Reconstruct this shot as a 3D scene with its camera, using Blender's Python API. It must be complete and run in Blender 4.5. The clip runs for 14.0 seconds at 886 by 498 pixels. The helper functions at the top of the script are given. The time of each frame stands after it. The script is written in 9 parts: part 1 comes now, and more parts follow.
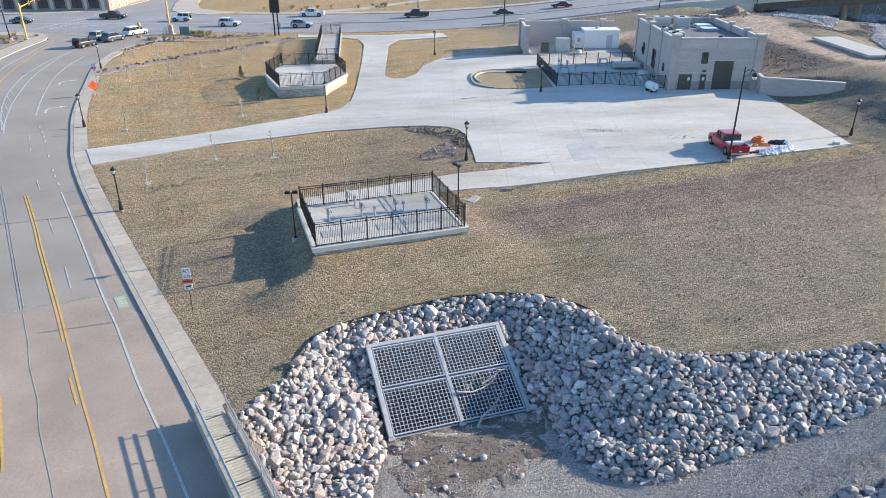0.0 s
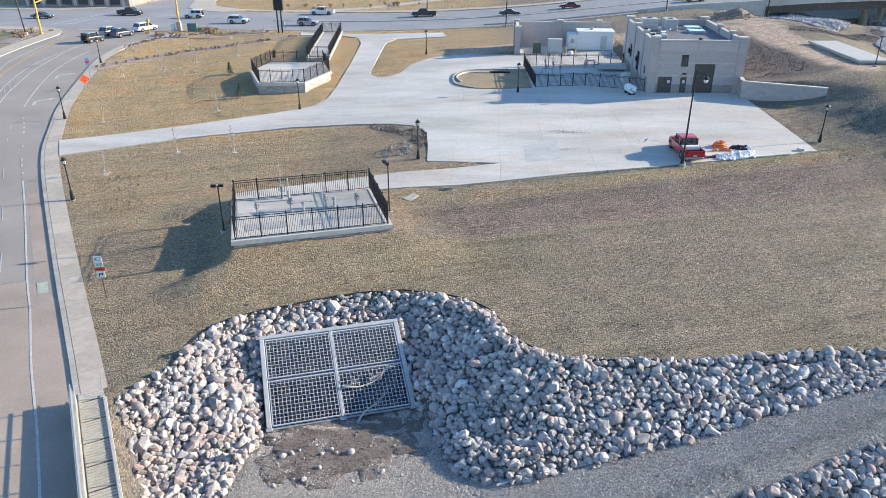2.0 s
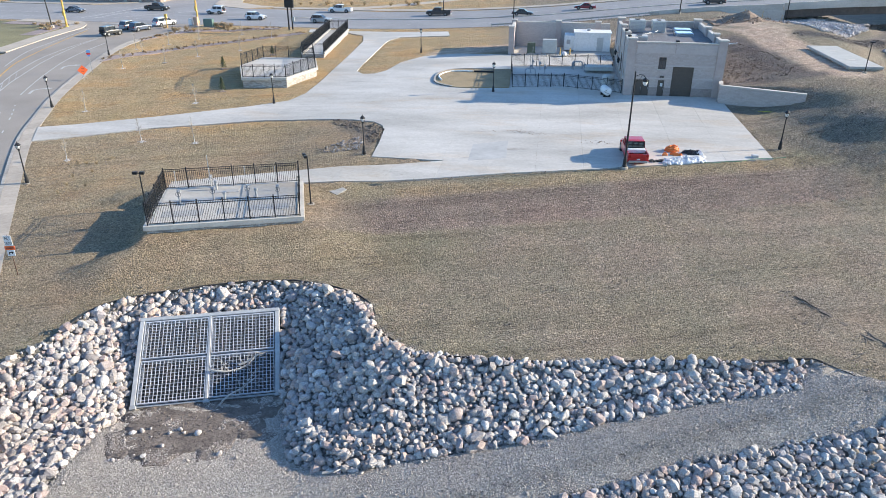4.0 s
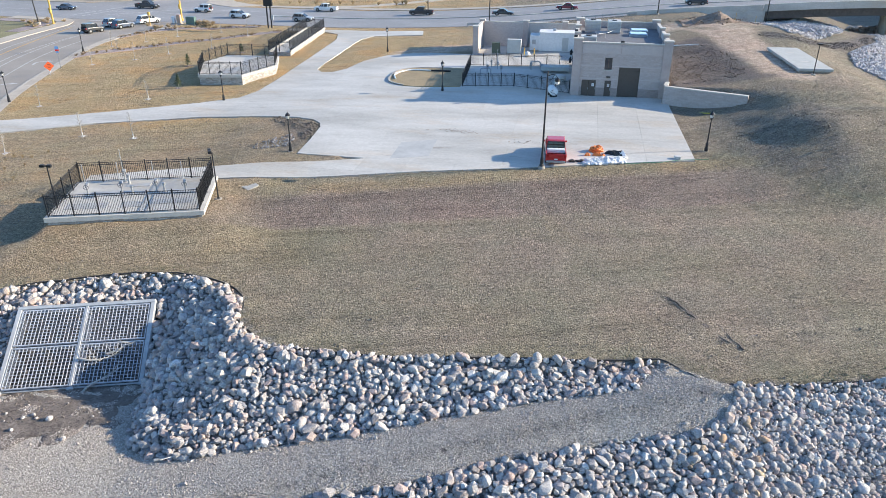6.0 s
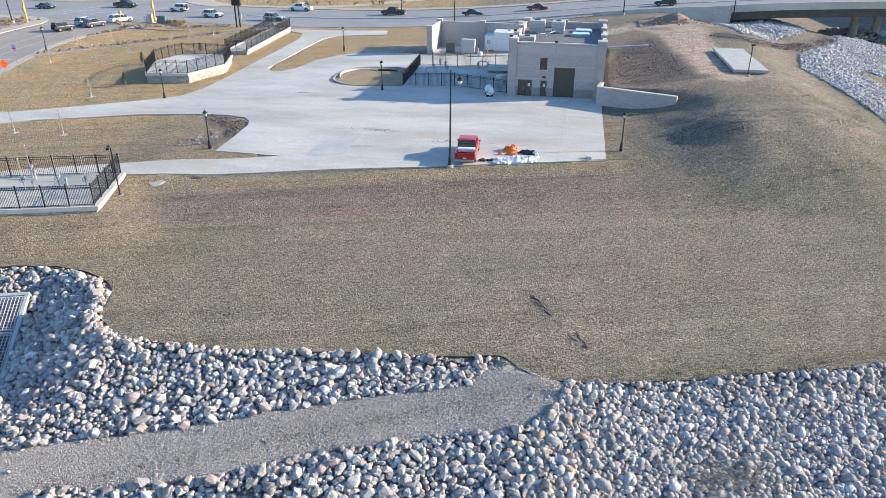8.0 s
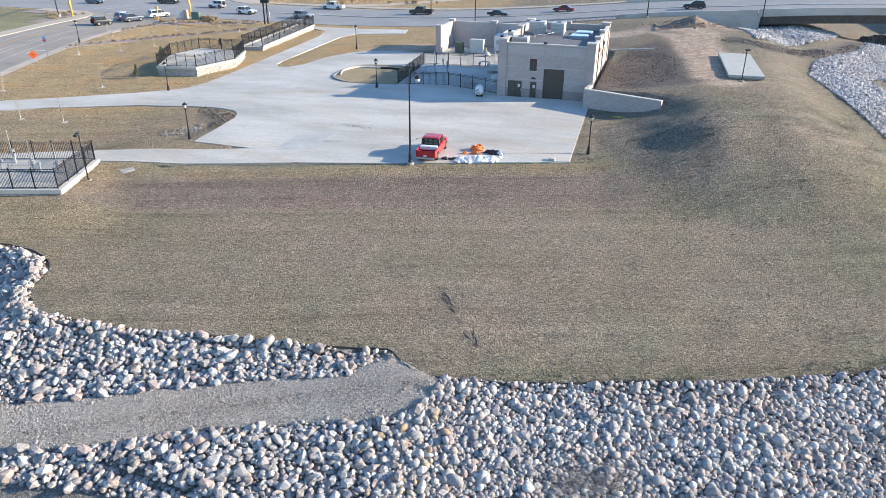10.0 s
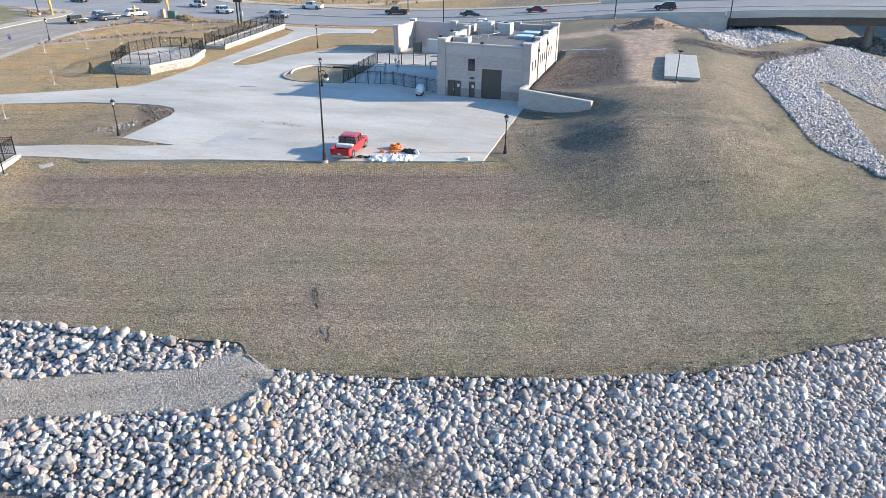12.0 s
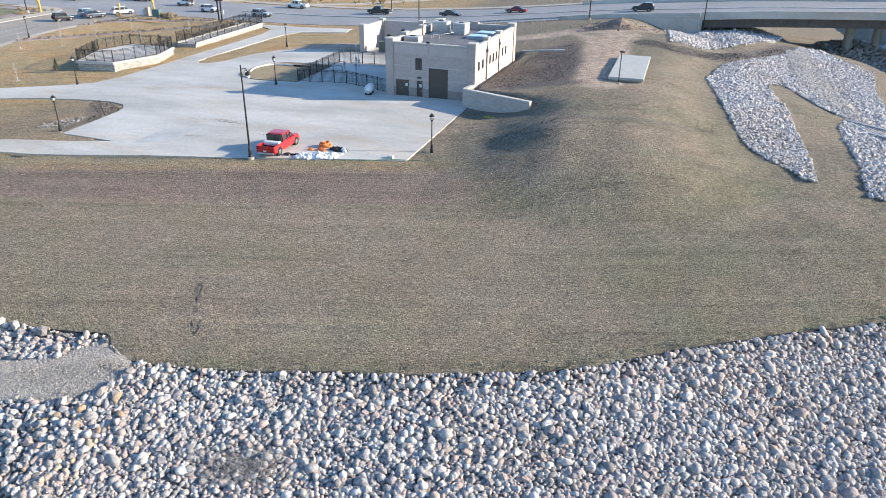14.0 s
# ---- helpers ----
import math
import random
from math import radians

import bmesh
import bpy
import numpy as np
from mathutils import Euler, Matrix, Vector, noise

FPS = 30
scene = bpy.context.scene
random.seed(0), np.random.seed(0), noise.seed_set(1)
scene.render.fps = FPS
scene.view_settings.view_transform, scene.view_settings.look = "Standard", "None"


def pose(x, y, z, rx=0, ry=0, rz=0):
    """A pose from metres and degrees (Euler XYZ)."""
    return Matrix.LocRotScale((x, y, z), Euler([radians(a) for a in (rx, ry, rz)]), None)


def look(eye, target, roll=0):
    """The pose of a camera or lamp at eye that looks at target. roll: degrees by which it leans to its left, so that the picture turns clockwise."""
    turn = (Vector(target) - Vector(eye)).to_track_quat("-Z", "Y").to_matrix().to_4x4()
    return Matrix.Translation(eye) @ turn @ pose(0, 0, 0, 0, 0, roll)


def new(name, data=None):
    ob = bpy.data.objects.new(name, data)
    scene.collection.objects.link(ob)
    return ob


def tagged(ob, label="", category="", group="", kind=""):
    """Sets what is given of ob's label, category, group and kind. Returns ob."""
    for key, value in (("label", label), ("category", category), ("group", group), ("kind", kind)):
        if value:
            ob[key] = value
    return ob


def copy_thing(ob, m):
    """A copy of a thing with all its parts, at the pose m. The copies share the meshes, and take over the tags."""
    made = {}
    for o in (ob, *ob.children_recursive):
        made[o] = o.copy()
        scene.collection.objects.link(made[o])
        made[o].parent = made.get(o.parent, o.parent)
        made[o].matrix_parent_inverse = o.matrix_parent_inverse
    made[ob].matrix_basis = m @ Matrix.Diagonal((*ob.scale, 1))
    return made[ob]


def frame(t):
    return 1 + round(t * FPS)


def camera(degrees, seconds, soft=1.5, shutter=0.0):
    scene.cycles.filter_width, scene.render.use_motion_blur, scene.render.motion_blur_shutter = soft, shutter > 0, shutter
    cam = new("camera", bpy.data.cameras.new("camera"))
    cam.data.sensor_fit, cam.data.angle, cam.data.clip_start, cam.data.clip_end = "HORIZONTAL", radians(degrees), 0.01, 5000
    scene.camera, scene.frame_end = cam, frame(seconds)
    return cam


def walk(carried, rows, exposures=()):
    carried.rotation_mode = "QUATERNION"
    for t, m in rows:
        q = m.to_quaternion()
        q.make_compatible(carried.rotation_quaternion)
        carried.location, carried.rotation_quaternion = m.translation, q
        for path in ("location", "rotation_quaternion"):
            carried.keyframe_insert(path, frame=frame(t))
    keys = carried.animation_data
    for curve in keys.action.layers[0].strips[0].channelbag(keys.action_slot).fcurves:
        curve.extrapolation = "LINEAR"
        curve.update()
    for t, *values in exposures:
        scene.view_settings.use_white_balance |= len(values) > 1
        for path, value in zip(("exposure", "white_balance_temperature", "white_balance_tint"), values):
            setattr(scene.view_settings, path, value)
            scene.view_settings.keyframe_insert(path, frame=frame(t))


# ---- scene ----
cam = camera(64.1, 14.0, soft=0.5)
METRES, EYE, TILT, LEAN, TURN = 70.0, 22.3, -25.8, 0.0, 0.0
EXPOSURE, KELVIN, TINT = 1.07, 6720, 7.5
ROWS = [
    (0.0, 0.0, 0.0, 0.0, -0.0, 0.0, -0.0),
    (0.5, 0.0256, -0.0009, 0.0001, 0.54, -0.01, -0.29),
    (1.0, 0.0551, -0.0014, -0.0003, 1.53, -0.01, -0.84),
    (1.5, 0.0917, -0.0013, -0.0005, 3.28, -0.07, -1.67),
    (2.0, 0.1308, -0.0001, -0.0006, 3.24, -0.05, -1.66),
    (4.5, 0.3319, 0.0129, 0.003, 8.15, -0.27, -4.17),
    (5.0, 0.3672, 0.0163, 0.0049, 8.12, -0.28, -4.16),
    (5.5, 0.4021, 0.02, 0.0066, 8.94, -0.33, -4.6),
    (6.0, 0.4384, 0.0243, 0.0092, 9.46, -0.38, -4.83),
    (6.5, 0.4741, 0.0288, 0.0116, 9.43, -0.37, -4.81),
    (7.0, 0.5095, 0.0333, 0.0142, 9.79, -0.42, -4.97),
    (7.5, 0.545, 0.0382, 0.0162, 10.18, -0.42, -5.18),
    (8.0, 0.5799, 0.043, 0.0186, 10.47, -0.44, -5.34),
    (10.5, 0.7541, 0.074, 0.0332, 15.88, -0.99, -8.01),
    (11.0, 0.7885, 0.0822, 0.0373, 15.91, -0.98, -8.03),
    (11.5, 0.8225, 0.0904, 0.0414, 16.07, -0.99, -8.13),
    (12.0, 0.8564, 0.0989, 0.0461, 16.53, -1.06, -8.37),
    (12.5, 0.8902, 0.1079, 0.0507, 16.94, -1.12, -8.56),
    (13.0, 0.9231, 0.1167, 0.0555, 16.94, -1.11, -8.58),
    (13.5, 0.9542, 0.1248, 0.0597, 17.06, -1.11, -8.67),
    (14.0, 0.9844, 0.1329, 0.0637, 18.01, -1.27, -9.16),
]
walk(cam, [(t, pose(0, 0, EYE, TILT, LEAN, TURN) @ pose(METRES * x, METRES * y, METRES * z, 90 + pitch, roll, yaw)) for t, x, y, z, yaw, pitch, roll in ROWS],
     exposures=[(0.0, EXPOSURE, KELVIN, TINT), (14.0, EXPOSURE, KELVIN, TINT)])

# ---- world, sun ----
SUN_AZ, SUN_EL = radians(16.5), radians(19.5)   # azimuth from +x towards +y
world = bpy.data.worlds.new("sky")
scene.world = world
world.use_nodes = True
wn = world.node_tree.nodes
sky = wn.new("ShaderNodeTexSky")
sky.sky_type = "NISHITA"
sky.sun_disc = False
sky.sun_elevation, sky.sun_rotation = SUN_EL, radians(90) - SUN_AZ
sky.air_density, sky.dust_density, sky.ozone_density = 1.0, 0.35, 5.5
wn["Background"].inputs["Strength"].default_value = 0.165
world.node_tree.links.new(sky.outputs["Color"], wn["Background"].inputs["Color"])
sun_data = bpy.data.lights.new("sun", "SUN")
sun_data.energy, sun_data.angle, sun_data.color = 4.7, radians(0.55), (1.0, 0.888, 0.74)
sun = new("sun", sun_data)
sun.matrix_world = look((0, 0, 0), (-math.cos(SUN_EL) * math.cos(SUN_AZ), -math.cos(SUN_EL) * math.sin(SUN_AZ), -math.sin(SUN_EL)))


# ---- materials ----
def principled(name):
    m = bpy.data.materials.new(name)
    m.use_nodes = True
    return m, m.node_tree.nodes, m.node_tree.links, m.node_tree.nodes["Principled BSDF"]


def ramp(nodes, stops):
    r = nodes.new("ShaderNodeValToRGB")
    while len(r.color_ramp.elements) < len(stops):
        r.color_ramp.elements.new(0.5)
    for e, (p, c) in zip(r.color_ramp.elements, stops):
        e.position, e.color = p, (*c, 1)
    return r


def coords(nodes, local):
    if local:
        return nodes.new("ShaderNodeTexCoord").outputs["Object"]
    return nodes.new("ShaderNodeNewGeometry").outputs["Position"]


def noise_tex(nodes, links, src, scale, detail=4, rough=0.55):
    n = nodes.new("ShaderNodeTexNoise")
    n.inputs["Scale"].default_value, n.inputs["Detail"].default_value, n.inputs["Roughness"].default_value = scale, detail, rough
    links.new(src, n.inputs["Vector"])
    return n


def blend(nodes, links, kind, fac, a, b):
    m = nodes.new("ShaderNodeMix")
    m.data_type, m.blend_type = "RGBA", kind
    for sock, v in ((m.inputs[0], fac), (m.inputs[6], a), (m.inputs[7], b)):
        if isinstance(v, (int, float)):
            sock.default_value = v
        elif isinstance(v, tuple):
            sock.default_value = (*v, 1)
        else:
            links.new(v, sock)
    return m.outputs[2]


def bumped(nodes, links, bsdf, height, strength, distance):
    b = nodes.new("ShaderNodeBump")
    b.inputs["Strength"].default_value, b.inputs["Distance"].default_value = strength, distance
    links.new(height, b.inputs["Height"])
    links.new(b.outputs["Normal"], bsdf.inputs["Normal"])


def surface(name, low, high, fine=6.0, broad=0.4, rough=0.85, metal=0.0, bump=0.3, depth=0.01, stain=0.25, local=False, vary=0.0, spread=(0.3, 0.7)):
    """A mottled surface: fine grain between two colours, broad stains, bump."""
    m, n, l, b = principled(name)
    src = coords(n, local)
    grain = noise_tex(n, l, src, fine, 5, 0.65)
    r = ramp(n, [(spread[0], low), (spread[1], high)])
    l.new(grain.outputs["Fac"], r.inputs["Fac"])
    wide = noise_tex(n, l, src, broad, 3)
    wr = ramp(n, [(0.3, (1 - stain,) * 3), (0.7, (1.0,) * 3)])
    l.new(wide.outputs["Fac"], wr.inputs["Fac"])
    col = blend(n, l, "MULTIPLY", 1.0, r.outputs["Color"], wr.outputs["Color"])
    if vary:
        info = n.new("ShaderNodeObjectInfo")
        vr = ramp(n, [(0.0, (1 - vary,) * 3), (1.0, (1 + vary * 0.3,) * 3)])
        l.new(info.outputs["Random"], vr.inputs["Fac"])
        col = blend(n, l, "MULTIPLY", 1.0, col, vr.outputs["Color"])
    l.new(col, b.inputs["Base Color"])
    b.inputs["Roughness"].default_value, b.inputs["Metallic"].default_value = rough, metal
    if bump:
        bumped(n, l, b, grain.outputs["Fac"], bump, depth)
    return m


def paint(name, colour, rough=0.45, metal=0.0, coat=0.0):
    m, n, l, b = principled(name)
    src = coords(n, True)
    dirt = noise_tex(n, l, src, 3.0, 5, 0.6)
    r = ramp(n, [(0.25, tuple(c * 0.82 for c in colour)), (0.65, colour)])
    l.new(dirt.outputs["Fac"], r.inputs["Fac"])
    l.new(r.outputs["Color"], b.inputs["Base Color"])
    rr = n.new("ShaderNodeMapRange")
    rr.inputs["To Min"].default_value, rr.inputs["To Max"].default_value = max(rough - 0.1, 0.05), min(rough + 0.15, 1)
    l.new(dirt.outputs["Fac"], rr.inputs["Value"])
    l.new(rr.outputs["Result"], b.inputs["Roughness"])
    b.inputs["Metallic"].default_value = metal
    b.inputs["Coat Weight"].default_value = coat
    return m


def ground_material():
    m, n, l, b = principled("ground_cover")
    src = coords(n, False)
    att = n.new("ShaderNodeAttribute")
    att.attribute_name = "cover"
    sep = n.new("ShaderNodeSeparateColor")
    l.new(att.outputs["Color"], sep.inputs["Color"])
    att2 = n.new("ShaderNodeAttribute")
    att2.attribute_name = "cover_stone"
    sep2 = n.new("ShaderNodeSeparateColor")
    l.new(att2.outputs["Color"], sep2.inputs["Color"])
    fine = noise_tex(n, l, src, 9.0, 6, 0.78)
    clod = noise_tex(n, l, src, 4.6, 5, 0.72)
    mid = noise_tex(n, l, src, 1.1, 5, 0.65)
    wide = noise_tex(n, l, src, 0.11, 5, 0.62)
    # sparse winter grass over brown soil
    soil = ramp(n, [(0.30, (0.127, 0.103, 0.080)), (0.5, (0.262, 0.215, 0.166)), (0.70, (0.415, 0.352, 0.280))])
    l.new(fine.outputs["Fac"], soil.inputs["Fac"])
    green = ramp(n, [(0.30, (0.107, 0.095, 0.064)), (0.5, (0.212, 0.191, 0.130)), (0.70, (0.340, 0.308, 0.217))])
    l.new(fine.outputs["Fac"], green.inputs["Fac"])
    gold = ramp(n, [(0.30, (0.172, 0.121, 0.062)), (0.5, (0.400, 0.294, 0.166)), (0.70, (0.615, 0.478, 0.305))])
    l.new(fine.outputs["Fac"], gold.inputs["Fac"])
    patch = ramp(n, [(0.42, (0, 0, 0)), (0.62, (1, 1, 1))])
    l.new(wide.outputs["Fac"], patch.inputs["Fac"])
    gmask = n.new("ShaderNodeMath")
    gmask.operation = "MULTIPLY_ADD"
    gmask.inputs[1].default_value = 0.5
    l.new(patch.outputs["Color"], gmask.inputs[0])
    l.new(sep.outputs["Green"], gmask.inputs[2])
    gmask.use_clamp = True
    col = blend(n, l, "MIX", gmask.outputs[0], soil.outputs["Color"], green.outputs["Color"])
    # straw-coloured turf breaks up into rusty and greyer drifts
    drift = ramp(n, [(0.40, (1.07, 0.955, 0.85)), (0.50, (1.0, 1.0, 1.02)), (0.59, (0.90, 0.91, 0.90))])
    l.new(noise_tex(n, l, src, 0.16, 5, 0.65).outputs["Fac"], drift.inputs["Fac"])
    turf = blend(n, l, "MULTIPLY", 1.0, gold.outputs["Color"], drift.outputs["Color"])
    col = blend(n, l, "MIX", sep.outputs["Red"], col, turf)
    dirt = ramp(n, [(0.3, (0.40, 0.30, 0.225)), (0.7, (0.56, 0.44, 0.345))])
    l.new(mid.outputs["Fac"], dirt.inputs["Fac"])
    col = blend(n, l, "MIX", sep.outputs["Blue"], col, dirt.outputs["Color"])
    stone = ramp(n, [(0.3, (0.11, 0.103, 0.096)), (0.7, (0.34, 0.32, 0.30))])
    l.new(fine.outputs["Fac"], stone.inputs["Fac"])
    col = blend(n, l, "MIX", sep2.outputs["Red"], col, stone.outputs["Color"])
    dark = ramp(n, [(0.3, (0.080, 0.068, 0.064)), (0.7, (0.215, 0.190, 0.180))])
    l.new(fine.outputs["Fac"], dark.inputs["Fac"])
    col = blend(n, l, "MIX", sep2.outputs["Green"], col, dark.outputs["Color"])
    # bare reddish soil on the slope below the forecourt
    raw = ramp(n, [(0.30, (0.122, 0.092, 0.077)), (0.5, (0.235, 0.182, 0.152)), (0.70, (0.362, 0.292, 0.250))])
    l.new(fine.outputs["Fac"], raw.inputs["Fac"])
    col = blend(n, l, "MIX", sep2.outputs["Blue"], col, raw.outputs["Color"])
    hue = noise_tex(n, l, src, 0.20, 4, 0.6)
    hr = ramp(n, [(0.35, (1.03, 0.99, 0.975)), (0.65, (0.97, 1.005, 0.985))])
    l.new(hue.outputs["Fac"], hr.inputs["Fac"])
    col = blend(n, l, "MULTIPLY", 1.0, col, hr.outputs["Color"])
    mr = ramp(n, [(0.3, (0.90,) * 3), (0.7, (1.06,) * 3)])
    l.new(mid.outputs["Fac"], mr.inputs["Fac"])
    col = blend(n, l, "MULTIPLY", 1.0, col, mr.outputs["Color"])
    # long thin seeding lines, broken up and of uneven spacing
    spin = n.new("ShaderNodeMapping")
    spin.vector_type = "TEXTURE"
    spin.inputs["Rotation"].default_value = (0, 0, radians(19.0))
    spin.inputs["Scale"].default_value = (30.0, 1.0, 1.0)
    l.new(src, spin.inputs["Vector"])
    rows = noise_tex(n, l, spin.outputs["Vector"], 0.7, 6, 0.8)
    seed_row = ramp(n, [(0.39, (0.74, 0.73, 0.72)), (0.46, (0.97,) * 3), (0.55, (1.0,) * 3), (0.62, (1.15, 1.14, 1.12))])
    l.new(rows.outputs["Fac"], seed_row.inputs["Fac"])
    patchy = ramp(n, [(0.38, (0.45,) * 3), (0.6, (1.0,) * 3)])
    l.new(noise_tex(n, l, src, 0.30, 3).outputs["Fac"], patchy.inputs["Fac"])
    col = blend(n, l, "MULTIPLY", patchy.outputs["Color"], col, seed_row.outputs["Color"])
    crumb = n.new("ShaderNodeTexVoronoi")
    crumb.inputs["Scale"].default_value = 7.5
    l.new(src, crumb.inputs["Vector"])
    cell = n.new("ShaderNodeSeparateColor")
    l.new(crumb.outputs["Color"], cell.inputs["Color"])
    speck = ramp(n, [(0.0, (0.54,) * 3), (0.40, (0.92,) * 3), (0.8, (1.06,) * 3), (1.0, (1.46, 1.43, 1.38))])
    l.new(cell.outputs["Red"], speck.inputs["Fac"])
    col = blend(n, l, "MULTIPLY", 0.85, col, speck.outputs["Color"])
    l.new(col, b.inputs["Base Color"])
    b.inputs["Roughness"].default_value = 0.95
    b.inputs["Specular IOR Level"].default_value = 0.15
    dome = n.new("ShaderNodeMath")
    dome.operation = "MULTIPLY"
    dome.inputs[1].default_value = -0.75
    l.new(crumb.outputs["Distance"], dome.inputs[0])
    tall = n.new("ShaderNodeMath")
    tall.operation = "MULTIPLY_ADD"
    tall.inputs[1].default_value = 1.4
    l.new(clod.outputs["Fac"], tall.inputs[0])
    l.new(fine.outputs["Fac"], tall.inputs[2])
    rowh = n.new("ShaderNodeMath")
    rowh.operation = "MULTIPLY_ADD"
    rowh.inputs[1].default_value = 0.9
    l.new(rows.outputs["Fac"], rowh.inputs[0])
    both = n.new("ShaderNodeMath")
    l.new(tall.outputs[0], both.inputs[0])
    l.new(dome.outputs[0], both.inputs[1])
    l.new(both.outputs[0], rowh.inputs[2])
    bumped(n, l, b, rowh.outputs[0], 1.0, 0.10)
    return m


FIELD_STONE = [(0.0, (0.27, 0.252, 0.245)), (0.15, (0.37, 0.352, 0.34)), (0.34, (0.475, 0.453, 0.425)), (0.50, (0.60, 0.575, 0.535)), (0.62, (0.40, 0.37, 0.36)), (0.70, (0.455, 0.355, 0.325)),
               (0.78, (0.505, 0.425, 0.365)), (0.85, (0.38, 0.335, 0.335)), (0.90, (0.47, 0.445, 0.42)), (1.0, (0.74, 0.715, 0.68))]
QUARRY_STONE = [(0.0, (0.40, 0.38, 0.365)), (0.35, (0.50, 0.475, 0.45)), (0.7, (0.57, 0.545, 0.52)), (1.0, (0.66, 0.635, 0.61))]


def rock_material(name, island, tint=(1, 1, 1), stones=FIELD_STONE):
    m, n, l, b = principled(name)
    src = coords(n, False)
    if island:
        rnd = n.new("ShaderNodeNewGeometry").outputs["Random Per Island"]
    else:
        rnd = n.new("ShaderNodeObjectInfo").outputs["Random"]
    kinds = ramp(n, stones)
    l.new(rnd, kinds.inputs["Fac"])
    grain = noise_tex(n, l, src, 13.0, 6, 0.8)
    g = ramp(n, [(0.32, tuple(0.46 * c for c in tint)), (0.64, tuple(1.17 * c for c in tint))])
    l.new(grain.outputs["Fac"], g.inputs["Fac"])
    col = blend(n, l, "MULTIPLY", 1.0, kinds.outputs["Color"], g.outputs["Color"])
    seam = noise_tex(n, l, src, 0.16, 3)
    sr = ramp(n, [(0.36, (1.05, 0.985, 0.94)), (0.62, (1.0, 0.995, 1.0))])
    l.new(seam.outputs["Fac"], sr.inputs["Fac"])
    col = blend(n, l, "MULTIPLY", 1.0, col, sr.outputs["Color"])
    l.new(col, b.inputs["Base Color"])
    b.inputs["Roughness"].default_value = 0.95
    b.inputs["Specular IOR Level"].default_value = 0.2
    bumped(n, l, b, grain.outputs["Fac"], 0.8, 0.05)
    return m


def gravel_material(name, low, high, scale):
    """Fine crushed stone: small cells of differing grey, with grit between them."""
    m, n, l, b = principled(name)
    src = coords(n, False)
    warp = noise_tex(n, l, src, scale * 0.8, 2)
    bent = n.new("ShaderNodeVectorMath")
    bent.operation = "MULTIPLY_ADD"
    bent.inputs[1].default_value = (0.09, 0.09, 0.09)
    l.new(warp.outputs["Color"], bent.inputs[0])
    l.new(src, bent.inputs[2])
    v = n.new("ShaderNodeTexVoronoi")
    v.inputs["Scale"].default_value = scale
    l.new(bent.outputs["Vector"], v.inputs["Vector"])
    sepc = n.new("ShaderNodeSeparateColor")
    l.new(v.outputs["Color"], sepc.inputs["Color"])
    r = ramp(n, [(0.0, low), (0.55, tuple((p + q) / 2 for p, q in zip(low, high))), (1.0, high)])
    l.new(sepc.outputs["Red"], r.inputs["Fac"])
    grit = noise_tex(n, l, src, scale * 1.7, 5, 0.8)
    gr = ramp(n, [(0.34, (0.55, 0.54, 0.52)), (0.62, (1.18, 1.17, 1.15))])
    l.new(grit.outputs["Fac"], gr.inputs["Fac"])
    col = blend(n, l, "MULTIPLY", 0.9, r.outputs["Color"], gr.outputs["Color"])
    wide = noise_tex(n, l, src, 0.5, 4)
    wr = ramp(n, [(0.3, (0.78,) * 3), (0.7, (1.05,) * 3)])
    l.new(wide.outputs["Fac"], wr.inputs["Fac"])
    col = blend(n, l, "MULTIPLY", 1.0, col, wr.outputs["Color"])
    l.new(col, b.inputs["Base Color"])
    b.inputs["Roughness"].default_value = 0.95
    b.inputs["Specular IOR Level"].default_value = 0.2
    both = n.new("ShaderNodeMath")
    both.operation = "SUBTRACT"
    l.new(grit.outputs["Fac"], both.inputs[0])
    l.new(v.outputs["Distance"], both.inputs[1])
    bumped(n, l, b, both.outputs[0], 0.8, 0.05)
    return m


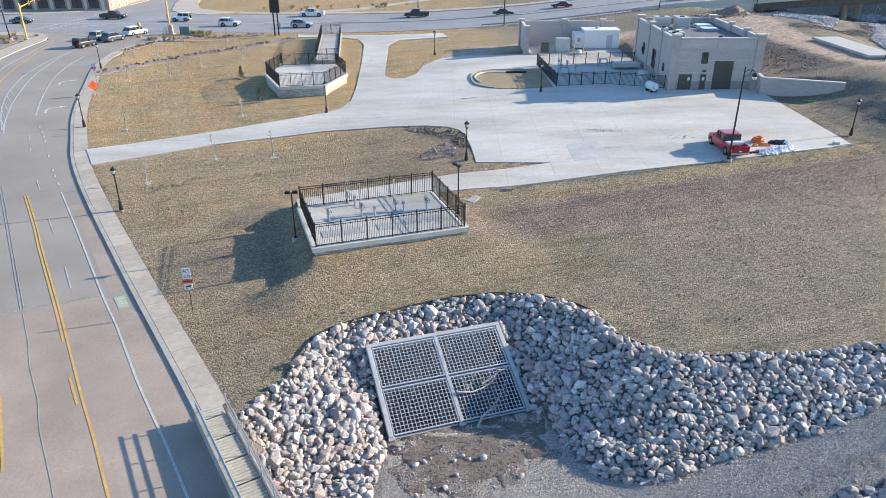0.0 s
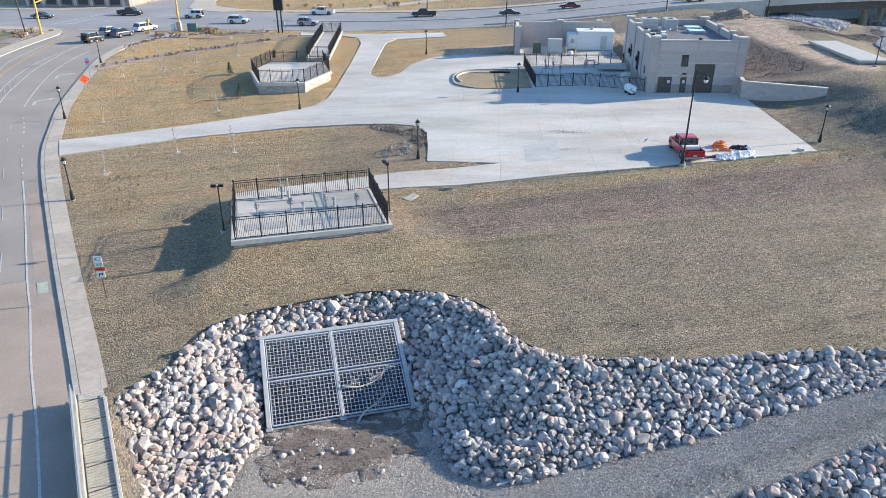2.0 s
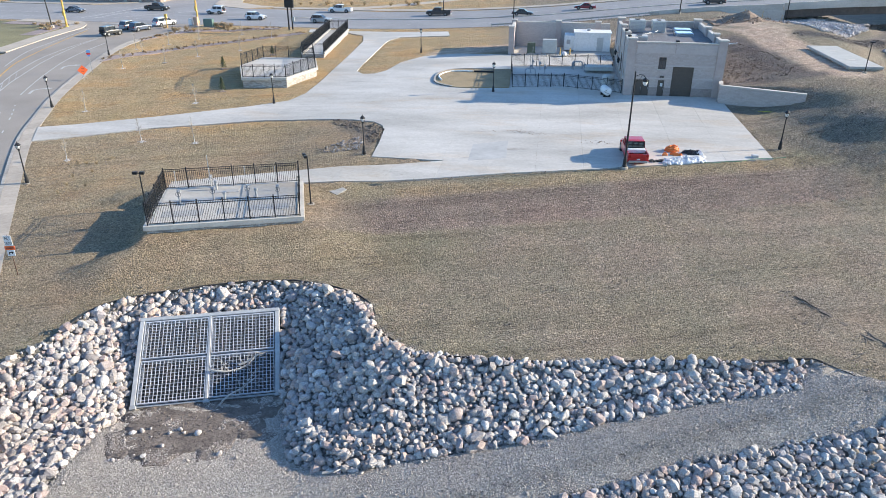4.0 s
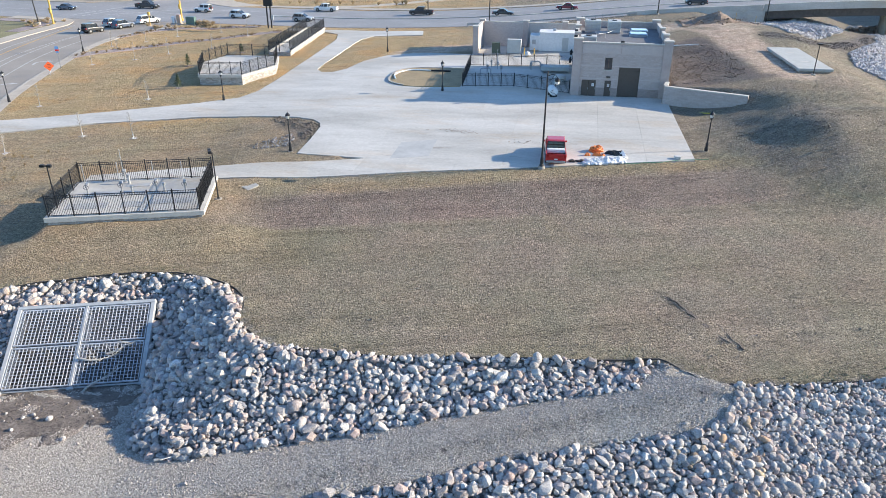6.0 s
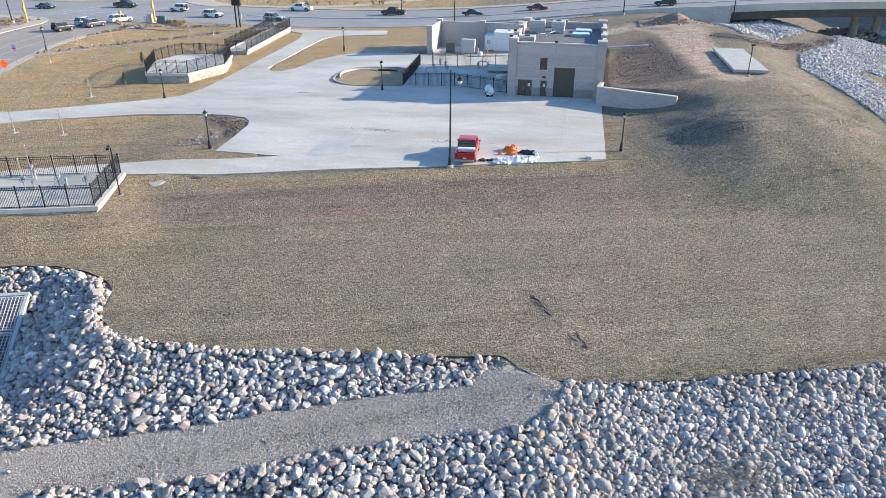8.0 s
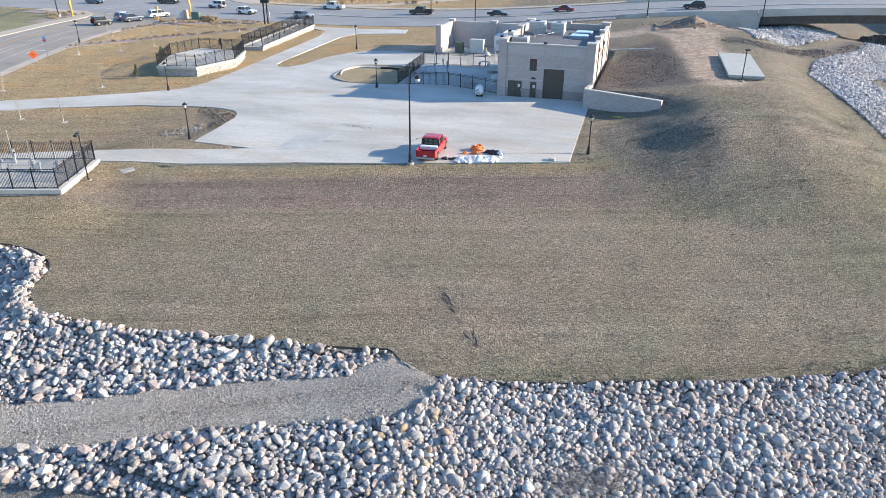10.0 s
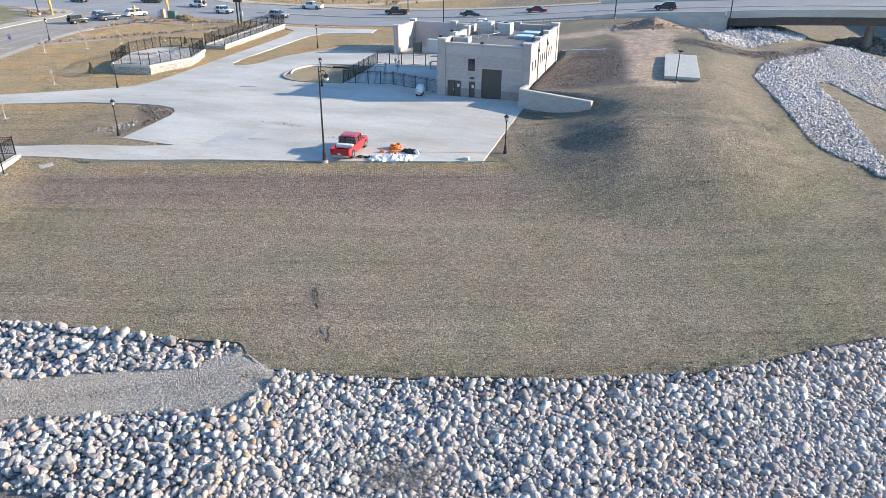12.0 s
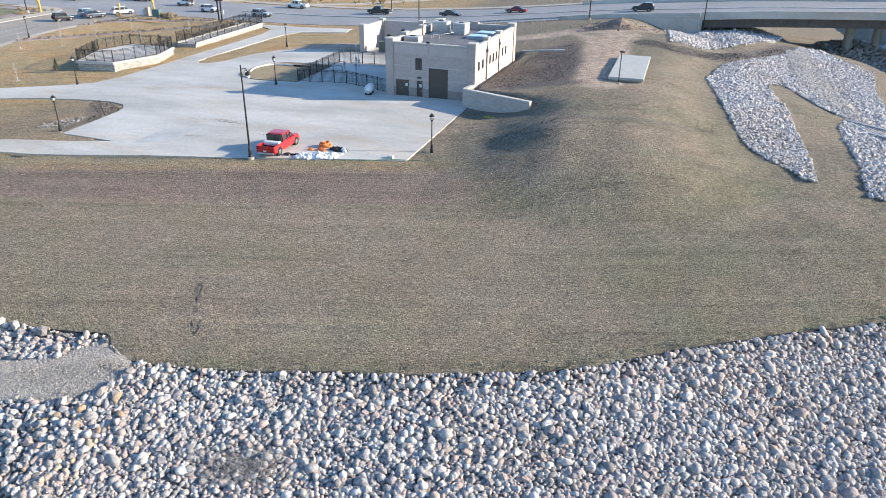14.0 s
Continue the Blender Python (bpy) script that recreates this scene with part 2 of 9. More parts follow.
def paving_material(name, low, high, vary):
    """Broom-finished concrete with dust drifts, dark tyre smudges and a little scatter from slab to slab."""
    m, n, l, b = principled(name)
    src = coords(n, False)
    grain = noise_tex(n, l, src, 3.0, 6, 0.7)
    r = ramp(n, [(0.3, low), (0.7, high)])
    l.new(grain.outputs["Fac"], r.inputs["Fac"])
    drag = n.new("ShaderNodeMapping")
    drag.inputs["Rotation"].default_value = (0, 0, radians(-12))
    drag.inputs["Scale"].default_value = (0.35, 1.0, 1.0)
    l.new(src, drag.inputs["Vector"])
    broad = ramp(n, [(0.38, (0.78, 0.775, 0.77)), (0.50, (0.95, 0.95, 0.95)), (0.60, (1.08, 1.08, 1.09))])
    l.new(noise_tex(n, l, drag.outputs["Vector"], 0.12, 6, 0.68).outputs["Fac"], broad.inputs["Fac"])
    col = blend(n, l, "MULTIPLY", 1.0, r.outputs["Color"], broad.outputs["Color"])
    dust = ramp(n, [(0.52, (1.0, 1.0, 1.0)), (0.64, (1.0, 0.90, 0.80))])
    l.new(noise_tex(n, l, drag.outputs["Vector"], 0.20, 6, 0.7).outputs["Fac"], dust.inputs["Fac"])
    col = blend(n, l, "MULTIPLY", 0.75, col, dust.outputs["Color"])
    smudge = ramp(n, [(0.60, (1.0, 1.0, 1.0)), (0.72, (0.66, 0.65, 0.64))])
    l.new(noise_tex(n, l, drag.outputs["Vector"], 0.55, 5, 0.75).outputs["Fac"], smudge.inputs["Fac"])
    col = blend(n, l, "MULTIPLY", 0.8, col, smudge.outputs["Color"])
    info = n.new("ShaderNodeObjectInfo")
    vr = ramp(n, [(0.0, (1 - vary,) * 3), (0.8, (1.0,) * 3), (1.0, (1 + vary,) * 3)])
    l.new(info.outputs["Random"], vr.inputs["Fac"])
    col = blend(n, l, "MULTIPLY", 1.0, col, vr.outputs["Color"])
    l.new(col, b.inputs["Base Color"])
    b.inputs["Roughness"].default_value = 0.85
    bumped(n, l, b, grain.outputs["Fac"], 0.12, 0.01)
    return m


def masonry(name, low, high, mortar, width, height, axis="x", offset=0.5, proud=0.02):
    """Courses of blocks on upright faces, in metres."""
    m, n, l, b = principled(name)
    src = coords(n, False)
    sep = n.new("ShaderNodeSeparateXYZ")
    l.new(src, sep.inputs[0])
    add = n.new("ShaderNodeMath")
    l.new(sep.outputs["X"], add.inputs[0])
    l.new(sep.outputs["Y"], add.inputs[1])
    comb = n.new("ShaderNodeCombineXYZ")
    l.new(add.outputs[0], comb.inputs["X"])
    l.new(sep.outputs["Z"], comb.inputs["Y"])
    br = n.new("ShaderNodeTexBrick")
    br.inputs["Scale"].default_value = 1.0
    br.inputs["Brick Width"].default_value, br.inputs["Row Height"].default_value = width, height
    br.inputs["Mortar Size"].default_value = 0.012
    br.inputs["Color1"].default_value, br.inputs["Color2"].default_value, br.inputs["Mortar"].default_value = (*low, 1), (*high, 1), (*mortar, 1)
    br.offset = offset
    l.new(comb.outputs[0], br.inputs["Vector"])
    grain = noise_tex(n, l, src, 8.0, 5, 0.7)
    g = ramp(n, [(0.3, (0.8,) * 3), (0.7, (1.08,) * 3)])
    l.new(grain.outputs["Fac"], g.inputs["Fac"])
    col = blend(n, l, "MULTIPLY", 1.0, br.outputs["Color"], g.outputs["Color"])
    l.new(col, b.inputs["Base Color"])
    b.inputs["Roughness"].default_value = 0.9
    mul = n.new("ShaderNodeMath")
    mul.operation = "MULTIPLY_ADD"
    mul.inputs[1].default_value = -0.6
    l.new(br.outputs["Fac"], mul.inputs[0])
    l.new(grain.outputs["Fac"], mul.inputs[2])
    bumped(n, l, b, mul.outputs[0], 0.6, proud)
    return m


def glass(name, tint=(0.03, 0.04, 0.05)):
    m, n, l, b = principled(name)
    b.inputs["Base Color"].default_value = (*tint, 1)
    b.inputs["Roughness"].default_value = 0.06
    b.inputs["Specular IOR Level"].default_value = 0.8
    return m


M_ground = ground_material()
M_rock = rock_material("riprap_stone", True)
M_boulder = rock_material("boulder_stone", False)
M_rock_far = rock_material("pale_riprap_stone", True, (1, 1, 1), QUARRY_STONE)
M_boulder_far = rock_material("pale_boulder_stone", False, (1, 1, 1), QUARRY_STONE)
M_gravel = gravel_material("river_gravel", (0.235, 0.215, 0.188), (0.66, 0.605, 0.53), 15.0)
M_silt = surface("drying_silt", (0.115, 0.090, 0.073), (0.30, 0.248, 0.205), 6.5, 0.9, 0.95, bump=0.9, depth=0.07, stain=0.45)
M_mud = surface("dark_mud", (0.09, 0.073, 0.06), (0.235, 0.195, 0.162), 5.0, 0.6, 0.95, bump=0.8, depth=0.08, stain=0.4)
M_asphalt = surface("worn_asphalt", (0.275, 0.242, 0.206), (0.355, 0.313, 0.268), 9.0, 0.12, 0.9, bump=0.15, stain=0.22)
M_asphalt_tan = surface("tan_asphalt", (0.33, 0.262, 0.208), (0.42, 0.338, 0.273), 9.0, 0.25, 0.9, bump=0.15, stain=0.25)
M_lawn = surface("winter_lawn", (0.15, 0.135, 0.065), (0.30, 0.27, 0.14), 6.0, 0.15, 0.95, bump=0.6, depth=0.08, stain=0.3)
M_turf = surface("dry_straw_turf", (0.19, 0.14, 0.075), (0.46, 0.355, 0.21), 7.0, 0.4, 0.95, bump=0.6, depth=0.06, stain=0.25)
M_asphalt2 = surface("grey_asphalt", (0.24, 0.237, 0.237), (0.32, 0.316, 0.316), 2.0, 0.1, 0.9, bump=0.1, stain=0.2)
M_concrete = paving_material("pale_concrete", (0.45, 0.426, 0.382), (0.543, 0.517, 0.468), 0.045)
M_path = paving_material("worn_path_concrete", (0.455, 0.428, 0.385), (0.55, 0.52, 0.47), 0.04)
M_patch = surface("grey_patch_concrete", (0.43, 0.422, 0.40), (0.51, 0.50, 0.475), 1.2, 0.4, 0.85, bump=0.08, stain=0.25)
M_hose = paint("green_hose", (0.10, 0.22, 0.13), 0.5)
M_lid = surface("grey_cast_lid", (0.40, 0.395, 0.365), (0.47, 0.465, 0.43), 2.0, 0.4, 0.85, bump=0.08, stain=0.15)
M_walk = surface("sidewalk_concrete", (0.41, 0.352, 0.285), (0.51, 0.44, 0.36), 2.5, 0.3, 0.88, bump=0.12, stain=0.18, vary=0.12)
M_kerb = surface("kerb_concrete", (0.36, 0.325, 0.28), (0.47, 0.43, 0.375), 3.0, 0.5, 0.9, stain=0.3)
M_cap = surface("cast_stone", (0.50, 0.46, 0.40), (0.62, 0.58, 0.51), 4.0, 0.6, 0.85, stain=0.15)
M_cmu = masonry("tan_split_block", (0.435, 0.362, 0.325), (0.50, 0.420, 0.380), (0.44, 0.375, 0.34), 0.40, 0.20, proud=0.008)
M_screen = masonry("pale_split_block", (0.45, 0.405, 0.375), (0.52, 0.47, 0.44), (0.44, 0.40, 0.375), 0.40, 0.20, proud=0.008)
M_cmu_dark = masonry("brown_split_block", (0.29, 0.235, 0.21), (0.345, 0.285, 0.255), (0.29, 0.245, 0.22), 0.40, 0.20, proud=0.008)
M_stone_wall = masonry("ledge_stone", (0.30, 0.27, 0.24), (0.55, 0.51, 0.46), (0.24, 0.22, 0.2), 0.45, 0.14, proud=0.05)
M_smooth = surface("smooth_precast", (0.48, 0.41, 0.375), (0.54, 0.465, 0.425), 3.0, 0.5, 0.85, stain=0.1)
M_pilaster = surface("rose_precast", (0.42, 0.345, 0.312), (0.48, 0.40, 0.362), 3.0, 0.5, 0.85, stain=0.12)
M_white = paint("white_paint", (0.74, 0.74, 0.72), 0.6)
M_lines = surface("road_paint_white", (0.40, 0.385, 0.36), (0.60, 0.585, 0.555), 5.0, 0.8, 0.8, stain=0.2)
M_yellow = surface("road_paint_yellow", (0.52, 0.30, 0.08), (0.70, 0.43, 0.13), 5.0, 0.8, 0.8, stain=0.2)
M_greenpaint = surface("road_paint_green", (0.30, 0.33, 0.25), (0.40, 0.46, 0.34), 3.0, 0.8, 0.85, stain=0.2)
M_black = paint("black_metal", (0.018, 0.018, 0.020), 0.45, 0.2)
M_galv = surface("galvanised_steel", (0.38, 0.385, 0.38), (0.52, 0.525, 0.52), 4.0, 0.7, 0.55, 0.35, bump=0.05, stain=0.2, local=True)
M_wheel = paint("grey_wheel_paint", (0.16, 0.16, 0.17), 0.5)
M_steel = paint("grey_steel", (0.42, 0.43, 0.44), 0.45, 0.6)
M_hatch = surface("dull_aluminium_plate", (0.36, 0.355, 0.34), (0.44, 0.435, 0.42), 5.0, 0.7, 0.7, 0.1, bump=0.05, stain=0.15)
M_door = paint("brown_door_paint", (0.085, 0.068, 0.055), 0.5)
M_roof = surface("roof_membrane", (0.13, 0.13, 0.135), (0.20, 0.20, 0.21), 2.0, 0.3, 0.8, bump=0.05)
M_glass = glass("dark_glass")
M_lens = paint("frosted_lens", (0.75, 0.74, 0.70), 0.3)
M_hvac = paint("unit_grey", (0.50, 0.50, 0.47), 0.5)
M_sky_glass = glass("skylight_acrylic", (0.45, 0.55, 0.62))
M_deck = surface("ribbed_deck", (0.36, 0.34, 0.29), (0.50, 0.475, 0.41), 3.0, 0.5, 0.85, bump=0.1, stain=0.15)
M_wood = surface("weathered_branch", (0.36, 0.33, 0.29), (0.60, 0.57, 0.52), 5.0, 1.0, 0.9, local=True)
M_felt = surface("black_edging", (0.02, 0.02, 0.02), (0.07, 0.065, 0.06), 5.0, 1.0, 0.95)
M_orange = paint("orange_sign", (0.78, 0.13, 0.035), 0.5)
M_bluepaint = paint("blue_sign", (0.10, 0.25, 0.50), 0.5)
M_traffic = paint("traffic_yellow", (0.62, 0.38, 0.09), 0.5)
M_tyre = paint("tyre_rubber", (0.02, 0.02, 0.021), 0.85)
M_rim = paint("alloy_rim", (0.25, 0.255, 0.26), 0.4, 0.7)
M_head = paint("headlight_glass", (0.7, 0.72, 0.75), 0.15)
M_tail = paint("tail_light", (0.45, 0.02, 0.02), 0.25)
M_pine = surface("pine_needles", (0.055, 0.075, 0.03), (0.15, 0.17, 0.08), 6.0, 1.0, 0.9, local=True)
M_bark = surface("sapling_bark", (0.34, 0.30, 0.26), (0.56, 0.52, 0.46), 8.0, 1.0, 0.9, local=True)
M_shrub = surface("dry_shrub", (0.16, 0.10, 0.055), (0.40, 0.29, 0.17), 5.0, 1.0, 0.95, local=True)
M_mulch = surface("mulch", (0.19, 0.145, 0.135), (0.40, 0.33, 0.31), 4.0, 0.5, 0.95, bump=0.6, depth=0.05)
M_bag = surface("white_sandbag", (0.62, 0.62, 0.63), (0.85, 0.85, 0.85), 4.0, 1.0, 0.8, local=True)
M_tarp = paint("orange_tarp", (0.80, 0.24, 0.06), 0.6)
M_blacktarp = paint("black_tarp", (0.02, 0.02, 0.022), 0.5)
M_water = glass("river_water", (0.05, 0.06, 0.06))
# near-black concrete: the shade inside the inlet is put into the colour
M_pit = surface("shaded_inlet_concrete", (0.050, 0.050, 0.052), (0.085, 0.083, 0.082), 2.0, 0.5, 0.9)
M_tuft = surface("dry_grass_blade", (0.16, 0.13, 0.08), (0.36, 0.30, 0.19), 3.0, 0.3, 0.95, bump=0)


# ---- mesh helpers ----
def mesh_object(name, bm, material, smooth=False):
    me = bpy.data.meshes.new(name)
    bm.to_mesh(me)
    bm.free()
    for mm in (material if isinstance(material, (list, tuple)) else [material]):
        me.materials.append(mm)
    if smooth:
        for p in me.polygons:
            p.use_smooth = True
    return new(name, me)


def part(name, bm, material, parent, label="", smooth=False):
    ob = mesh_object(name, bm, material, smooth)
    ob.parent = parent
    if label:
        ob["label"] = label
    return ob


def share(name, data, parent, m):
    """A further piece on the same mesh."""
    ob = new(name, data)
    ob.parent = parent
    ob.matrix_basis = m
    return ob


def thing(name, m, label, category, group="", kind=""):
    ob = new(name)
    ob.empty_display_size = 0.2
    ob.matrix_basis = m
    return tagged(ob, label, category, group, kind)


def box(bm, x0, x1, y0, y1, z0, z1, m=None, bevel=0.0):
    vs = [bm.verts.new((x, y, z)) for x in (x0, x1) for y in (y0, y1) for z in (z0, z1)]
    fs = [bm.faces.new([vs[i] for i in q]) for q in ((0, 1, 3, 2), (4, 6, 7, 5), (0, 4, 5, 1), (2, 3, 7, 6), (0, 2, 6, 4), (1, 5, 7, 3))]
    if bevel:
        es = {e for f in fs for e in f.edges}
        r = bmesh.ops.bevel(bm, geom=list(es), offset=bevel, segments=1, affect="EDGES")
        vs = list({v for f in r["faces"] for v in f.verts} | {v for v in vs if v.is_valid})
    if m is not None:
        bmesh.ops.transform(bm, matrix=m, verts=[v for v in vs if v.is_valid])
    return vs


def boxed(x0, x1, y0, y1, z0, z1, bevel=0.0):
    bm = bmesh.new()
    box(bm, x0, x1, y0, y1, z0, z1, None, bevel)
    return bm


def rod(bm, a, b, r0, r1=None, seg=8, caps=True):
    """A tapered round bar from a to b."""
    a, b = Vector(a), Vector(b)
    r1 = r0 if r1 is None else r1
    q = (b - a).to_track_quat("Z", "Y").to_matrix()
    rings = []
    for p, r in ((a, r0), (b, r1)):
        rings.append([bm.verts.new(p + q @ Vector((r * math.cos(2 * math.pi * i / seg), r * math.sin(2 * math.pi * i / seg), 0))) for i in range(seg)])
    for i in range(seg):
        bm.faces.new((rings[0][i], rings[0][(i + 1) % seg], rings[1][(i + 1) % seg], rings[1][i]))
    if caps:
        bm.faces.new(rings[0][::-1])
        bm.faces.new(rings[1])


def lathe(bm, profile, seg=10, at=(0, 0, 0)):
    """Turns (radius, height) pairs about the z axis."""
    rings = [[bm.verts.new((at[0] + r * math.cos(2 * math.pi * i / seg), at[1] + r * math.sin(2 * math.pi * i / seg), at[2] + z)) for i in range(seg)] for r, z in profile]
    for a, b in zip(rings, rings[1:]):
        for i in range(seg):
            bm.faces.new((a[i], a[(i + 1) % seg], b[(i + 1) % seg], b[i]))
    bm.faces.new(rings[0][::-1])
    bm.faces.new(rings[-1])


def tube(bm, pts, r, seg=6):
    for a, b in zip(pts, pts[1:]):
        rod(bm, a, b, r, r, seg)


def prism(bm, ring, z0, z1):
    """An upright block over a ring of (x, y); z0, z1 numbers or functions."""
    f0 = z0 if callable(z0) else (lambda x, y: z0)
    f1 = z1 if callable(z1) else (lambda x, y: z1)
    lo = [bm.verts.new((x, y, float(f0(x, y)))) for x, y in ring]
    hi = [bm.verts.new((x, y, float(f1(x, y)))) for x, y in ring]
    n = len(ring)
    bm.faces.new(hi)
    bm.faces.new(lo[::-1])
    for i in range(n):
        bm.faces.new((lo[i], lo[(i + 1) % n], hi[(i + 1) % n], hi[i]))


def ccw(ring):
    a = sum(x0 * y1 - x1 * y0 for (x0, y0), (x1, y1) in zip(ring, ring[1:] + ring[:1]))
    return ring if a > 0 else ring[::-1]


def sheet(ring, step, lift, thick, level=None):
    """A slab over a ring, cut into a grid of about that step, that follows the ground."""
    level = level or ground
    bm = bmesh.new()
    bm.faces.new([bm.verts.new((x, y, 0)) for x, y in ccw(ring)])
    xs, ys = [p[0] for p in ring], [p[1] for p in ring]
    for lo, hi, no in ((min(xs), max(xs), (1, 0, 0)), (min(ys), max(ys), (0, 1, 0))):
        k = lo + step
        while k < hi:
            co = (k, 0, 0) if no[0] else (0, k, 0)
            bmesh.ops.bisect_plane(bm, geom=bm.verts[:] + bm.edges[:] + bm.faces[:], plane_co=co, plane_no=no)
            k += step
    bmesh.ops.triangulate(bm, faces=[f for f in bm.faces if len(f.verts) > 4])
    co = np.array([v.co[:2] for v in bm.verts])
    z = level(co[:, 0], co[:, 1]) + lift
    for v, h in zip(bm.verts, z):
        v.co.z = h
    rim = [e for e in bm.edges if len(e.link_faces) == 1]
    r = bmesh.ops.extrude_edge_only(bm, edges=rim)
    for v in r["geom"]:
        if isinstance(v, bmesh.types.BMVert):
            v.co.z -= thick
    bmesh.ops.recalc_face_normals(bm, faces=bm.faces[:])
    return bm


def offset_line(line, d):
    """The polyline moved d metres to its right."""
    out = []
    for i, (x, y) in enumerate(line):
        ax, ay = line[max(i - 1, 0)]
        bx, by = line[min(i + 1, len(line) - 1)]
        k = math.hypot(bx - ax, by - ay)
        out.append((x + d * (by - ay) / k, y - d * (bx - ax) / k))
    return out


def smooth_line(pts, n=6):
    """Points along a smooth curve through pts."""
    out = []
    for i in range(len(pts) - 1):
        p0, p1, p2, p3 = pts[max(i - 1, 0)], pts[i], pts[i + 1], pts[min(i + 2, len(pts) - 1)]
        for k in range(n):
            t = k / n
            out.append(tuple(0.5 * (2 * b + (c - a) * t + (2 * a - 5 * b + 4 * c - d) * t * t + (3 * b - a - 3 * c + d) * t ** 3) for a, b, c, d in zip(p0, p1, p2, p3)))
    out.append(tuple(pts[-1]))
    return out


def strip(bm, line, width, lift, level, dash=0.0, gap=0.0):
    """A flat painted line along a polyline, whole or in dashes."""
    pts = [Vector((x, y)) for x, y in line]
    run = 0.0
    for a, b in zip(pts, pts[1:]):
        n = max(1, int((b - a).length / 1.0))
        side = Vector(((b - a).y, -(b - a).x)).normalized() * width / 2
        for k in range(n):
            p, q = a.lerp(b, k / n), a.lerp(b, (k + 1) / n)
            mid = run + (p - q).length / 2
            run += (p - q).length
            if dash and mid % (dash + gap) > dash:
                continue
            quad = [p - side, q - side, q + side, p + side]
            bm.faces.new([bm.verts.new((v.x, v.y, float(level(v.x, v.y)) + lift)) for v in quad][::-1])


# ---- the lie of the land ----
def ss(a, b, v):
    """Smooth step from 0 at a to 1 at b."""
    t = np.clip((np.asarray(v, float) - a) / (b - a), 0, 1)
    return t * t * (3 - 2 * t)


def mixed(a, b, w):
    return a + (b - a) * w


# Edge between lawn and riprap, from the footbridge round the inlet and along the bank.
BANK = [(-11.2, 30.6), (-9.2, 33.4), (-8.3, 36.9), (-6.7, 38.8), (-3.1, 40.5), (0.6, 42.0), (4.5, 42.6), (8.3, 41.6),
        (10.2, 39.6), (10.8, 37.6), (12.0, 36.4), (14.0, 35.2), (20.8, 35.3), (27.4, 36.4), (34.0, 37.4), (36.9, 38.0),
        (38.4, 37.0), (40.5, 36.3), (46.5, 37.6), (52.0, 39.6), (55.3, 40.6), (64.2, 44.3), (68.6, 47.4), (73.3, 50.6),
        (78.3, 53.7), (84.0, 57.0), (105.0, 68.0)]
KERB = [(-5.0, 17.0), (-13.4, 30.6), (-25.0, 48.3), (-37.2, 67.6), (-42.9, 79.0), (-47.6, 89.5), (-53.0, 104.5),
        (-58.0, 120.0), (-59.2, 133.0), (-55.0, 145.0)]
STREET = KERB + [(-55.0, 400.0), (-400.0, 400.0), (-400.0, -60.0), (30.0, -60.0)]

# outline of the concrete forecourt, drive and paths
LOT = [(2.4, 59.2), (7, 60.8), (17, 64.1), (25.3, 66.2), (35.5, 69.2), (42.9, 71.4), (42.3, 92), (42.1, 95.2), (30.3, 95.2), (30.3, 129.4), (14.3, 129.4),
       (14.0, 121.2), (5, 121.4), (-0.4, 118.8), (-3.2, 113.5), (-4.1, 107.5), (-5.5, 105.2), (-7.3, 105), (-8.7, 107), (-9.2, 115.4), (-10, 134),
       (-8.5, 138.5), (1, 140), (0, 145), (-20, 145.4), (-29.3, 147.3), (-28.5, 143.8), (-20, 143), (-16.2, 140), (-14.6, 134), (-13.2, 116),
       (-12.3, 100), (-12.2, 93), (-13.2, 89), (-17, 85.8), (-26.5, 80), (-39.0, 74.4), (-36.3, 69.6), (-25.3, 75.6), (-13.8, 79.5), (-6.0, 80.6),
       (-2.0, 80.5), (0.6, 79.7), (1.9, 78.3), (2.5, 76.6), (3.0, 72), (3.3, 67.4), (10.75, 66.95), (1.1, 63.6), (-1.2, 62.2), (-12.6, 56.6), (-12.0, 54.6), (-0.6, 58.3)]


def polyline_distance(x, y, line):
    best = np.full(np.shape(x), 1e9)
    for (ax, ay), (bx, by) in zip(line, line[1:]):
        ux, uy = bx - ax, by - ay
        k = np.clip(((x - ax) * ux + (y - ay) * uy) / (ux * ux + uy * uy), 0, 1)
        best = np.minimum(best, np.hypot(x - ax - k * ux, y - ay - k * uy))
    return best


def inside(x, y, ring):
    odd = np.zeros(np.shape(x), bool)
    for (ax, ay), (bx, by) in zip(ring, ring[1:] + ring[:1]):
        if ay != by:
            odd ^= ((ay > y) != (by > y)) & (x < (bx - ax) * (y - ay) / (by - ay) + ax)
    return odd


RIVER = BANK + [(105.0, -60.0), (20.0, -60.0), (-3.0, 17.0)]
RAVINE = [(67.5, 119.0), (69.0, 108.0), (73.0, 97.0), (76.5, 87.0), (80.5, 82.0), (84.0, 86.0), (90.0, 80.0), (130.0, 70.0), (160.0, 150.0), (104.0, 150.0), (80.0, 148.0), (72.0, 133.0)]


GU = (0.950, 0.312)  # along the grate's upper edge


def road_level(y):
    return np.interp(y, [20, 31, 59, 72, 83, 117, 150], [-2.6, -2.5, -2.25, -1.75, -1.6, -1.4, -1.2])


def lot_level(x, y):
    return -0.6 + 0.014 * np.minimum(x - 10, 28) + 0.012 * np.clip(y - 67, -10, 43) - 0.3 * ss(5, -15, x)


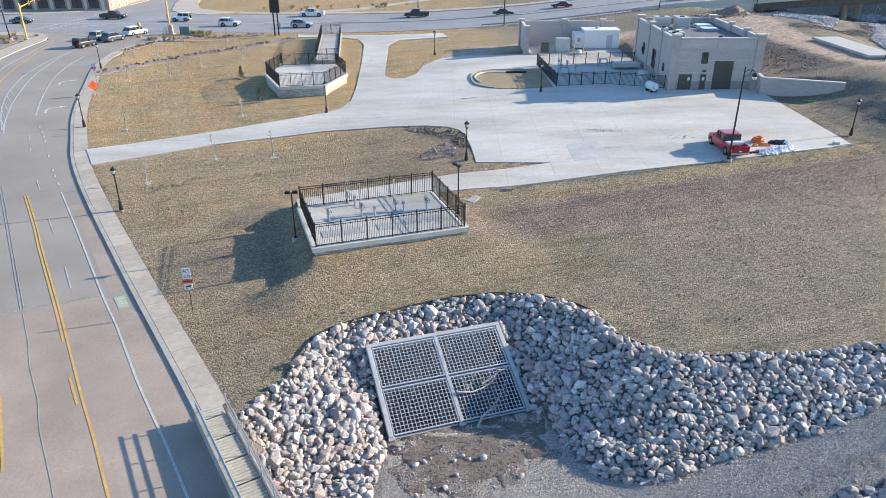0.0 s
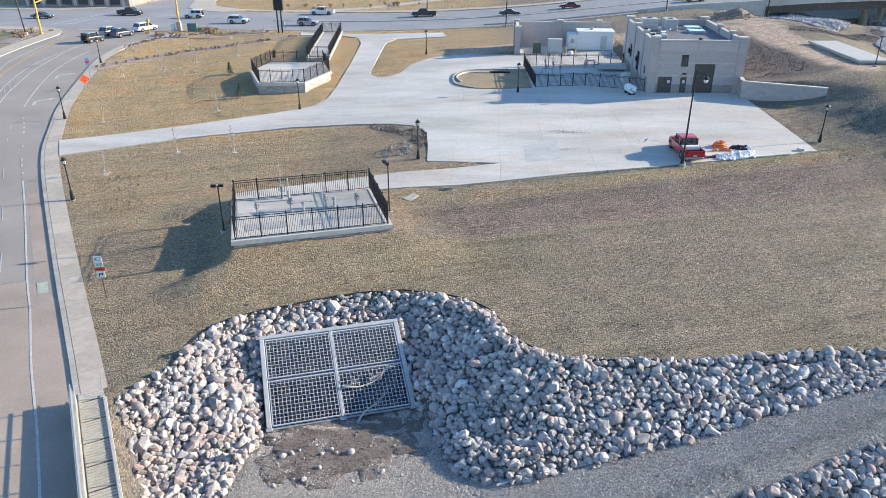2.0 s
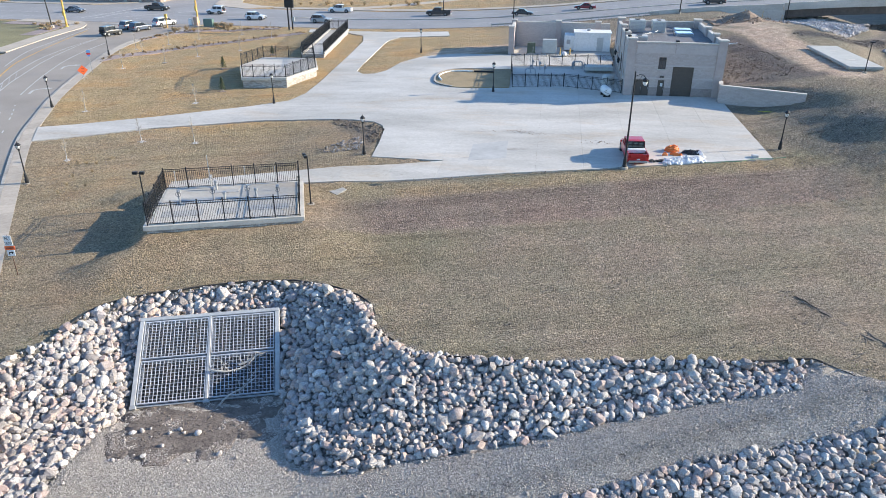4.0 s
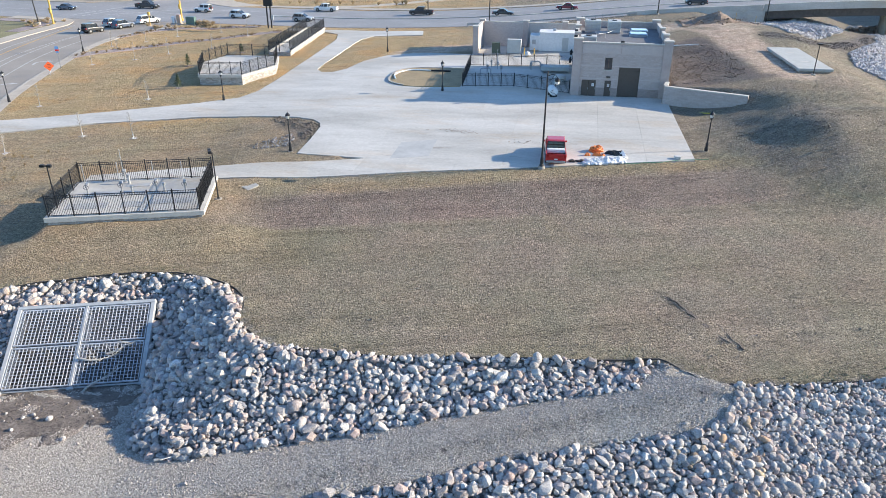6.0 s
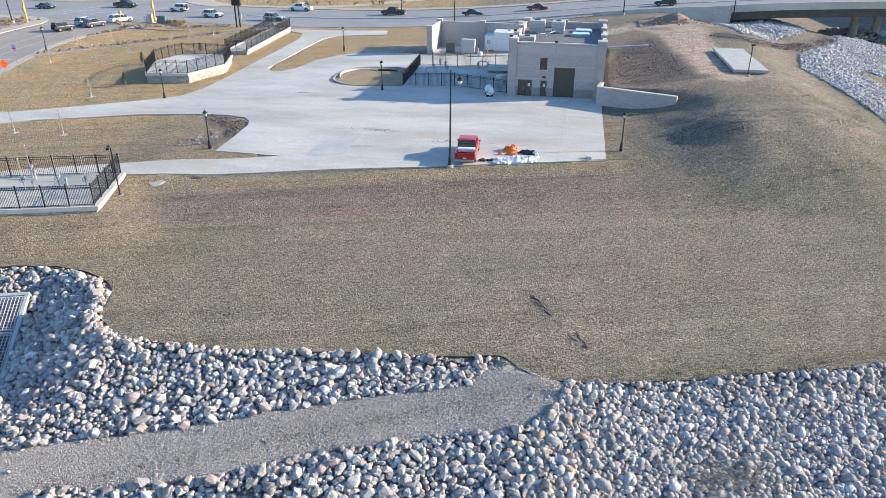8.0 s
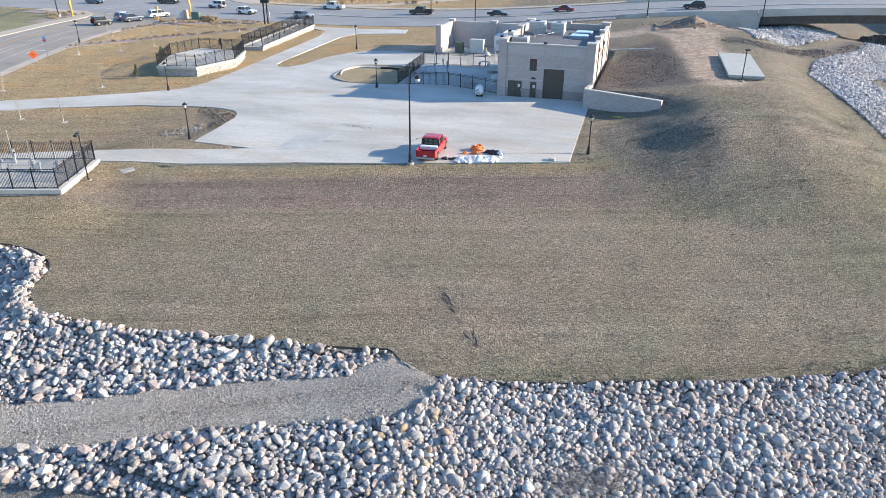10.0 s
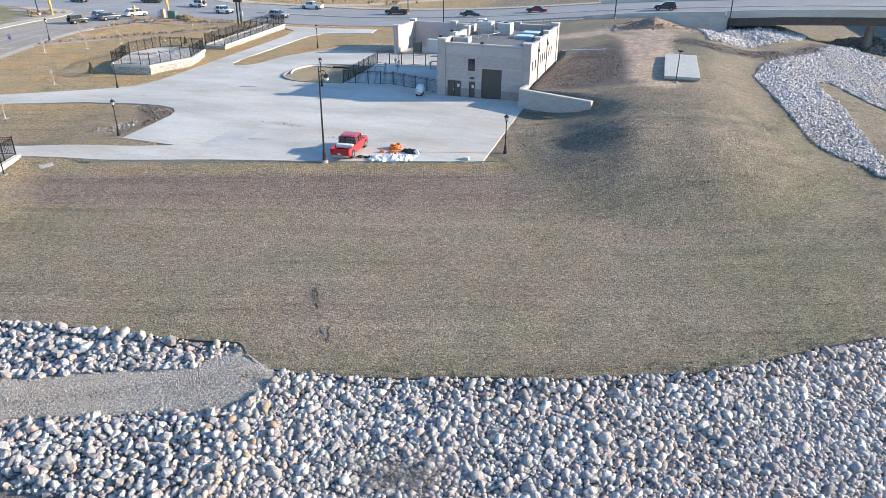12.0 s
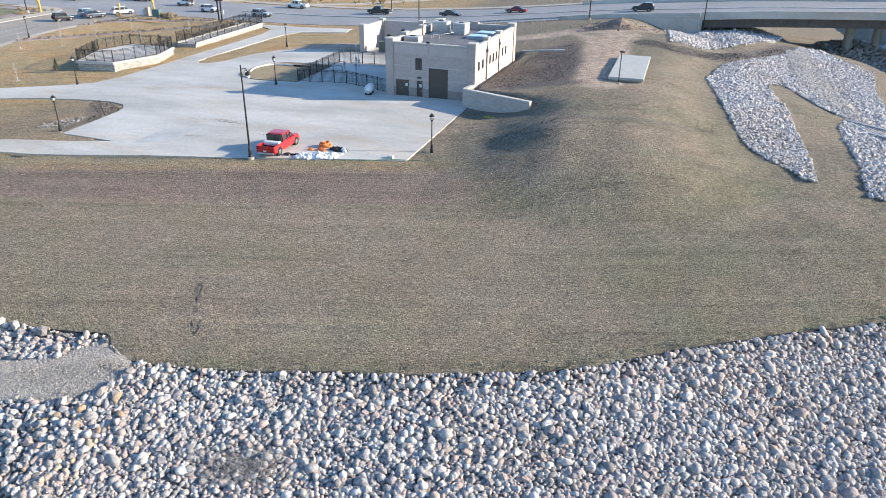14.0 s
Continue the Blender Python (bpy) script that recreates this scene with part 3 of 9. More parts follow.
def pad_away(x, y, west):
    """Distance from the fenced pad; stretched on its western side, where the ground falls off steeply."""
    c, s = math.cos(0.328), math.sin(0.328)
    px, py = (x + 5.0) * c + (y - 52.0) * s, -(x + 5.0) * s + (y - 52.0) * c
    ax, ay = np.maximum(np.abs(px) - 6.1, 0), np.maximum(np.abs(py) - 4.1, 0)
    return np.hypot(np.where(px < 0, mixed(1.0, west, ss(2.5, 0.0, ay)), 1.0) * ax, ay)


def paved_base(x, y):
    return mixed(lot_level(x, y), -0.40, ss(10, 2.5, pad_away(x, y, 1.0)))


def cross_level(x):
    return -1.2 + 5.4 * ss(-25, 85, x) + 0.026 * np.clip(np.asarray(x) - 64, 0, 60)


CHANNEL = [(8, 28.6), (11, 27.8), (13.9, 28.7), (18.4, 29.9), (23.3, 31.6), (28.5, 33.5), (33.4, 34.9), (35.3, 35.4), (36.0, 36.4), (36.4, 37.4), (36.95, 37.8), (37.7, 37.4), (39.5, 36.55), (40.7, 36.05),
           (40.6, 35.0), (40.0, 34.1), (38.6, 33.1), (37.5, 32.6), (35.2, 32.1), (32.4, 31.1), (29.6, 30.2), (26.5, 28.8), (21.8, 27.0), (18.5, 26.0), (15.4, 25.1),
           (12, 21.5), (8, 19.5), (-1, 19.5), (-3.6, 25), (-3.2, 30.8), (-2.9, 31.8), (5.1, 34.4), (6.6, 31.5)]


def channel_floor(x, y):
    g = -4.95 + 3.0 * np.clip((x - 9) / 28.0, 0, 1.12)
    south = np.maximum(0, 25.4 + (x - 15) * 0.42 - y) * ss(11, 18, x)
    f = g - 0.42 * south
    return mixed(f, -9.0, ss(46, 62, x))


def valley_level(x, y):
    return 3.6 - 0.13 * (np.minimum(x, 108) - 67) + 0.03 * np.clip(y - 137, -60, 13) - 1.7 * ss(142, 158, y) - 3.4 * ss(0, 9, np.maximum(0.91 * (x - 85.5) + 0.41 * (y - 158.5), 0.824 * (x - 85.5) + 0.566 * (y - 158.5)))


def ground(x, y):
    """Height of the ground, without the fine relief."""
    x, y = np.asarray(x, float), np.asarray(y, float)
    field = -1.68 + 0.5 * ss(55, 82, x) + 0.35 * ss(50, 75, y) * ss(58, 80, x)
    lot = lot_level(x, y)
    d = (y - (56.4 + 0.345 * x)) / 1.058
    east = mixed(field, lot, np.clip((d + 7.5) / 7.2, 0, 1))
    west = -1.95 + (lot + 1.95) * ss(58, 96, y) * ss(-52, -22, x) + 0.35 * ss(62, 84, y)
    west = np.minimum(west, lot + 0.02)
    h = mixed(east, west, ss(0, -11, x))
    # raised ground round the fenced pad
    away = pad_away(x, y, 5.0)
    h = np.maximum(h, -0.68 - 0.20 * np.maximum(away - 0.8, 0))
    # mound east of the forecourt
    top = 3.0 + 0.55 * ss(84, 98, y) + 0.95 * ss(112, 128, y)
    flank = ss(62, 81, y) * ss(44.3, 58.8, x) * ss(77, 62, x)
    m1 = mixed(h, top, flank)
    back = 2.1 + (top - 2.1) * ss(43, 57, x)
    back = mixed(back, h, ss(62, 76, x))
    back = mixed(back, mixed(h, top, ss(14, 62, x) * ss(77, 62, x)), ss(114, 118, y))
    yw, ww = 92.5 - 0.363 * (x - 41.6), np.clip((x - 49) * 0.9, 0, 5)
    hill = mixed(m1, back, ss(yw + 0.95 - ww, yw + 1.6 + ww, y) * (x > 42.2) + (x <= 42.2) * ss(116.5, 119, y))
    hill = hill - 1.9 * ss(128, 154, y) * ss(55, 62, x)
    # small slump on the mound's western flank
    hill = hill - 0.14 * np.exp(-((x - 50.6) / 2.4) ** 2 - ((y - 77.6) / 3.4) ** 2) + 0.28 * np.exp(-((x - 56.0) / 2.6) ** 2 - ((y - 78.0) / 3.4) ** 2)
    h = np.where((x > 42.2) | (y > 116.5), hill, h)
    # ravine with riprap on the far side of the mound
    rav = inside(x, y, RAVINE)
    h = np.where(rav, h - np.minimum(0.05 * polyline_distance(x, y, RAVINE), 0.5), h)
    valley = valley_level(x, y)
    h = mixed(h, valley, ss(66, 74, x) * ss(84, 100, y))
    # street and the embankment of the crossing road
    kd = polyline_distance(x, y, KERB)
    left = inside(x, y, STREET)
    rl = road_level(y)
    h = np.where(left, rl - 0.25, mixed(rl + 0.12 - 0.3 * ss(1.2, 0.9, kd), h, ss(1.8, 9.0, kd)))
    cl = cross_level(x)
    line = 150 + 9 * ss(10, 60, x) + 0.12 * np.clip(x - 64, 0, 140)
    emb = ss(line - 2.0 - 2.6 * np.abs(cl + 1.2), line - 0.5, y)
    under = ss(66, 69, x) * ss(131, 127, x)
    h = mixed(h, cl - 3.0 * ss(53, 64, x) * (y < line + 3.4), emb * (1 - under))
    h = np.where((y > 178), mixed(cl, valley - 0.02 * np.maximum(0, y - 200), under), h)
    h = np.where(inside(x, y, LOT), np.where(x < -14, h, paved_base(x, y)) - 0.1, h)
    # the turf comes up flush with the southern edge of the concrete
    edge = polyline_distance(x, y, LOT[-1:] + LOT[:6])
    h = np.where(~inside(x, y, LOT) & (edge < 1.4), np.maximum(h, paved_base(x, y) + 0.02 - 0.45 * np.maximum(0, edge - 0.75)), h)
    # stony berm round the bridge piers
    h = h + 3.4 * np.exp(-((x - 98) / 7.5) ** 2 - ((y - 180) / 8.0) ** 2)
    # river bank and inlet
    s = polyline_distance(x, y, BANK)
    bank = np.maximum(h - 0.47 * s - 0.32 * ss(0, 0.8, s), channel_floor(x, y))
    # the stone layer stands up steeply from the gravel bed
    toe = np.where(inside(x, y, CHANNEL), 0.0, polyline_distance(x, y, CHANNEL + CHANNEL[:1]))
    bank = bank + (0.30 + 0.35 * ss(3.5, 6.5, x) * (1 - ss(11, 18, x))) * ss(0.0, 1.3, toe) * ss(3.0, 6.0, x) * (1 - ss(30, 36, x)) * (y > 27)
    # concrete inlet under the grate: a sloping apron round it and a pit below
    gx, gy = (x + 0.60) * GU[0] + (y - 38.35) * GU[1], (x + 0.60) * GU[1] - (y - 38.35) * GU[0]
    apron = -2.75 - 0.5 * np.clip(gy, 0, 5.5) - 0.5 * np.maximum(np.abs(gx) - 4.6, 0)
    bank = np.where((gy > -0.5) & (gy < 6.0), np.maximum(bank, np.minimum(apron, h - 0.3)), bank)
    bank = bank - 0.42 * np.exp(-((gy - 5.7) / 1.5) ** 2) * (1 - ss(4.4, 6.4, np.abs(gx)))
    h = np.where(inside(x, y, RIVER), np.minimum(h, bank), h)
    pit = (np.abs(gx) < 4.1) & (gy > 0.2) & (gy < 5.3)
    h = np.where(pit, np.minimum(h, -9.5), h)
    return h


def z_at(x, y):
    return float(ground(x, y))


def axis(parts):
    out = [np.arange(a, b, s) for a, b, s in parts]
    return np.unique(np.round(np.concatenate(out), 3))


GX = axis([(-1500, -200, 130), (-200, -64, 8), (-64, 100, 0.62), (100, 150, 3), (150, 1600, 140)])
GY = axis([(-600, 0, 60), (0, 20, 4), (20, 132, 0.62), (132, 205, 1.6), (205, 400, 15), (400, 2600, 200)])
gxx, gyy = np.meshgrid(GX, GY)
gzz = ground(gxx, gyy)
rough = np.zeros_like(gzz)
for k, (wl, amp) in enumerate(((9.0, 0.05), (3.1, 0.035), (1.5, 0.03))):
    a = 2 * math.pi / wl
    rough += amp * np.sin(a * gxx + 1.7 * np.sin(0.61 * a * gyy + k)) * np.sin(a * 0.93 * gyy + 1.9 * np.sin(0.57 * a * gxx + 2 * k))
lawn = (gyy > 22) & (gyy < 150) & (gxx < 90) & (polyline_distance(gxx, gyy, KERB) > 4) & (gzz > -2.3) & ~inside(gxx, gyy, LOT) & ~inside(gxx, gyy, STREET)
gzz = np.where(lawn, gzz + rough, gzz)
nx, ny = len(GX), len(GY)
ids = np.arange(nx * ny).reshape(ny, nx)
quads = np.stack([ids[:-1, :-1], ids[:-1, 1:], ids[1:, 1:], ids[1:, :-1]], -1).reshape(-1, 4)
gme = bpy.data.meshes.new("ground")
gme.from_pydata(np.stack([gxx, gyy, gzz], -1).reshape(-1, 3).tolist(), [], quads.tolist())
gold = ss(-4, -16, gxx - 0.12 * (gyy - 80)) * ss(70, 84, gyy) * ss(150, 140, gyy) + 0.55 * ss(108, 120, gyy) * ss(16, 8, gxx)
gold = np.clip(gold * 1.0 + 0.36 * ss(16, 0, gxx) * ss(30, 40, gyy) + 0.15 * ss(-4, -12, gxx) * ss(46, 60, gyy) + 0.7 * ss(100, 112, gxx) * ss(160, 110, gyy), 0, 1)
green = 0.55 * np.exp(-((gxx - 13) / 6) ** 2 - ((gyy - 47) / 6) ** 2) + 0.5 * ss(58, 72, gxx) * ss(76, 60, gyy) + 0.45 * np.exp(-((gxx - 75) / 5) ** 2 - ((gyy - 84) / 14) ** 2)
toe = [(46.0, 73.0), (54.0, 67.0), (62.0, 66.0), (70.0, 69.5), (76.0, 78.0)]
green = green + 0.6 * np.exp(-(polyline_distance(gxx, gyy, toe) / 1.6) ** 2) + 0.25 * np.exp(-((gxx - 69) / 4) ** 2 - ((gyy - 75) / 4) ** 2)
green = np.clip(green + 0.35 * np.exp(-((polyline_distance(gxx, gyy, BANK)) / 1.2) ** 2) + 0.5 * np.exp(-((gyy - (57 + 0.345 * gxx)) / 2.0) ** 2) * (gxx > 4) * (gxx < 46), 0, 1)
TRACK = smooth_line([(57.5, 97.0), (55.5, 106), (54.0, 118), (55.5, 130), (50.0, 136.5), (42.0, 132.0), (30.0, 130.0), (12.0, 128.0), (3.0, 121.5)], 6)
dirt = np.clip(2.0 - polyline_distance(gxx, gyy, TRACK) / np.where(gyy > 112, 2.0, 1.7), 0, 1)
dirt = np.maximum(dirt, 0.8 * np.clip(1.4 - np.hypot((gxx - 57) / 6, (gyy - 139) / 5), 0, 1))
stone = np.clip(inside(gxx, gyy, RIVER) * 1.0 + inside(gxx, gyy, RAVINE) * ss(3.0, 5.0, polyline_distance(gxx, gyy, RAVINE)) * 0.0, 0, 1)


def softly(ring, reach):
    """1 inside a ring, fading out over that reach."""
    d = polyline_distance(gxx, gyy, ring + ring[:1])
    return np.clip(0.5 + np.where(inside(gxx, gyy, ring), d, -d) / reach, 0, 1)


churned = [(42.6, 93.6), (42.6, 112.0), (46.0, 121.0), (49.5, 124.0), (51.0, 121.0), (53.0, 112.0), (53.7, 98.5), (56.0, 96.7), (52.6, 95.3)]
# band running to the ravine, coloured darker than the ground round it
dark_band = [(60.0, 124.0), (65.1, 122.0), (69.7, 127.0), (73.0, 129.0), (76.3, 132.4), (80.9, 141.0), (84.0, 154.0)]
dark = np.maximum(0.9 * softly(churned, 1.3), 0.95 * np.clip(1.75 - polyline_distance(gxx, gyy, dark_band) / 1.5, 0, 1) * (gxx > 59))
tip_soil = [(-3.0, 79.8), (1.4, 78.5), (2.6, 76.2), (2.9, 72.0), (2.9, 68.0), (0.9, 68.0), (0.4, 71.5), (-0.6, 74.6), (-3.4, 77.6)]
dark = np.maximum(dark, 0.62 * softly(tip_soil, 1.0))
# furrow over the mound: no groove cut, its shade painted as a dark line
rut = [(55.1, 82.0), (59.5, 82.7), (65.5, 84.9), (70.8, 88.8)]
dark = np.maximum(dark, 0.55 * np.clip(1.4 - polyline_distance(gxx, gyy, rut) / 0.45, 0, 1))
dirt = np.maximum(dirt, softly([(52.7, 129.0), (57.5, 123.8), (59.0, 115.6), (58.2, 103.2), (58.4, 97.4), (53.9, 98.4), (53.2, 112.0), (51.3, 123.0), (46.9, 134.0)], 1.1))
below = (gyy - (56.4 + 0.345 * gxx)) / 1.058
gold = np.maximum(gold, 0.38 * ss(-2.6, -1.6, below) * ss(0.6, 0.0, below) * ss(2, 8, gxx) * ss(50, 44, gxx))
bare_slope = 0.95 * ss(-7.7, -7.1, below) * ss(-1.2, -2.4, below) * ss(-2, 8, gxx) * ss(54, 44, gxx)
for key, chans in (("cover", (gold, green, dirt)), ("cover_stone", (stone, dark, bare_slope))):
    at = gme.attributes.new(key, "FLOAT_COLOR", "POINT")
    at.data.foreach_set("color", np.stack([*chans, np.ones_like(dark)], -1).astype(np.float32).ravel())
gme.materials.append(M_ground)
for p in gme.polygons:
    p.use_smooth = True
tagged(new("ground", gme), "sparse brown winter grass over bare soil", "ground", kind="structure")

river = boxed(-600, 1500, -900, 12, -9.0, -8.5)
tagged(mesh_object("water", river, M_water), "dark still river water below the bank", "water", kind="structure")

# ---- streets ----
road_z = lambda x, y: road_level(y) + 0 * np.asarray(x)
kerb = smooth_line(KERB, 5)
west_edge = smooth_line([(-28, 17), (-36, 30), (-47, 47), (-57, 66), (-64, 80), (-69.5, 95), (-74, 112), (-76.2, 123.8), (-77.4, 135), (-77.8, 144)], 4)
street = sheet(kerb + [(-55, 152)] + [(-95, 153)] + west_edge[::-1], 1.6, 0.03, 0.3, road_z)
tagged(mesh_object("road", street, M_asphalt), "worn grey-brown asphalt street with painted lanes", "road", kind="structure")


def cross_z(x, y):
    return cross_level(x) + 0 * np.asarray(y)


def near_line(x):
    return 151.5 + 9 * float(ss(10, 60, x)) + 0.12 * min(max(x - 64, 0), 140)


XS = [-130, -110, -90, -75, -60, -50, -40, -30, -20, -10, 0, 10, 20, 30, 40, 50, 60, 68, 80, 100, 130, 160, 200]
cross_ring = [(x, near_line(x)) for x in XS] + [(x, near_line(x) + 27) for x in XS[::-1]]
tagged(mesh_object("road_crossing", sheet(cross_ring, 8.0, 0.05, 0.3, cross_z), M_asphalt2), "smooth grey asphalt crossing road", "road", kind="structure")
side_ring = [(-99, 177.5), (-52, 177.5), (-60.9, 179.8), (-67.5, 184.5), (-71.5, 200), (-77, 230), (-95, 330), (-115, 330), (-86, 230), (-84, 205), (-85.8, 190.5), (-91.4, 183.6)]
tagged(mesh_object("road_far", sheet(side_ring, 20.0, 0.04, 0.3, cross_z), M_asphalt2), "grey asphalt side street", "road", kind="structure")

# newer, paler paving on the near stretch and along the gutter
near_kerb = [p for p in kerb if p[1] < 42.8]
near_pave = near_kerb + [(-24.0, 43.4), (-29.6, 40.4), (-37.0, 36.4), (-36.0, 30.0), (-28.0, 17.0)]
tagged(mesh_object("road_near", sheet(near_pave, 1.6, 0.036, 0.06, road_z), M_asphalt_tan), "tan worn asphalt on the near stretch of the street", "road", kind="structure")
gutter = [p for p in kerb if 43.6 < p[1] < 64]
tagged(mesh_object("gutter", sheet(gutter + offset_line(gutter, -1.3)[::-1], 1.6, 0.036, 0.06, road_z), M_asphalt_tan), "dusty tan shoulder along the kerb", "gutter", kind="structure")
PAINT = 0.052
bm = bmesh.new()
centre = smooth_line([(-38.95, 61.9), (-34.75, 55.35), (-32.05, 50.95), (-26.66, 42.45), (-23.75, 37.75), (-20.36, 32.27), (-18.08, 28.71), (-15.63, 24.72), (-11.4, 18.0)], 3)
strip(bm, centre, 0.14, PAINT, road_z)
side = offset_line(centre, 0.23)
strip(bm, [p for p in side if p[1] > 37.2], 0.14, PAINT, road_z)
strip(bm, [(-21.75, 33.85), (-20.2, 31.45)], 0.14, PAINT, road_z)
strip(bm, [(-15.3, 23.7), (-13.6, 21.0)], 0.14, PAINT, road_z)
strip(bm, [(-24.95, 32.3), (-21.5, 26.4)], 0.14, PAINT, road_z)
strip(bm, smooth_line([(-75.0, 140.0), (-73.1, 130.9), (-71.3, 122.8), (-68.9, 113.9), (-66.3, 105.9), (-60.5, 94.0)], 4), 0.22, PAINT, road_z)
tagged(mesh_object("lane_line_yellow", bm, M_yellow), "worn double yellow centre line", "road marking", kind="structure")
bm = bmesh.new()
line_a = smooth_line([(-67.4, 136.5), (-67.4, 126.7), (-66.8, 119.5), (-65.5, 111.8), (-63.0, 103.6), (-60.4, 96.9), (-56.9, 89.7), (-52.5, 82.0)], 4)
line_b = smooth_line([(-67.1, 130.9), (-66.7, 125.2), (-65.2, 117.3), (-63.2, 109.1), (-60.1, 100.1), (-57.8, 93.9), (-54.2, 85.8), (-51.5, 80.5)], 4)
line_c = smooth_line([(-63.0, 126.8), (-62.1, 119.5), (-60.3, 111.0), (-57.2, 101.8), (-54.1, 93.9), (-51.7, 88.3)], 4)
for line in (line_a, line_b, line_c, smooth_line([(-76.2, 142.5), (-75.0, 134.8), (-73.4, 125.7), (-71.6, 116.3), (-67.0, 105.0)], 4)):
    strip(bm, line, 0.17, PAINT, road_z)
for k in range(5):
    p, q = line_a[-4 - 2 * k], line_b[-3 - 2 * k]
    strip(bm, [p, q], 0.07, PAINT, road_z)
strip(bm, smooth_line([(-48.7, 83.3), (-45.9, 78.9), (-42.4, 72.9), (-39.5, 68.0), (-37.0, 64.1)], 6), 0.15, PAINT, road_z, 0.8, 1.3)
strip(bm, smooth_line([(-36.25, 62.85), (-32.05, 56.3), (-28.67, 50.93), (-23.81, 43.19), (-21.27, 39.35), (-17.85, 33.8), (-15.65, 30.45), (-13.7, 27.5), (-8.5, 19.2)], 3), 0.13, PAINT, road_z)
for a, b in (((-40.0, 65.65), (-38.5, 63.3)), ((-34.35, 56.65), (-32.55, 53.85)), ((-28.65, 47.7), (-26.75, 44.55))):
    strip(bm, [a, b], 0.08, PAINT, road_z)
strip(bm, [(-48.2, 79.9), (-46.2, 76.4), (-44.3, 72.9)], 0.09, PAINT, road_z, 2.0, 3.0)


def turn_arrow(at, ahead):
    """A painted right-turn arrow."""
    f = Vector(ahead).normalized()
    r = Vector((f.y, -f.x))
    shape = [((-0.12, 0), (0.12, 0), (0.12, 1.5), (-0.12, 1.5)), ((-0.12, 1.5), (0.12, 1.5), (0.45, 1.95), (0.30, 2.2)), ((0.30, 2.2), (0.45, 1.95), (1.0, 2.1), (1.0, 2.34)), ((1.0, 1.8), (1.75, 2.25), (1.0, 2.65))]
    for piece in shape:
        pts = [Vector(at) + r * u * 1.5 + f * v * 1.25 for u, v in piece]
        bm.faces.new([bm.verts.new((p.x, p.y, float(road_z(p.x, p.y)) + PAINT)) for p in pts])


turn_arrow((-56.7, 104.6), (-0.42, 1))
turn_arrow((-51.0, 89.2), (-0.42, 1))
tagged(mesh_object("lane_line_white", bm, M_lines), "worn white lane lines, dashes and turn arrows", "road marking", kind="structure")
bm = bmesh.new()
for line in ([(-43.0, 64.4), (-34.62, 50.97), (-28.7, 41.5)], [(-42.75, 64.4), (-34.39, 50.97), (-28.48, 41.5)], [(-28.35, 41.1), (-26.2, 37.7), (-24.75, 35.1), (-22.6, 31.9), (-21.3, 29.5), (-18.8, 25.7), (-16.0, 21.2)]):
    strip(bm, line, 0.06, PAINT, road_z)
strip(bm, [(-24.2, 43.5), (-28.0, 41.9), (-29.8, 40.7), (-37.0, 36.7)], 0.05, PAINT, road_z)
tagged(mesh_object("paving_joint", bm, M_kerb), "pale sealed joints in the asphalt", "road marking", kind="structure")
bm = bmesh.new()
strip(bm, [(-21.75, 41.7), (-22.75, 43.3)], 0.7, PAINT, road_z)
tagged(mesh_object("bike_marking", bm, M_greenpaint), "faded green bicycle lane patch", "road marking", kind="structure")
bm = bmesh.new()
for k in range(4):
    c = (-21.95 - 0.2 * k, 42.0 + 0.32 * k)
    strip(bm, [(c[0] - 0.16, c[1] - 0.1), (c[0] + 0.14, c[1] + 0.08)], 0.08, PAINT + 0.004, road_z)
tagged(mesh_object("bike_symbol", bm, M_lines), "worn white bicycle marking", "road marking", kind="structure")
bm = bmesh.new()
for k in (6.0, 12.8, 20.2):
    strip(bm, [(x, near_line(x) + k) for x in XS if x < 66 and (x > -50 or x < -85)], 0.14, 0.056, cross_z, 3.0 if k != 12.8 else 0, 6.0)
strip(bm, [(-80, 158), (-62, 176)], 0.3, 0.056, cross_z)
strip(bm, [(-84, 156), (-80, 177)], 0.3, 0.056, cross_z)
strip(bm, [(-87, 156), (-83, 177)], 0.3, 0.056, cross_z)
strip(bm, [(-78, 150), (-60, 149)], 0.4, 0.036, road_z)
tagged(mesh_object("crossing_line_white", bm, M_lines), "white crosswalk bars and lane dashes", "road marking", kind="structure")

# kerb and sidewalk of the street
kb = bmesh.new()
outer = offset_line(kerb, 0.32)
for (a, b), (c, d) in zip(zip(kerb, kerb[1:]), zip(outer, outer[1:])):
    prism(kb, ccw([a, b, d, c]), lambda x, y: float(road_level(y)) - 0.2, lambda x, y: float(road_level(y)) + 0.145)
tagged(mesh_object("kerb", kb, M_kerb), "weathered concrete kerb", "kerb", kind="structure")


def slabs(name, left, right, lift, thick, level, material, parent, gap=0.012):
    """Paving slabs between two matched polylines, one piece for each pair of points."""
    for (a, b), (c, d) in zip(zip(left, left[1:]), zip(right, right[1:])):
        mx, my = (a[0] + b[0] + c[0] + d[0]) / 4, (a[1] + b[1] + c[1] + d[1]) / 4
        ring = ccw([(p[0] + (mx - p[0]) * gap, p[1] + (my - p[1]) * gap) for p in (a, b, d, c)])
        sb = bmesh.new()
        prism(sb, ring, lambda x, y: float(level(x, y)) + lift - thick, lambda x, y: float(level(x, y)) + lift)
        part(name, sb, material, parent)


def resample(line, step):
    out, left = [line[0]], step
    for (ax, ay), (bx, by) in zip(line, line[1:]):
        k = math.hypot(bx - ax, by - ay)
        at = left
        while at <= k:
            out.append((ax + (bx - ax) * at / k, ay + (by - ay) * at / k))
            at += step
        left = at - k
    return out


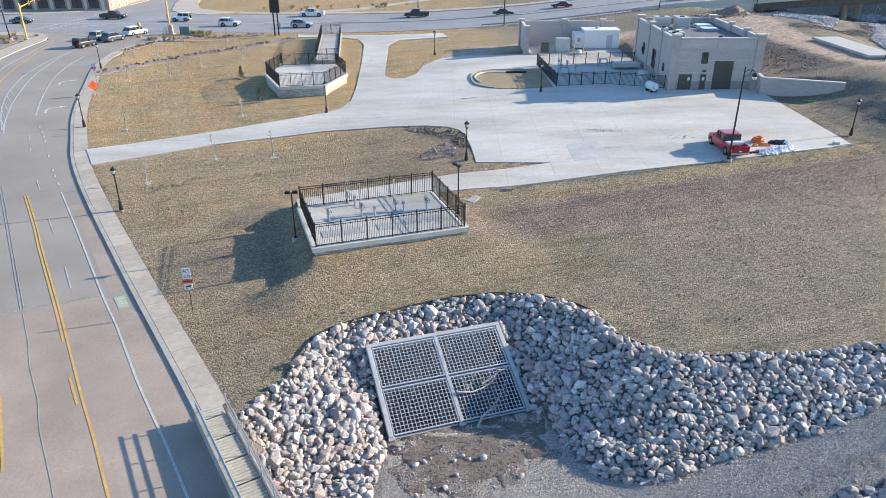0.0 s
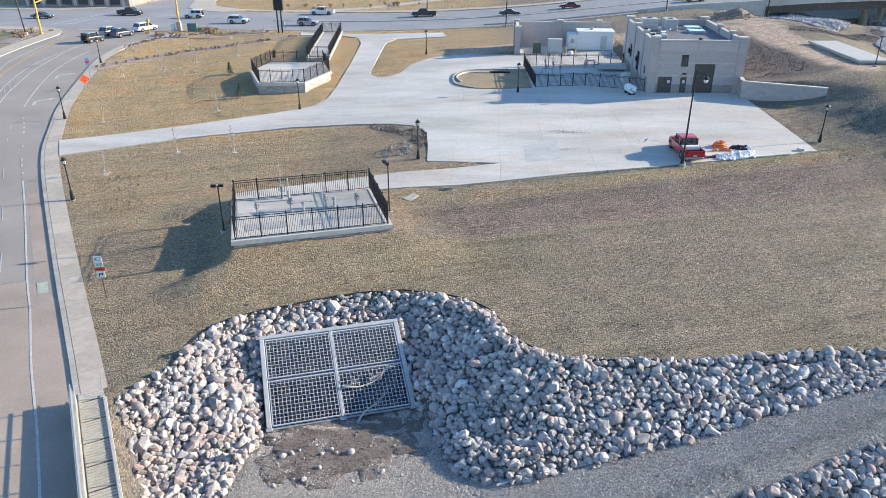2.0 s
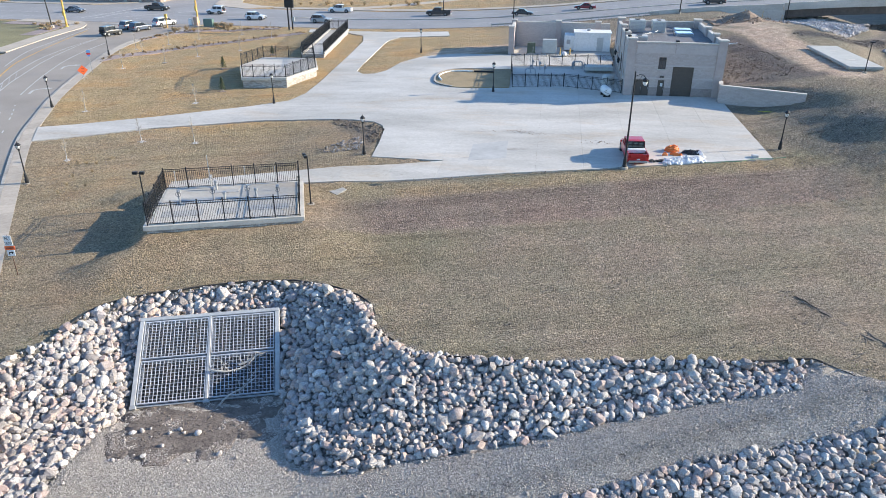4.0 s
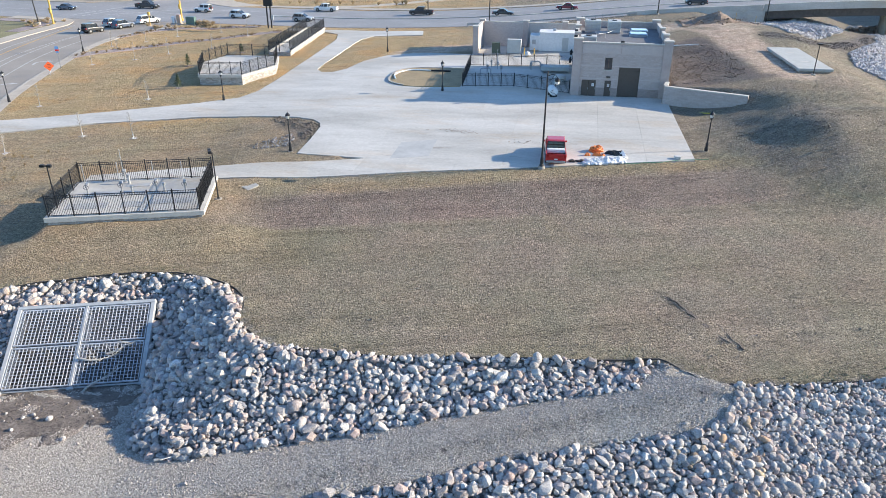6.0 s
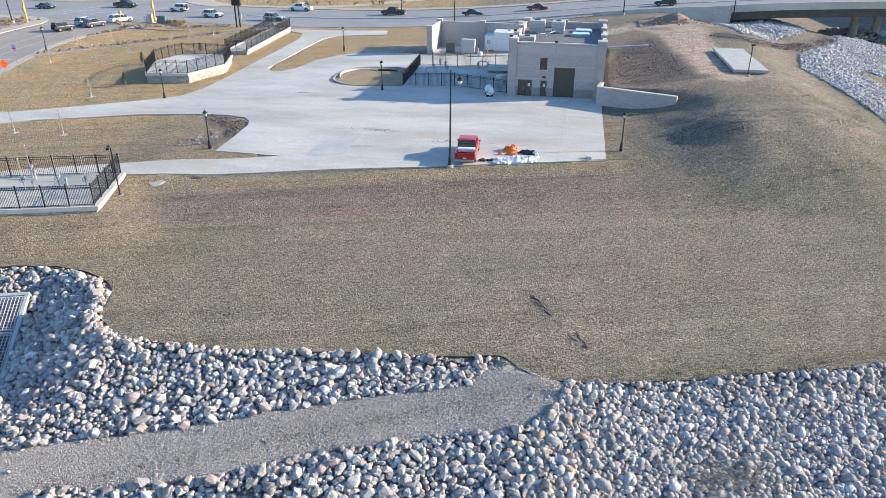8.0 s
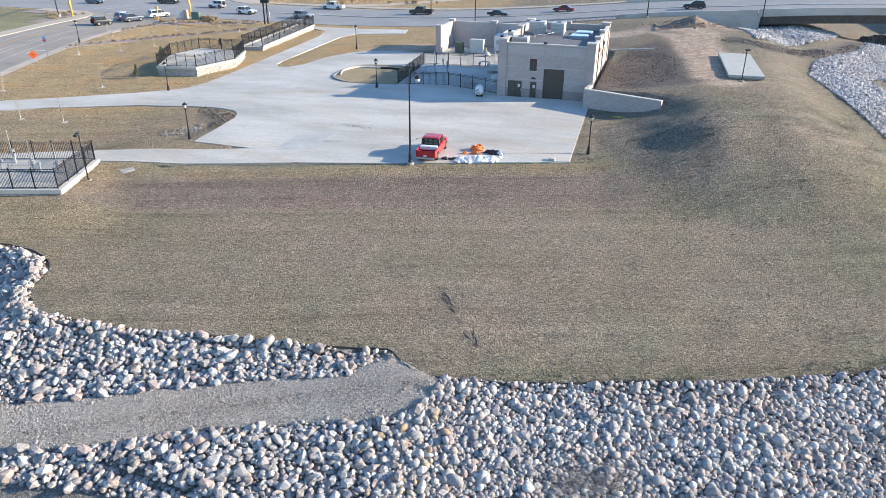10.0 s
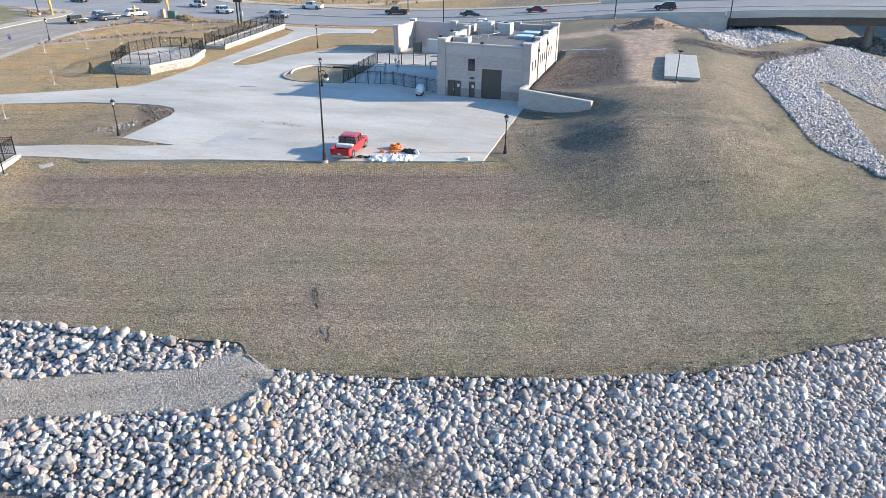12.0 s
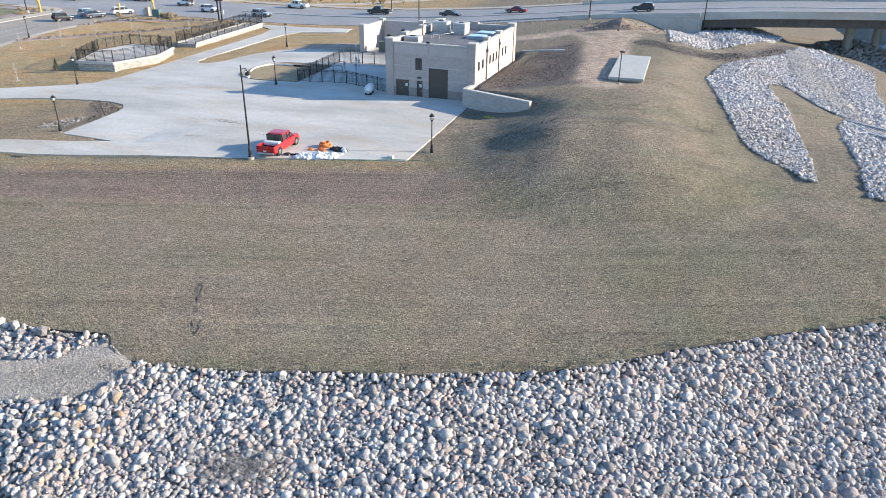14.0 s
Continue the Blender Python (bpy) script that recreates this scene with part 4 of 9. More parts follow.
sidewalk = tagged(new("sidewalk"), "pale concrete sidewalk beside the street", "sidewalk", kind="structure")
start = [p for p in kerb if p[1] > 29.4]
spine = resample(start, 2.2)
slabs("slab", offset_line(spine, 0.34), offset_line(spine, 1.75), 0.14, 0.15, road_z, M_walk, sidewalk)

# kerbed corner across the street
corner = smooth_line([(-75.2, 116.0), (-76.2, 123.8), (-77.2, 130.9), (-77.6, 137.7), (-78.0, 142.6), (-79.8, 147.2), (-82.5, 150.0), (-86.2, 151.4), (-98.0, 152.6)], 4)
tagged(mesh_object("pavement_corner", sheet(corner + offset_line(corner, -3.4)[::-1], 3.0, 0.14, 0.3, road_z), M_walk), "pale concrete pavement round the street corner", "pavement", kind="structure")
inner = offset_line(corner, -3.45)
tagged(mesh_object("lawn_corner", sheet(inner + [(-125, 148), (-125, 100), (-80, 100)], 3.0, 0.10, 0.3, road_z), M_lawn), "dull green winter lawn beyond the street corner", "lawn", kind="structure")
bed_c = [p for p in offset_line(corner, -4.2) if p[1] > 132]
tagged(mesh_object("mulch_bed_corner", sheet(bed_c + offset_line(bed_c, -3.2)[::-1], 2.0, 0.15, 0.2, road_z), M_mulch), "brown mulch bed on the street corner", "planting bed", kind="structure")
ring = [(-125, 178.8), (-98.8, 178.6), (-91.6, 183.0), (-86.0, 189.0), (-82.5, 200), (-80.5, 230), (-83.6, 230), (-83.6, 186.3), (-125, 186.3)]
tagged(mesh_object("pavement_shop", sheet(ring, 6.0, 0.14, 0.3, cross_z), M_walk), "pale concrete pavement before the corner shop", "pavement", kind="structure")
ring = [(-57, 178.4), (-62, 180.5), (-67.8, 185.0), (-72, 200), (-77, 230), (-72, 230), (-66, 200), (-62, 189.5), (-55, 184.5), (-50, 183)]
tagged(mesh_object("pavement_bend", sheet(ring, 6.0, 0.14, 0.3, cross_z), M_walk), "pale concrete pavement bending into the side street", "pavement", kind="structure")

# ---- forecourt, drive and paths ----



def paved_level(x, y):
    base = np.where(np.asarray(x) < -14, ground(x, y) + 0.1 * inside(np.asarray(x, float), np.asarray(y, float), LOT), paved_base(x, y))
    return base + 0 * np.asarray(y)


pavement = tagged(new("pavement"), "pale concrete forecourt, drive and footpath in jointed slabs", "pavement", kind="structure")
pb = bmesh.new()
pb.faces.new([pb.verts.new((x, y, 0)) for x, y in ccw(LOT)])
for no, lo, hi in (((1, 0, 0), -40, 44), ((0, 1, 0), 54, 148)):
    k = lo
    while k < hi:
        bmesh.ops.bisect_plane(pb, geom=pb.verts[:] + pb.edges[:] + pb.faces[:], plane_co=(k, k, 0), plane_no=no)
        k += 4.6
for f in pb.faces:
    c = f.calc_center_median()
    ring = []
    for lp in f.loops:
        v = lp.vert.co
        t0, t1 = (lp.vert.co - lp.link_loop_prev.vert.co).normalized(), (lp.link_loop_next.vert.co - lp.vert.co).normalized()
        nrm = Vector((-(t0.y + t1.y), t0.x + t1.x, 0))
        if nrm.length > 1e-4:
            nrm.normalize()
        ring.append((v.x + nrm.x * 0.008, v.y + nrm.y * 0.008))
    z = paved_level(np.array([p[0] for p in ring]), np.array([p[1] for p in ring])) + 0.07
    sb = bmesh.new()
    hi = [sb.verts.new((x, y, h)) for (x, y), h in zip(ring, z)]
    lo = [sb.verts.new((x, y, h - 0.2)) for (x, y), h in zip(ring, z)]
    sb.faces.new(hi)
    for i in range(len(ring)):
        j = (i + 1) % len(ring)
        sb.faces.new((lo[i], lo[j], hi[j], hi[i]))
    bmesh.ops.triangulate(sb, faces=[q for q in sb.faces if len(q.verts) > 4])
    part("slab", sb, M_path if c.x < -13.5 and c.y < 90 else M_concrete, pavement)
pb.free()

# planted island with its kerb
ISLAND = smooth_line([(15.2, 97.6), (9.5, 97.0), (6.7, 97.6), (4.6, 99.6), (4.0, 103), (4.4, 106.5), (6.2, 108.4), (9.1, 108.9), (14.8, 109.2)], 4)
island = thing("planting_island", pose(0, 0, 0), "dry grass island with a raised concrete kerb", "planting bed")
part("turf", sheet(ISLAND, 1.5, 0.16, 0.3, paved_level), M_turf, island)
kb = bmesh.new()
inner = offset_line(ISLAND, 0.28)
for a, b, c, d in zip(ISLAND, ISLAND[1:], inner, inner[1:]):
    if a[0] > (7.6 if a[1] < 103 else 11.0):
        continue
    prism(kb, ccw([a, b, d, c]), lambda x, y: float(paved_level(x, y)) - 0.1, lambda x, y: float(paved_level(x, y)) + 0.24)
part("kerb", kb, M_kerb, island)


# ---- walls with openings ----
def pierced(bm, along, at, thick, u0, u1, z0, z1, holes):
    """A wall along x (or y) with its outer face at `at`, from u0 to u1, with rectangular holes (u0, u1, z0, z1)."""
    holes = [(max(a, u0), min(b, u1), max(c, z0), min(d, z1)) for a, b, c, d in holes if min(d, z1) > max(c, z0)]
    us = sorted({u0, u1, *[h[0] for h in holes], *[h[1] for h in holes]})
    zs = sorted({z0, z1, *[h[2] for h in holes], *[h[3] for h in holes]})
    solid = [[not any(h[0] <= a and b <= h[1] and h[2] <= lo and hi <= h[3] for h in holes) for lo, hi in zip(zs, zs[1:])] for a, b in zip(us, us[1:])]
    corners = {}

    def corner_at(i, j, k):
        if (i, j, k) not in corners:
            w = at + thick * j
            corners[i, j, k] = bm.verts.new((us[i], w, zs[k]) if along == "x" else (w, us[i], zs[k]))
        return corners[i, j, k]

    def filled(i, k):
        return 0 <= i < len(us) - 1 and 0 <= k < len(zs) - 1 and solid[i][k]

    for i in range(len(us) - 1):
        for k in range(len(zs) - 1):
            if not filled(i, k):
                continue
            for j in (0, 1):
                bm.faces.new([corner_at(*q) for q in ((i, j, k), (i + 1, j, k), (i + 1, j, k + 1), (i, j, k + 1))])
            for di, dk, q in ((-1, 0, ((i, 0, k), (i, 1, k), (i, 1, k + 1), (i, 0, k + 1))), (1, 0, ((i + 1, 0, k), (i + 1, 1, k), (i + 1, 1, k + 1), (i + 1, 0, k + 1))),
                              (0, -1, ((i, 0, k), (i + 1, 0, k), (i + 1, 1, k), (i, 1, k))), (0, 1, ((i, 0, k + 1), (i + 1, 0, k + 1), (i + 1, 1, k + 1), (i, 1, k + 1)))):
                if not filled(i + di, k + dk):
                    bm.faces.new([corner_at(*c) for c in q])
    bmesh.ops.recalc_face_normals(bm, faces=bm.faces[:])


BX0, BX1, BY0, BY1 = 30.25, 42.15, 95.25, 114.5
station = thing("pump_station", pose(0, 0, 0), "two-tone tan block pump station with a flat parapet roof", "building")
FRONT = [(31.5, 33.3, -0.4, 2.17), (34.4, 35.2, -0.4, 2.17), (34.2, 35.12, 3.55, 5.05), (36.05, 38.65, -0.4, 3.9)]
LEFT = [(98.0, 99.0, 1.9, 3.0), (102.6, 104.6, 1.4, 4.0), (108.6, 110.0, 2.2, 4.0)]
RIGHT = [(y, y + 0.75, 3.75, 4.85) for y in (96.7, 98.4, 101.6, 103.1, 104.6, 107.7, 109.3)]
bm = bmesh.new()
pierced(bm, "x", BY0, 0.35, BX0, BX1, 1.25, 6.8, FRONT)
part("front_wall", bm, M_cmu, station)
bm = bmesh.new()
pierced(bm, "x", BY0 - 0.03, 0.38, BX0, BX1, -0.6, 1.25, FRONT)
part("front_plinth", bm, M_cmu_dark, station, "dark brown split-block base course")
bm = bmesh.new()
pierced(bm, "y", BX0, 0.35, BY0 + 0.35, BY1, 1.25, 6.8, LEFT)
part("side_wall", bm, M_cmu, station)
bm = bmesh.new()
box(bm, BX0 - 0.03, BX0 + 0.35, BY0 + 0.35, BY1, -0.6, 1.25)
part("side_plinth", bm, M_cmu_dark, station, "dark brown split-block base course")
bm = bmesh.new()
pierced(bm, "y", BX1, -0.35, BY0 + 0.35, BY1, -0.6, 6.8, RIGHT)
part("side_wall", bm, M_smooth, station)
part("rear_wall", boxed(BX0 + 0.35, BX1 - 0.35, BY1 - 0.35, BY1, -0.6, 6.8), M_cmu, station)
part("roof", boxed(BX0 + 0.34, BX1 - 0.34, BY0 + 0.34, BY1 - 0.34, 5.8, 6.05), M_roof, station, "grey membrane roof")
for x0, x1 in ((31.3, 36.0), (36.16, 41.1)):
    for k in range(6):
        part("frieze_panel", boxed(x0, x1, BY0 - 0.05, BY0 + 0.05, 5.55 + k * 0.18, 5.727 + k * 0.18, 0.004), M_smooth, station, "smooth pale frieze course")
for x0, x1, z in ((31.2, 36.05, 2.32), (38.65, 41.2, 2.32), (31.2, 34.2, 3.92), (35.12, 41.2, 3.92)):
    part("band_course", boxed(x0, x1, BY0 - 0.045, BY0 + 0.015, z, z + 0.16), M_smooth, station)
CAPS = [(BX0 - 0.06, BX1 + 0.06, BY0 - 0.07, BY0 + 0.4), (BX0 - 0.06, BX1 + 0.06, BY1 - 0.4, BY1 + 0.07), (BX0 - 0.07, BX0 + 0.4, BY0 + 0.4, BY1 - 0.4), (BX1 - 0.4, BX1 + 0.07, BY0 + 0.4, BY1 - 0.4)]
for c in CAPS:
    part("parapet_cap", boxed(*c, 6.8, 6.93, 0.02), M_cap, station)


def pilaster(x0, x1, y0, y1, top, base=-0.6):
    part("pilaster", boxed(x0, x1, y0, y1, base, top), M_pilaster, station, "rose-tinted pilaster with a stone cap")
    part("pilaster_cap", boxed(x0 - 0.07, x1 + 0.07, y0 - 0.07, y1 + 0.07, top, top + 0.16, 0.02), M_cap, station)


pilaster(BX0 - 0.12, BX0 + 0.95, BY0 - 0.12, BY0 + 0.95, 7.2)
pilaster(BX1 - 0.95, BX1 + 0.12, BY0 - 0.12, BY0 + 0.95, 7.2)
pilaster(BX0 - 0.12, BX0 + 0.95, BY1 - 0.95, BY1 + 0.12, 7.2)
pilaster(BX1 - 0.95, BX1 + 0.12, BY1 - 0.95, BY1 + 0.12, 7.2)
for y in (100.4, 106.6):
    pilaster(BX0 - 0.12, BX0 + 0.6, y, y + 0.9, 7.2)
for y in (100.5, 106.2):
    pilaster(BX1 - 0.6, BX1 + 0.1, y, y + 0.8, 7.2)
part("rear_pilaster", boxed(35.6, 36.6, BY1 - 0.5, BY1 + 0.1, 6.0, 7.2), M_pilaster, station)


def leaf_door(x0, x1, z1, leaves, parent):
    w = (x1 - x0) / leaves
    for i in range(leaves):
        d = part("door", boxed(x0 + i * w + 0.015, x0 + (i + 1) * w - 0.015, BY0 + 0.1, BY0 + 0.17, -0.02, z1, 0.008), M_door, parent, "brown painted metal door")
        hb = bmesh.new()
        rod(hb, (x0 + (i + 1) * w - 0.12 if i == leaves - 1 and leaves > 1 else x0 + (i + 1) * w - 0.1, BY0 + 0.05, 0.85), (x0 + (i + 1) * w - 0.1, BY0 + 0.05, 1.2), 0.02)
        part("handle", hb, M_steel, d)
    fb = bmesh.new()
    for q in ((x0, x0 + 0.05), (x1 - 0.05, x1)):
        box(fb, *q, BY0 + 0.02, BY0 + 0.22, -0.02, z1)
    box(fb, x0 + 0.05, x1 - 0.05, BY0 + 0.02, BY0 + 0.22, z1 - 0.05, z1)
    part("door_frame", fb, M_door, parent)


leaf_door(31.5, 33.3, 2.17, 2, station)
leaf_door(34.4, 35.2, 2.17, 1, station)
for x in (32.78, 34.72):
    part("notice", boxed(x, x + 0.3, BY0 + 0.085, BY0 + 0.098, 1.35, 1.75), M_white, station, "white paper notice on the door")
    bm = bmesh.new()
    for k in range(4):
        box(bm, x + 0.05, x + 0.25, BY0 + 0.08, BY0 + 0.084, 1.42 + 0.075 * k, 1.445 + 0.075 * k)
    part("notice_text", bm, M_steel, station)
door_r = part("roller_door", boxed(36.05, 38.65, BY0 + 0.2, BY0 + 0.26, -0.02, 3.9), M_door, station, "brown sectional roller door")
for k in range(9):
    part("door_slat", boxed(36.07, 38.63, BY0 + 0.17, BY0 + 0.199, 0.02 + k * 0.43, 0.446 + k * 0.43, 0.006), M_door, door_r)
bm = bmesh.new()
rod(bm, (34.55, BY0 - 0.1, 2.62), (35.05, BY0 - 0.1, 2.62), 0.12, 0.12, 10)
part("door_light", bm, M_door, station, "bronze half-round light above the door")


def window_unit(along, at, u0, u1, z0, z1, inward, bars=1):
    w = part("window", boxed(*((u0, u1, at + inward * 0.16, at + inward * 0.18) if along == "x" else (min(at + inward * 0.16, at + inward * 0.18), max(at + inward * 0.16, at + inward * 0.18), u0, u1)), z0, z1), M_glass, station, "dark glazed window")
    fb = bmesh.new()

    def bar(a, b, lo, hi):
        p, q = sorted((at + inward * 0.1, at + inward * 0.2))
        box(fb, *((a, b, p, q) if along == "x" else (p, q, a, b)), lo, hi)
    bar(u0, u0 + 0.06, z0, z1)
    bar(u1 - 0.06, u1, z0, z1)
    bar(u0 + 0.06, u1 - 0.06, z0, z0 + 0.06)
    bar(u0 + 0.06, u1 - 0.06, z1 - 0.06, z1)
    for k in range(bars):
        m = u0 + (u1 - u0) * (k + 1) / (bars + 1)
        bar(m - 0.02, m + 0.02, z0 + 0.06, z1 - 0.06)
    part("window_frame", fb, M_door, w)
    p, q = sorted((at - inward * 0.06, at + inward * 0.12))
    sb = boxed(*((u0 - 0.08, u1 + 0.08, p, q) if along == "x" else (p, q, u0 - 0.08, u1 + 0.08)), z0 - 0.1, z0)
    part("window_sill", sb, M_cap, w)


window_unit("x", BY0, 34.2, 35.12, 3.55, 5.05, 1, 1)
for a, b, c, d in LEFT:
    window_unit("y", BX0, a, b, c, d, 1, 2)
for a, b, c, d in RIGHT:
    window_unit("y", BX1, a, b, c, d, -1, 1)
for y in (100.2, 106.0):
    bm = bmesh.new()
    tube(bm, [(BX1 + 0.08, y, 2.0), (BX1 + 0.08, y, 6.3)], 0.06)
    box(bm, BX1, BX1 + 0.25, y - 0.12, y + 0.12, 5.55, 5.95)
    part("downspout", bm, M_door, station, "bronze downspout with a rain head")
for y in (102.0, 107.9):
    lb = bmesh.new()
    tube(lb, [(BX0, y, 3.3), (BX0 - 0.5, y, 3.3), (BX0 - 0.5, y, 3.15)], 0.03)
    lathe(lb, [(0.05, 0), (0.16, 0.1), (0.18, 0.42), (0.26, 0.46), (0.06, 0.75), (0.02, 0.9)], 8, (BX0 - 0.5, y, 2.9))
    part("wall_lantern", lb, M_black, station, "black bracket lantern on the wall")
for x, y, z in ((36.1, BY0 - 0.15, 6.95), (30.3, 100.9, 7.3), (30.3, 96.2, 7.3)):
    lb = bmesh.new()
    tube(lb, [(x, y + 0.3, z), (x, y - 0.1, z + 0.18)], 0.04)
    box(lb, x - 0.22, x + 0.22, y - 0.45, y - 0.05, z + 0.1, z + 0.3, None, 0.03)
    part("flood_light", lb, M_black, station, "black flood light on the parapet")


def roof_unit(x0, x1, y0, y1, z1, m, label):
    u = thing("roof_air_unit", pose((x0 + x1) / 2, (y0 + y1) / 2, 6.05), label, "air conditioner", "units on the roof")
    w, d, h = (x1 - x0) / 2, (y1 - y0) / 2, z1 - 6.05
    part("curb", boxed(-w + 0.06, w - 0.06, -d + 0.06, d - 0.06, 0, 0.22), M_steel, u)
    part("casing", boxed(-w, w, -d, d, 0.22, h, 0.03), m, u)
    gb = bmesh.new()
    for k in range(6):
        box(gb, -w + 0.12, w - 0.12, -d - 0.03, -d - 0.005, 0.34 + k * (h - 0.5) / 6, 0.34 + (k + 0.6) * (h - 0.5) / 6)
    part("louvre", gb, M_steel, u)
    fb = bmesh.new()
    lathe(fb, [(0.38 * min(w, 1), h + 0.002), (0.4 * min(w, 1), h + 0.08), (0.3 * min(w, 1), h + 0.09)], 14)
    part("fan_cowl", fb, M_black, u)


roof_unit(30.9, 33.0, 99.3, 100.9, 6.95, M_hvac, "square grey rooftop fan housing")
roof_unit(31.4, 33.6, 108.6, 110.4, 7.7, M_hvac, "tall grey rooftop air handler")
roof_unit(34.6, 36.4, 108.4, 110.6, 7.65, M_hvac, "grey-green rooftop condenser with a hood")
rk = thing("roof_pipe_rack", pose(33.6, 104.5, 6.05), "galvanised pipe support rack on the roof", "pipe rack")
for x in (-0.6, 0.6):
    for y in (-0.4, 0.4):
        bm = bmesh.new()
        rod(bm, (x, y, 0), (x, y, 0.7), 0.035)
        part("leg", bm, M_steel, rk)
bm = bmesh.new()
tube(bm, [(-0.8, -0.4, 0.7), (0.8, -0.4, 0.7)], 0.05)
tube(bm, [(-0.8, 0.4, 0.7), (0.8, 0.4, 0.7)], 0.05)
tube(bm, [(-0.5, -0.6, 0.55), (0.9, 0.6, 0.55), (1.6, 2.6, 0.55)], 0.04)
part("pipe", bm, M_steel, rk)
for x, y in ((38.4, 107.0), (38.7, 110.4)):
    sk = thing("skylight", pose(x, y, 6.05), "pale domed roof skylight", "skylight", "skylights on the roof")
    part("kerb_frame", boxed(-0.9, 1.6, -1.1, 1.1, 0, 0.25), M_steel, sk)
    part("dome", boxed(-0.82, 1.52, -1.02, 1.02, 0.251, 0.42, 0.1), M_sky_glass, sk, "pale acrylic dome")

# screen wall of the service yard
screen = thing("screen_wall", pose(0, 0, -0.05), "tan block screen wall round the service yard", "wall")
part("wall_panel", boxed(14.3, 30.2, 129.4, 129.75, -0.3, 4.2), M_screen, screen)
part("wall_panel", boxed(13.75, 14.1, 122.0, 129.4, -0.3, 4.2), M_screen, screen)
part("cap", boxed(14.25, 30.2, 129.33, 129.82, 4.2, 4.32, 0.02), M_cap, screen)
part("cap", boxed(13.68, 14.17, 122.0, 129.3, 4.2, 4.32, 0.02), M_cap, screen)
for x, y in ((13.9, 121.6), (13.9, 129.5), (21.5, 129.5), (28.2, 129.5)):
    part("pier", boxed(x - 0.45, x + 0.45, y - 0.45, y + 0.45, -0.3, 4.5), M_pilaster, screen)
    part("pier_cap", boxed(x - 0.53, x + 0.53, y - 0.53, y + 0.53, 4.5, 4.66, 0.02), M_cap, screen)

# retaining wall beside the forecourt
rw = thing("retaining_wall", pose(0, 0, 0), "tan block retaining wall with a pale coping", "wall")
A, B = Vector((41.55, 92.6)), Vector((50.75, 89.3))
n2 = Vector((-(B - A).y, (B - A).x)).normalized()
ring = [tuple(A), tuple(B), tuple(B + n2 * 0.4), tuple(A + n2 * 0.4)]
bm = bmesh.new()
prism(bm, ccw(ring), -0.6, 2.25)
part("wall_panel", bm, M_cmu, rw)
bm = bmesh.new()
prism(bm, ccw([tuple(A - n2 * 0.06), tuple(B - n2 * 0.06), tuple(B + n2 * 0.46), tuple(A + n2 * 0.46)]), 2.25, 2.38)
part("coping", bm, M_cap, rw)
bm = bmesh.new()
prism(bm, ccw([(41.55, 93.06), (41.95, 93.06), (42.35, 95.1), (41.95, 95.1)]), -0.6, 2.25)
part("wall_panel", bm, M_cmu, rw)
bm = bmesh.new()
prism(bm, ccw([(41.5, 93.08), (42.0, 93.08), (42.4, 95.1), (41.9, 95.1)]), 2.25, 2.38)
part("coping", bm, M_cap, rw)

# ---- riprap, gravel and the inlet grate ----
MUD = [(-2.9, 31.9), (5.1, 34.4), (6.3, 33.0), (5.6, 31.4), (6.4, 30.4), (4.4, 29.4), (4.0, 27.9), (2.2, 28.3), (0.9, 26.9), (-0.7, 27.6), (-1.6, 27.0), (-2.6, 28.6), (-2.3, 29.8), (-3.2, 30.6)]
ch_smooth = smooth_line(CHANNEL + CHANNEL[:1], 3)[:-1]
tagged(mesh_object("gravel", sheet(ch_smooth, 0.8, 0.07, 0.5), M_gravel, True), "grey river gravel track and channel bed", "gravel", kind="structure")
mud_edge = [(x + 0.22 * math.sin(2.9 * y + 1.3 * x) + 0.14 * math.sin(6.7 * y), y + 0.22 * math.sin(3.3 * x - 0.7 * y) + 0.14 * math.sin(7.1 * x)) for x, y in smooth_line(MUD + MUD[:1], 8)[:-1]]
tagged(mesh_object("mud_patch", sheet(mud_edge, 0.6, 0.082, 0.5), M_silt, True), "brown drying mud below the grate", "mud", kind="structure")


def rock_shape(rng, points, flat, power=2.0, rough=0.10, bevel=0.0):
    """A convex stone: spread points on a rounded block (higher power: blockier), jittered; bevelled edges look worn."""
    bm = bmesh.new()
    shear = rng.uniform(-0.25, 0.25, 2)
    for k in range(points):
        z = 1 - 2 * (k + 0.5) / points
        a = 2.39996 * k
        v = np.array([math.sqrt(1 - z * z) * math.cos(a), math.sqrt(1 - z * z) * math.sin(a), z]) + rng.normal(0, 0.8 * rough, 3)
        v = v / (np.abs(v) ** power).sum() ** (1 / power) * rng.uniform(1 - rough, 1.0)
        bm.verts.new((v[0] + shear[0] * v[2], v[1] * 0.92 + shear[1] * v[0], v[2] * flat))
    r = bmesh.ops.convex_hull(bm, input=bm.verts[:])
    bmesh.ops.delete(bm, geom=list({g for g in r["geom_interior"] + r["geom_unused"] if isinstance(g, bmesh.types.BMVert)}), context="VERTS")
    if bevel:
        bmesh.ops.dissolve_limit(bm, angle_limit=0.38, verts=bm.verts[:], edges=bm.edges[:])
        bmesh.ops.bevel(bm, geom=bm.edges[:], offset=bevel, segments=1, affect="EDGES", clamp_overlap=True)
        bmesh.ops.remove_doubles(bm, verts=bm.verts[:], dist=0.01)
    bmesh.ops.triangulate(bm, faces=bm.faces[:])
    bm.verts.index_update()
    vs = np.array([v.co[:] for v in bm.verts])
    fs = np.array([[v.index for v in f.verts] for f in bm.faces])
    bm.free()
    return vs, fs


